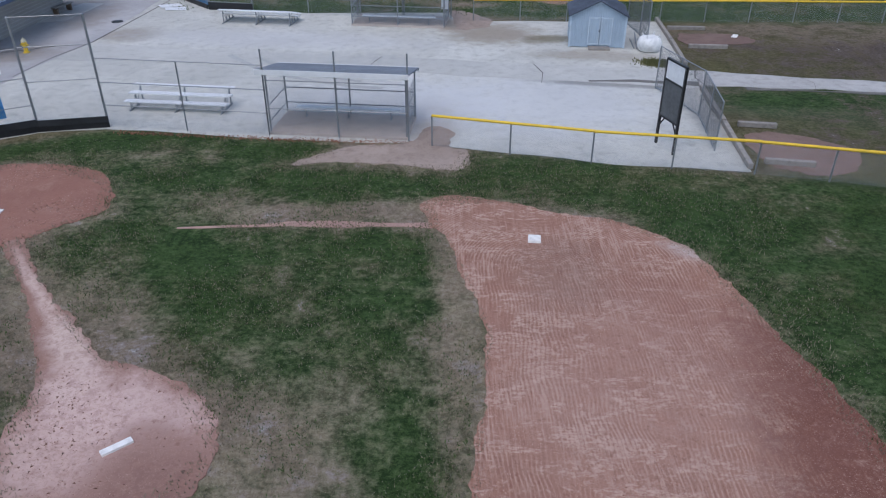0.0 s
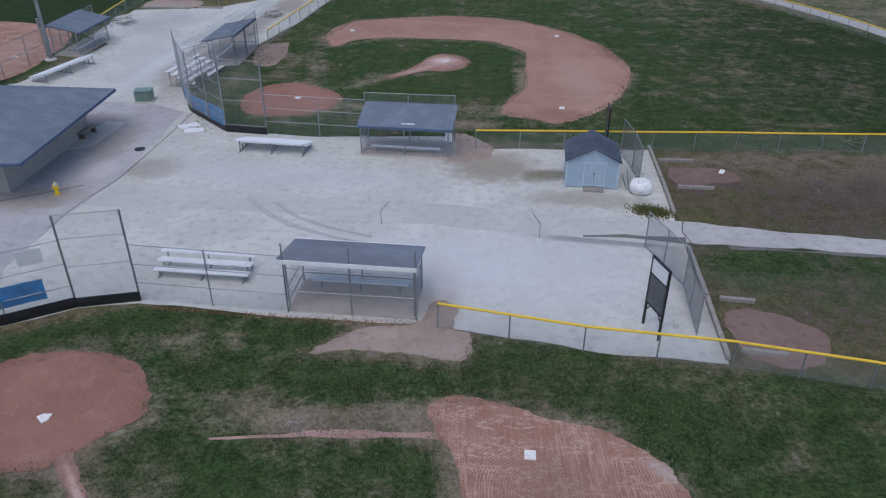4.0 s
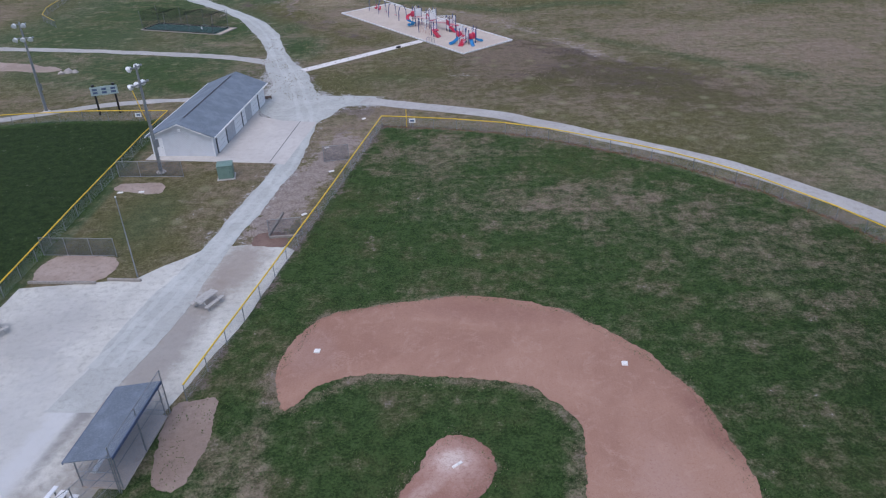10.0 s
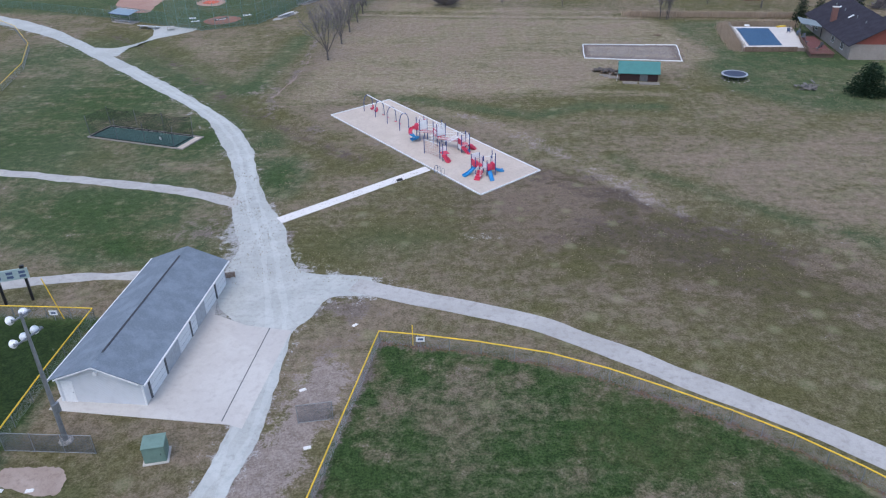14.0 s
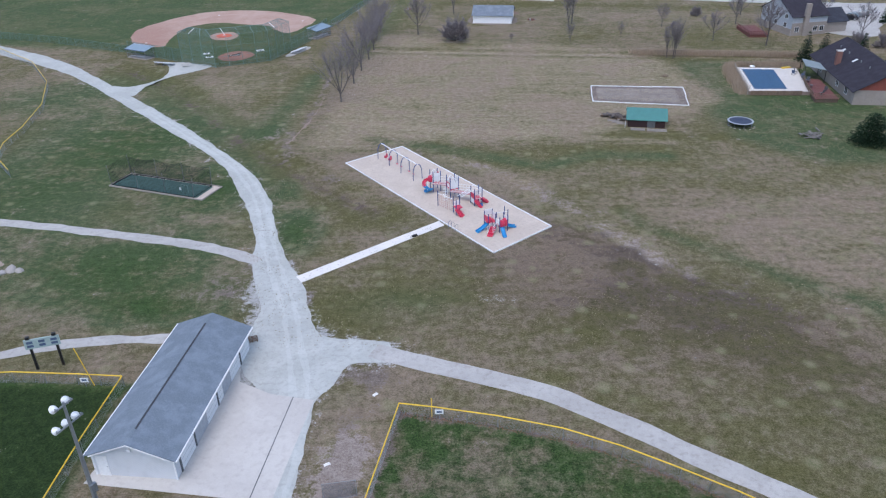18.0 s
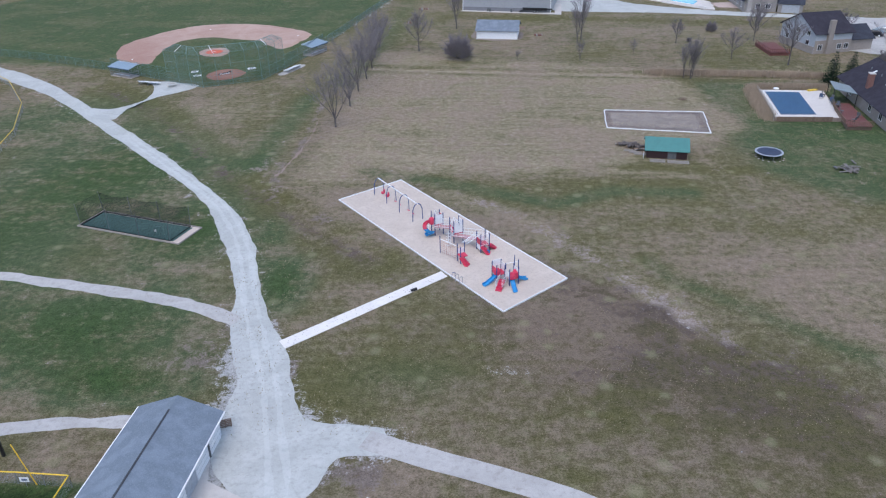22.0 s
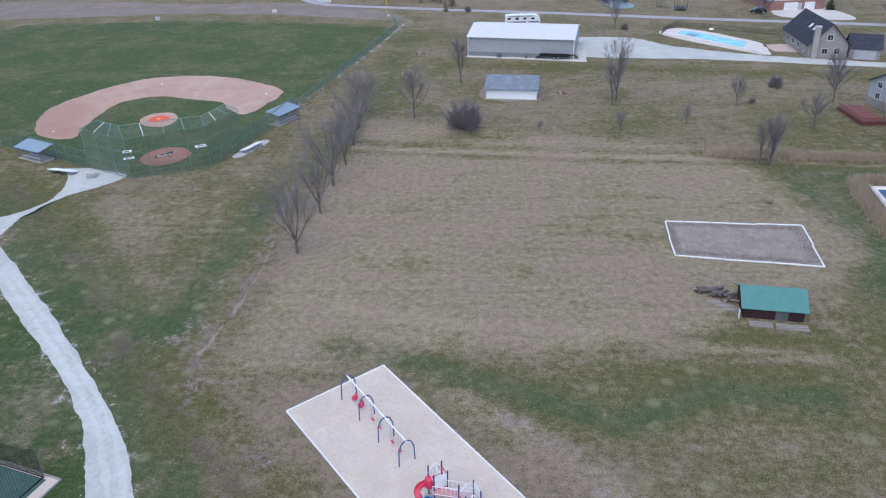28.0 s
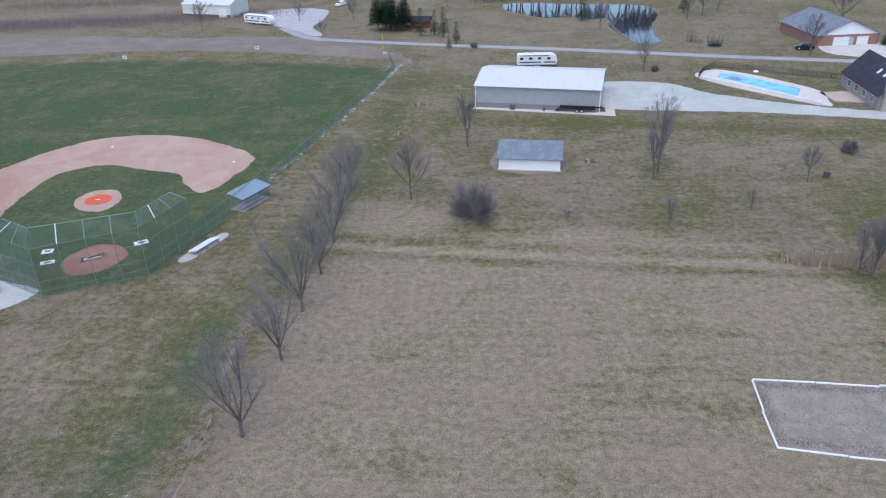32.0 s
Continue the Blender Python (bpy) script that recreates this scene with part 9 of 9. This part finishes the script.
# ---- metal barn with a trailer ----
bn = gable_house("metal_barn", (-3.3, 275.3), -12.2, 26.2, 17.5, 4.8, 1.6, BARNWALL, BARNROOF, "long grey metal barn with a white roof", 0.3)
part("wainscot", B(box, (13.1, -0.03, 0.55), (26.1, 0.06, 1.1)), paint("dark_grey_wainscot", (0.20, 0.205, 0.22), 0.5), bn, "darker lower wall band")
part("gutter", B(box, (13.1, -0.36, 4.72), (26.8, 0.14, 0.18)), WHITE, bn)
for x in (0, 26.2):
    part("corner_trim", B(box, (x, -0.04, 2.4), (0.18, 0.1, 4.7)), WHITE, bn)
area("barn_apron", dense([P(*p) for p in [(-4, 274.0), (-3.2, 275.6), (21.2, 270.2), (22.4, 283), (24.4, 282.5), (22.6, 267.6)]], 1.2), 0.03, CONCRETE, "concrete strip along a barn", category="pavement")
for k, x in enumerate((7.6, 8.2, 14.6, 21.5)):
    t = thing("propane_bottle" if k < 2 else "barrel", P(-3.3 + 0.89 * x, 274.6 - 0.19 * x, 0.03), 0, "dark drum standing against a barn wall", "drum", "drums")
    part("drum", B(lathe, [(0.28, 0), (0.3, 0.1), (0.3, 0.8), (0.26, 0.9)], 14), GREYBOARD, t)
tr = thing("flatbed_trailer", P(12.2, 272.0), -12, "long black gooseneck utility trailer", "trailer")
part("bed", B(box, (4.3, 0, 0.85), (7.2, 2.3, 0.25)), BLACK, tr)
part("side_rail", B(box, (4.3, -1.15, 1.25), (7.2, 0.08, 0.5)), BLACK, tr)
part("side_rail", B(box, (4.3, 1.15, 1.25), (7.2, 0.08, 0.5)), BLACK, tr)
part("neck", B(box, (8.4, 0, 1.0), (1.6, 0.5, 0.25)), BLACK, tr)
part("ramp", B(box, (0.3, 0, 0.55), (1.3, 2.2, 0.12), 0, 1, (0, -30, 0)), BLACK, tr)
for x in (4.2, 5.2):
    for y in (-1.22, 1.22):
        wb = B(lathe, [(0.36, -0.12), (0.38, 0), (0.36, 0.12)], 18)
        wb.transform(Matrix.Translation((x, y, 0.38)) @ Matrix.Rotation(radians(90), 4, "X"))
        wl = part("wheel", wb, BLACKPAD, tr)
        rb = B(lathe, [(0.2, -0.13), (0.2, 0.13)], 12)
        rb.transform(Matrix.Translation((x, y, 0.38)) @ Matrix.Rotation(radians(90), 4, "X"))
        part("rim", rb, ALUMINIUM, wl)


# ---- campers and cars ----
def wheel(parent, x, y, r=0.33):
    wb = B(lathe, [(r * 0.94, -0.11), (r, -0.05), (r, 0.05), (r * 0.94, 0.11)], 18)
    wb.transform(Matrix.Translation((x, y, r)) @ Matrix.Rotation(radians(90), 4, "X"))
    w = part("wheel", wb, BLACKPAD, parent)
    rb = B(lathe, [(r * 0.6, -0.12), (r * 0.6, 0.12)], 12)
    rb.transform(Matrix.Translation((x, y, r)) @ Matrix.Rotation(radians(90), 4, "X"))
    part("rim", rb, ALUMINIUM, w)


def camper(place, turn, length, label):
    t = thing("camper_trailer", P(*place, 0.02), turn, label, "camper", "campers")
    bm = bmesh.new()
    prof = [(0, 0.6), (0, 2.9), (0.3, 3.2), (length - 1.2, 3.2), (length - 0.3, 2.6), (length, 1.7), (length - 0.3, 0.6)]
    lo = [bm.verts.new((x, -1.2, z)) for x, z in prof]
    hi = [bm.verts.new((x, 1.2, z)) for x, z in prof]
    bm.faces.new(lo)
    bm.faces.new(hi[::-1])
    for i in range(len(prof)):
        j = (i + 1) % len(prof)
        bm.faces.new((lo[i], hi[i], hi[j], lo[j]))
    bmesh.ops.recalc_face_normals(bm, faces=bm.faces)
    bmesh.ops.bevel(bm, geom=bm.edges[:], offset=0.08, segments=2, affect="EDGES")
    part("body", bm, WHITE, t)
    part("stripe", B(box, (length / 2, -1.205, 1.25), (length * 0.9, 0.02, 0.35)), GREYBOARD, t, "grey side stripe")
    for k in range(4):
        part("window", B(box, (1.1 + k * (length - 2.4) / 3.4, -1.21, 2.2), (0.9, 0.03, 0.55)), GLASS, t)
    part("door", B(box, (length * 0.62, -1.21, 1.7), (0.7, 0.03, 1.8)), WHITE, t)
    part("awning", B(tube, (1.0, -1.28, 2.95), (length - 2.2, -1.28, 2.95), 0.09), GREYBOARD, t)
    for x in (2.5, 4.6):
        part("roof_unit", B(box, (x, 0, 3.32), (0.9, 0.7, 0.25), 0, 0.85), WHITE, t)
    for x in (length * 0.45, length * 0.45 + 0.85):
        for y in (-1.12, 1.12):
            wheel(t, x, y, 0.36)
    return t


camper((-73.3, 370.9), -29, 12.0, "long white camper trailer with grey stripes by a drive")
camper((6.8, 307.4), 0, 10.2, "white camper trailer parked behind a barn")


def car(place, turn, paint_mat, label, tall=0.35):
    t = thing("car", P(*place, 0.03), turn, label, "car", "cars")
    bm = bmesh.new()
    prof = [(0, 0.32), (0.0, 0.85), (0.15, 0.98), (1.15, 1.05), (1.75, 1.45 + tall), (3.6, 1.48 + tall), (4.35, 1.08), (4.6, 0.95), (4.62, 0.4), (4.5, 0.3)]
    for s, wfac in ((-1, 1), (1, 1)):
        pass
    rows = []
    for y, k in ((-0.92, 0.0), (-0.9, 0.5), (-0.68, 1.0), (0.68, 1.0), (0.9, 0.5), (0.92, 0.0)):
        rows.append([bm.verts.new((x, y, z if z <= 1.08 else 1.06 + (z - 1.06) * (1.0 if k == 1.0 else (0.45 if k == 0.5 else 0.02)))) for x, z in prof])
    for r0, r1 in zip(rows, rows[1:]):
        for i in range(len(prof)):
            j = (i + 1) % len(prof)
            bm.faces.new((r0[i], r1[i], r1[j], r0[j]))
    bm.faces.new(rows[0])
    bm.faces.new(rows[-1][::-1])
    bmesh.ops.recalc_face_normals(bm, faces=bm.faces)
    part("body", bm, paint_mat, t)
    for s in (-1, 1):
        part("side_window", B(box, (2.7, s * 0.83, 1.27 + tall * 0.4), (2.1, 0.03, 0.34), 0, 0.86, (s * 28, 0, 0)), GLASS, t)
    part("windscreen", B(box, (1.42, 0, 1.27 + tall * 0.5), (0.03, 1.3, 0.6 + tall * 0.4), 0, 1, (0, 50, 0)), GLASS, t)
    part("rear_window", B(box, (4.02, 0, 1.3 + tall * 0.5), (0.03, 1.25, 0.55), 0, 1, (0, -58, 0)), GLASS, t)
    for y in (-0.65, 0.65):
        part("headlight", B(box, (0.0, y, 0.75), (0.06, 0.36, 0.16)), ALUMINIUM, t)
        part("tail_light", B(box, (4.6, y, 0.85), (0.06, 0.3, 0.18)), REDPLASTIC, t)
    for x in (0.85, 3.75):
        for y in (-0.86, 0.86):
            wheel(t, x, y)
    return t


car((75.4, 319.3), -15, paint("dark_grey_car_paint", (0.035, 0.035, 0.045), 0.25, 0.3, 0.1), "dark grey estate car parked by a brick house")
car((-49.2, 398), 60, paint("white_car_paint", (0.7, 0.71, 0.72), 0.25, 0.0, 0.1), "white car on a gravel drive")
car((88.5, 240.5), -35, paint("black_car_paint", (0.015, 0.017, 0.022), 0.25, 0.3, 0.1), "black car on a pale drive", 0.1)
car((92.5, 243.5), -35, paint("silver_car_paint", (0.4, 0.42, 0.44), 0.25, 0.4, 0.1), "silver car on a pale drive", 0.1)

# ---- the blue pool, its fence and the tan house ----
oc = P(45.3, 293.1)
TANSIDE = grit("tan_brick", (0.34, 0.315, 0.295), (0.28, 0.258, 0.24), (0.21, 0.19, 0.18), 2.5, 12, 0.2)
WATER = Nodes("pool_water", 0.06)
WATER.colour(WATER.mix(WATER.span(WATER.noise(0.5, 3), 0.4, 0.6), (0.12, 0.42, 0.58), (0.18, 0.52, 0.66)))
sp = thing("swimming_pool", oc, 0, "long pale blue pool in a rounded concrete deck", "pool")
deckp = [L3(45.2, 293.0), L3(61.7, 272), L3(64.6, 275.4), L3(65.6, 282), L3(61, 290), L3(56, 296.5), L3(49.9, 300.4)]
part("deck", B(prism, [(p.x, p.y) for p in curve(deckp, True, 1.2)], -0.02, 0.12), DECKPALE, sp)
part("water", B(prism, [L3(49.0, 294.0), L3(60.0, 278.3), L3(62.6, 283.4), L3(53.4, 296.2), L3(50.6, 297)], 0.12, 0.135), WATER.mat, sp, "pale blue pool water")
part("spa", B(prism, [L3(50.6, 292.6), L3(52.4, 290.4), L3(54.0, 292.2), L3(52.2, 294.4)], 0.135, 0.16), paint("blue_grey_spa", (0.12, 0.2, 0.28), 0.3), sp)
part("coping_wall", B(prism, [L3(45.2, 292.8), L3(61.7, 271.8), L3(61.9, 272.1), L3(45.5, 293.2)], -0.02, 0.75), WALKWAY, sp, "pale low wall")
fence([(44.8, 293.4), (47.5, 299), (51.2, 303.4), (62, 297), (73.5, 290)], 1.35, "black metal pool fence on grass", 2.2, (0.1, 1.0), BLACK, BLACK, mesh_gap=0.2, wire_r=0.012)
for x, y, r, h, m in ((57.5, 295.0, 0.7, 1.0, WHITE), (63.6, 288.8, 0.5, 1.2, GREYBOARD), (54.4, 298.6, 0.6, 0.6, BROWNTIMBER)):
    t = thing("pool_umbrella", P(x, y, 0.1), 0, "folded patio parasol beside a pool", "parasol", "parasols")
    part("top", B(lathe, [(r, h * 0.8), (r * 0.7, h), (0.05, h * 1.15)], 12), m, t)
    part("pole", B(tube, (0, 0, 0), (0, 0, h * 0.9), 0.05), STEEL, t)
area("patio", dense([P(*p) for p in [(65, 280.5), (65.6, 274.2), (71, 273), (71.4, 281)]], 1), 0.12, grit("pink_pavers", (0.50, 0.40, 0.35), (0.43, 0.34, 0.30), (0.33, 0.26, 0.23), 2, 10, 0.2), "pinkish paved patio", category="pavement")
th = gable_house("tan_house", (78.4, 267.4), 86, 19, 9.0, 3.4, 4.6, TANSIDE, SHINGLE_DARK, "tan brick house with a steep dark shingled roof", 0.5, "house", "houses")
part("chimney", B(box, (-0.45, 7.8, 3.7), (0.8, 1.2, 7.4)), STONE, th, "pale stone chimney")
part("chimney_top", B(box, (-0.45, 7.8, 7.5), (0.95, 1.35, 0.2)), CONCRETE, th)
for y, z in ((2.4, 1.6), (5.2, 1.6), (4.5, 4.8)):
    window(th, Vector((-0.02, y, z)), 1.3, 1.3, -90)
for x in (5, 8):
    part("skylight", B(box, (x, 6.5, 6.05), (0.8, 1.2, 0.12), 0, 1, (-45, 0, 0)), WHITE, th, "pale skylight")
for x in (3, 7, 11, 15):
    window(th, Vector((x, 9.02, 1.7)), 1.4, 1.3, 180)
tw = gable_house("house_wing", (78.6, 266.9), -20, 6.6, 8, 2.7, 2.4, TANSIDE, SHINGLE_DARK, "tan brick garage wing with a dark roof", 0.4, "house", "houses")
part("garage_door", B(box, (3.4, -0.05, 1.1), (4.6, 0.08, 2.2)), GREYDOOR, tw)

# ---- the red brick house past the road ----
BRICKRED = grit("red_brick", (0.33, 0.185, 0.16), (0.27, 0.145, 0.125), (0.2, 0.105, 0.09), 2.5, 14, 0.3)
bh = gable_house("brick_house", (97, 323), 95, 22, 17, 2.9, 3.6, BRICKRED, SHINGLE_GREY, "wide red brick house with a grey roof", 0.5, "house", "houses")
bm = bmesh.new()
bm.faces.new([bm.verts.new(p) for p in ((-0.03, 17, 2.9), (-0.03, 0, 2.9), (-0.03, 8.5, 6.5))])
bmesh.ops.recalc_face_normals(bm, faces=bm.faces)
part("pediment", bm, WHITE, bh, "white boarded gable")
for y, w in ((10.5, 4.4), (4.6, 3.2)):
    gd = part("garage_door", B(box, (-0.06, y, 1.15), (0.1, w, 2.2)), WHITE, bh, "white panelled garage door")
    for z in (0.7, 1.25, 1.8):
        part("panel_joint", B(box, (-0.118, y, z), (0.012, w - 0.1, 0.03)), GREYBOARD, gd)
part("entry_door", B(box, (-0.05, 7.6, 1.05), (0.08, 1.0, 2.1)), GREYDOOR, bh)
area("house_drive", plan([(82, 313), (84.5, 326), (97, 326.5), (99, 308)], 0.2, 1.0), 0.032, CONCRETE, "pale concrete drive before garages", category="pavement")

# ---- play things, pond, cabin and far buildings ----
trampoline((57.6, 325), 2.1, "dark netted trampoline on a lawn", True)
ps = thing("play_set", P(53.2, 330.5), 20, "small wooden play tower with a green slide", "play set")
for x in (-0.8, 0.8):
    for y in (-0.8, 0.8):
        part("post", B(box, (x, y, 1.4), (0.12, 0.12, 2.8)), BROWNTIMBER, ps)
part("platform", B(box, (0, 0, 1.3), (1.7, 1.7, 0.1)), BROWNTIMBER, ps)
part("roof", B(box, (0, 0, 3.0), (2.0, 2.0, 0.7), 0, 0.1), BROWNTIMBER, ps)
slide(ps, [(0.8, -0.8, 1.35), (1.6, -1.6, 0.7), (2.4, -2.4, 0.15)], 0.6, GREENBOX)
PW = Nodes("pond_water", 0.04)
PW.colour((0.02, 0.026, 0.034)).bump(PW.noise(1.2, 3), 0.08, 0.02)
area("pond", plan([(8.5, 395), (8.5, 382), (18.4, 369), (27, 369.6), (30, 364), (37, 365), (36, 350), (37.6, 336), (39.5, 329.6), (45.4, 330.2), (46.2, 342), (49, 356), (53.5, 370), (54, 384), (46, 389), (30, 392), (18, 396)], 0.5, 1.2), 0.02, PW.mat, "dark still pond reflecting bare trees", category="pond")
clumps("pond_reeds", [(39, 331), (36.8, 345), (37, 362), (30, 362), (18, 367), (8, 380)], 0.3, 0.4, 14, REED, "dry grass along a pond bank", "reeds", 12)
sh2 = gable_house("red_cabin", (-27.5, 357), -6, 13, 5, 2.3, 1.1, paint("red_brown_cabin", (0.15, 0.05, 0.045), 0.8), SHINGLE_PLUM, "low red-brown cabin behind pines", 0.4)
part("sign_board", B(box, (6.2, -0.06, 1.6), (1.5, 0.06, 1.0)), WHITE, sh2)
wb2 = gable_house("white_outbuilding", (-98.5, 386), -17, 20, 12, 4.4, 2.0, paint("cream_metal", (0.66, 0.66, 0.62), 0.5), BARNROOF, "cream metal outbuilding with a white roof", 0.3)
part("base_band", B(box, (10, -0.04, 0.5), (20, 0.06, 1.0)), GREYBOARD, wb2)
part("door", B(box, (16.8, -0.05, 1.6), (3.2, 0.08, 3.1)), WHITE, wb2)
area("farm_drive", plan([(-78, 384), (-66, 368), (-56, 358), (-49, 348.5), (-46, 350), (-51, 362), (-50, 375), (-52, 392), (-66, 396)], 0.3, 1.2), 0.03, PLAZA, "grey drive to an outbuilding", category="road")
t = thing("stump", P(55.6, 371), 0, "dark brush heap on a pond bank", "branches")
part("heap", B(box, (0, 0, 0.6), (3.0, 2.0, 1.2), 20, 0.6), BROWNTIMBER, t)

# ---- grass tufts, too many to count ----
STRAW = needles("straw_blades", (0.13, 0.108, 0.074), (0.31, 0.26, 0.19))
BLADES = needles("green_blades", (0.034, 0.062, 0.017), (0.084, 0.138, 0.042))
MIXED = needles("dull_blades", (0.13, 0.12, 0.066), (0.32, 0.27, 0.19))


def tufts(name, x0, x1, y0, y1, n, h, w, mat, label, inside=None, outside=(), seed=1, clumpy=0.0, edges=0.0, category="grass"):
    """Single blades strewn over a stretch of the plan, kept off the bare ground."""
    r = np.random.RandomState(seed)
    x, y = r.uniform(x0, x1, n) * SITE, r.uniform(y0, y1, n) * SITE
    keep = np.ones(n, bool)
    if inside:
        keep &= edge_distance(inside, x, y) < -0.1
    for o in outside:
        keep &= edge_distance(o, x, y) > (-0.22 if edges else 0.08)
    if edges:
        near = np.min([np.abs(edge_distance(o, x, y)) for o in outside], axis=0)
        keep &= near < edges * r.uniform(0, 1, n)
    if clumpy:
        v = np.array([noise.noise(Vector((a * 0.45, b * 0.45, 3.0))) + 0.5 * noise.noise(Vector((a * 1.9, b * 1.9, 7.0))) for a, b in zip(x, y)])
        keep &= v > clumpy * r.uniform(-0.6, 1, n)
    x, y = x[keep], y[keep]
    m = len(x)
    a = r.uniform(0, 2 * np.pi, m)
    hh = h * r.uniform(0.5, 1.3, m)
    lean = r.normal(0, 0.45, (m, 2)) * hh[:, None]
    ww = w * r.uniform(0.6, 1.3, m)
    base = np.stack([x, y, np.full(m, 0.02)], 1)
    side = np.stack([np.cos(a) * ww, np.sin(a) * ww, np.zeros(m)], 1)
    tip = base + np.stack([lean[:, 0], lean[:, 1], hh], 1)
    vs = np.stack([base - side, base + side, tip], 1).reshape(-1, 3)
    me = bpy.data.meshes.new(name)
    me.from_pydata(vs.tolist(), [], np.arange(3 * m).reshape(-1, 3).tolist())
    me.materials.append(mat)
    return tagged(new(name, me), label, category, "", "stuff")


tufts("grass_tufts", -20, 22, -3, 17.5, 150000, 0.07, 0.014, BLADES, "short green turf blades on a ball field", FIELD_A, BARE_A, 1, 0.15)
tufts("dry_tufts", -14, 10, -3, 15, 80000, 0.05, 0.012, STRAW, "dry straw-coloured blades in worn turf", FIELD_A, BARE_A, 2, 0.5)
tufts("dry_edge_tufts", -18, 10, -3, 16, 140000, 0.07, 0.012, STRAW, "dry grass fringe along infield edges", FIELD_A, BARE_A, 3, 0.0, 1.1)
tufts("grass_tufts", -19, 36, 34.5, 98, 90000, 0.09, 0.035, BLADES, "short green turf blades on a ball field", FIELD_B, BARE_B, 4, 0.1)
tufts("dry_edge_tufts", -16, 15, 38, 68, 70000, 0.07, 0.03, STRAW, "dry grass fringe along infield edges", FIELD_B, BARE_B, 5, 0.0, 0.9)
tufts("meadow_tufts", -28, 55, 108, 236, 110000, 0.12, 0.05, MIXED, "dull mixed grass tufts in a meadow", None, [PG, SC], 6, 0.2)
CRUMB = needles("clay_crumbs", (0.20, 0.095, 0.07), (0.56, 0.40, 0.33))
CLOD = needles("dark_clay_clods", (0.11, 0.055, 0.042), (0.26, 0.14, 0.11))
tufts("clay_crumbs", 0.5, 8.6, -1, 12.4, 46000, 0.02, 0.016, CRUMB, "loose crumbs of dry clay on the infield", BARE_A[0], (), 11, 0.25, category="clay")
tufts("clay_crumbs", -12, -4, -0.2, 9.5, 14000, 0.02, 0.014, CRUMB, "loose crumbs of dry clay on the mound", BARE_A[2], (), 12, 0.3, category="clay")
tufts("clay_clods", -8.3, -4.3, 0, 4.2, 420, 0.035, 0.04, CLOD, "dark clods of clay kicked out of the mound", BARE_A[2], (), 13, 0.9, category="clay")
tufts("clay_crumbs", -16.8, -10.2, 9, 15, 12000, 0.025, 0.02, CRUMB, "loose crumbs of clay round home plate", BARE_A[1], (), 14, 0.3, category="clay")
tufts("dry_tufts", -14, 10, -3, 17, 60000, 0.07, 0.010, needles("grey_straw", (0.13, 0.115, 0.085), (0.27, 0.24, 0.19)), "bleached dead blades in worn turf", FIELD_A, BARE_A, 15, 0.75)
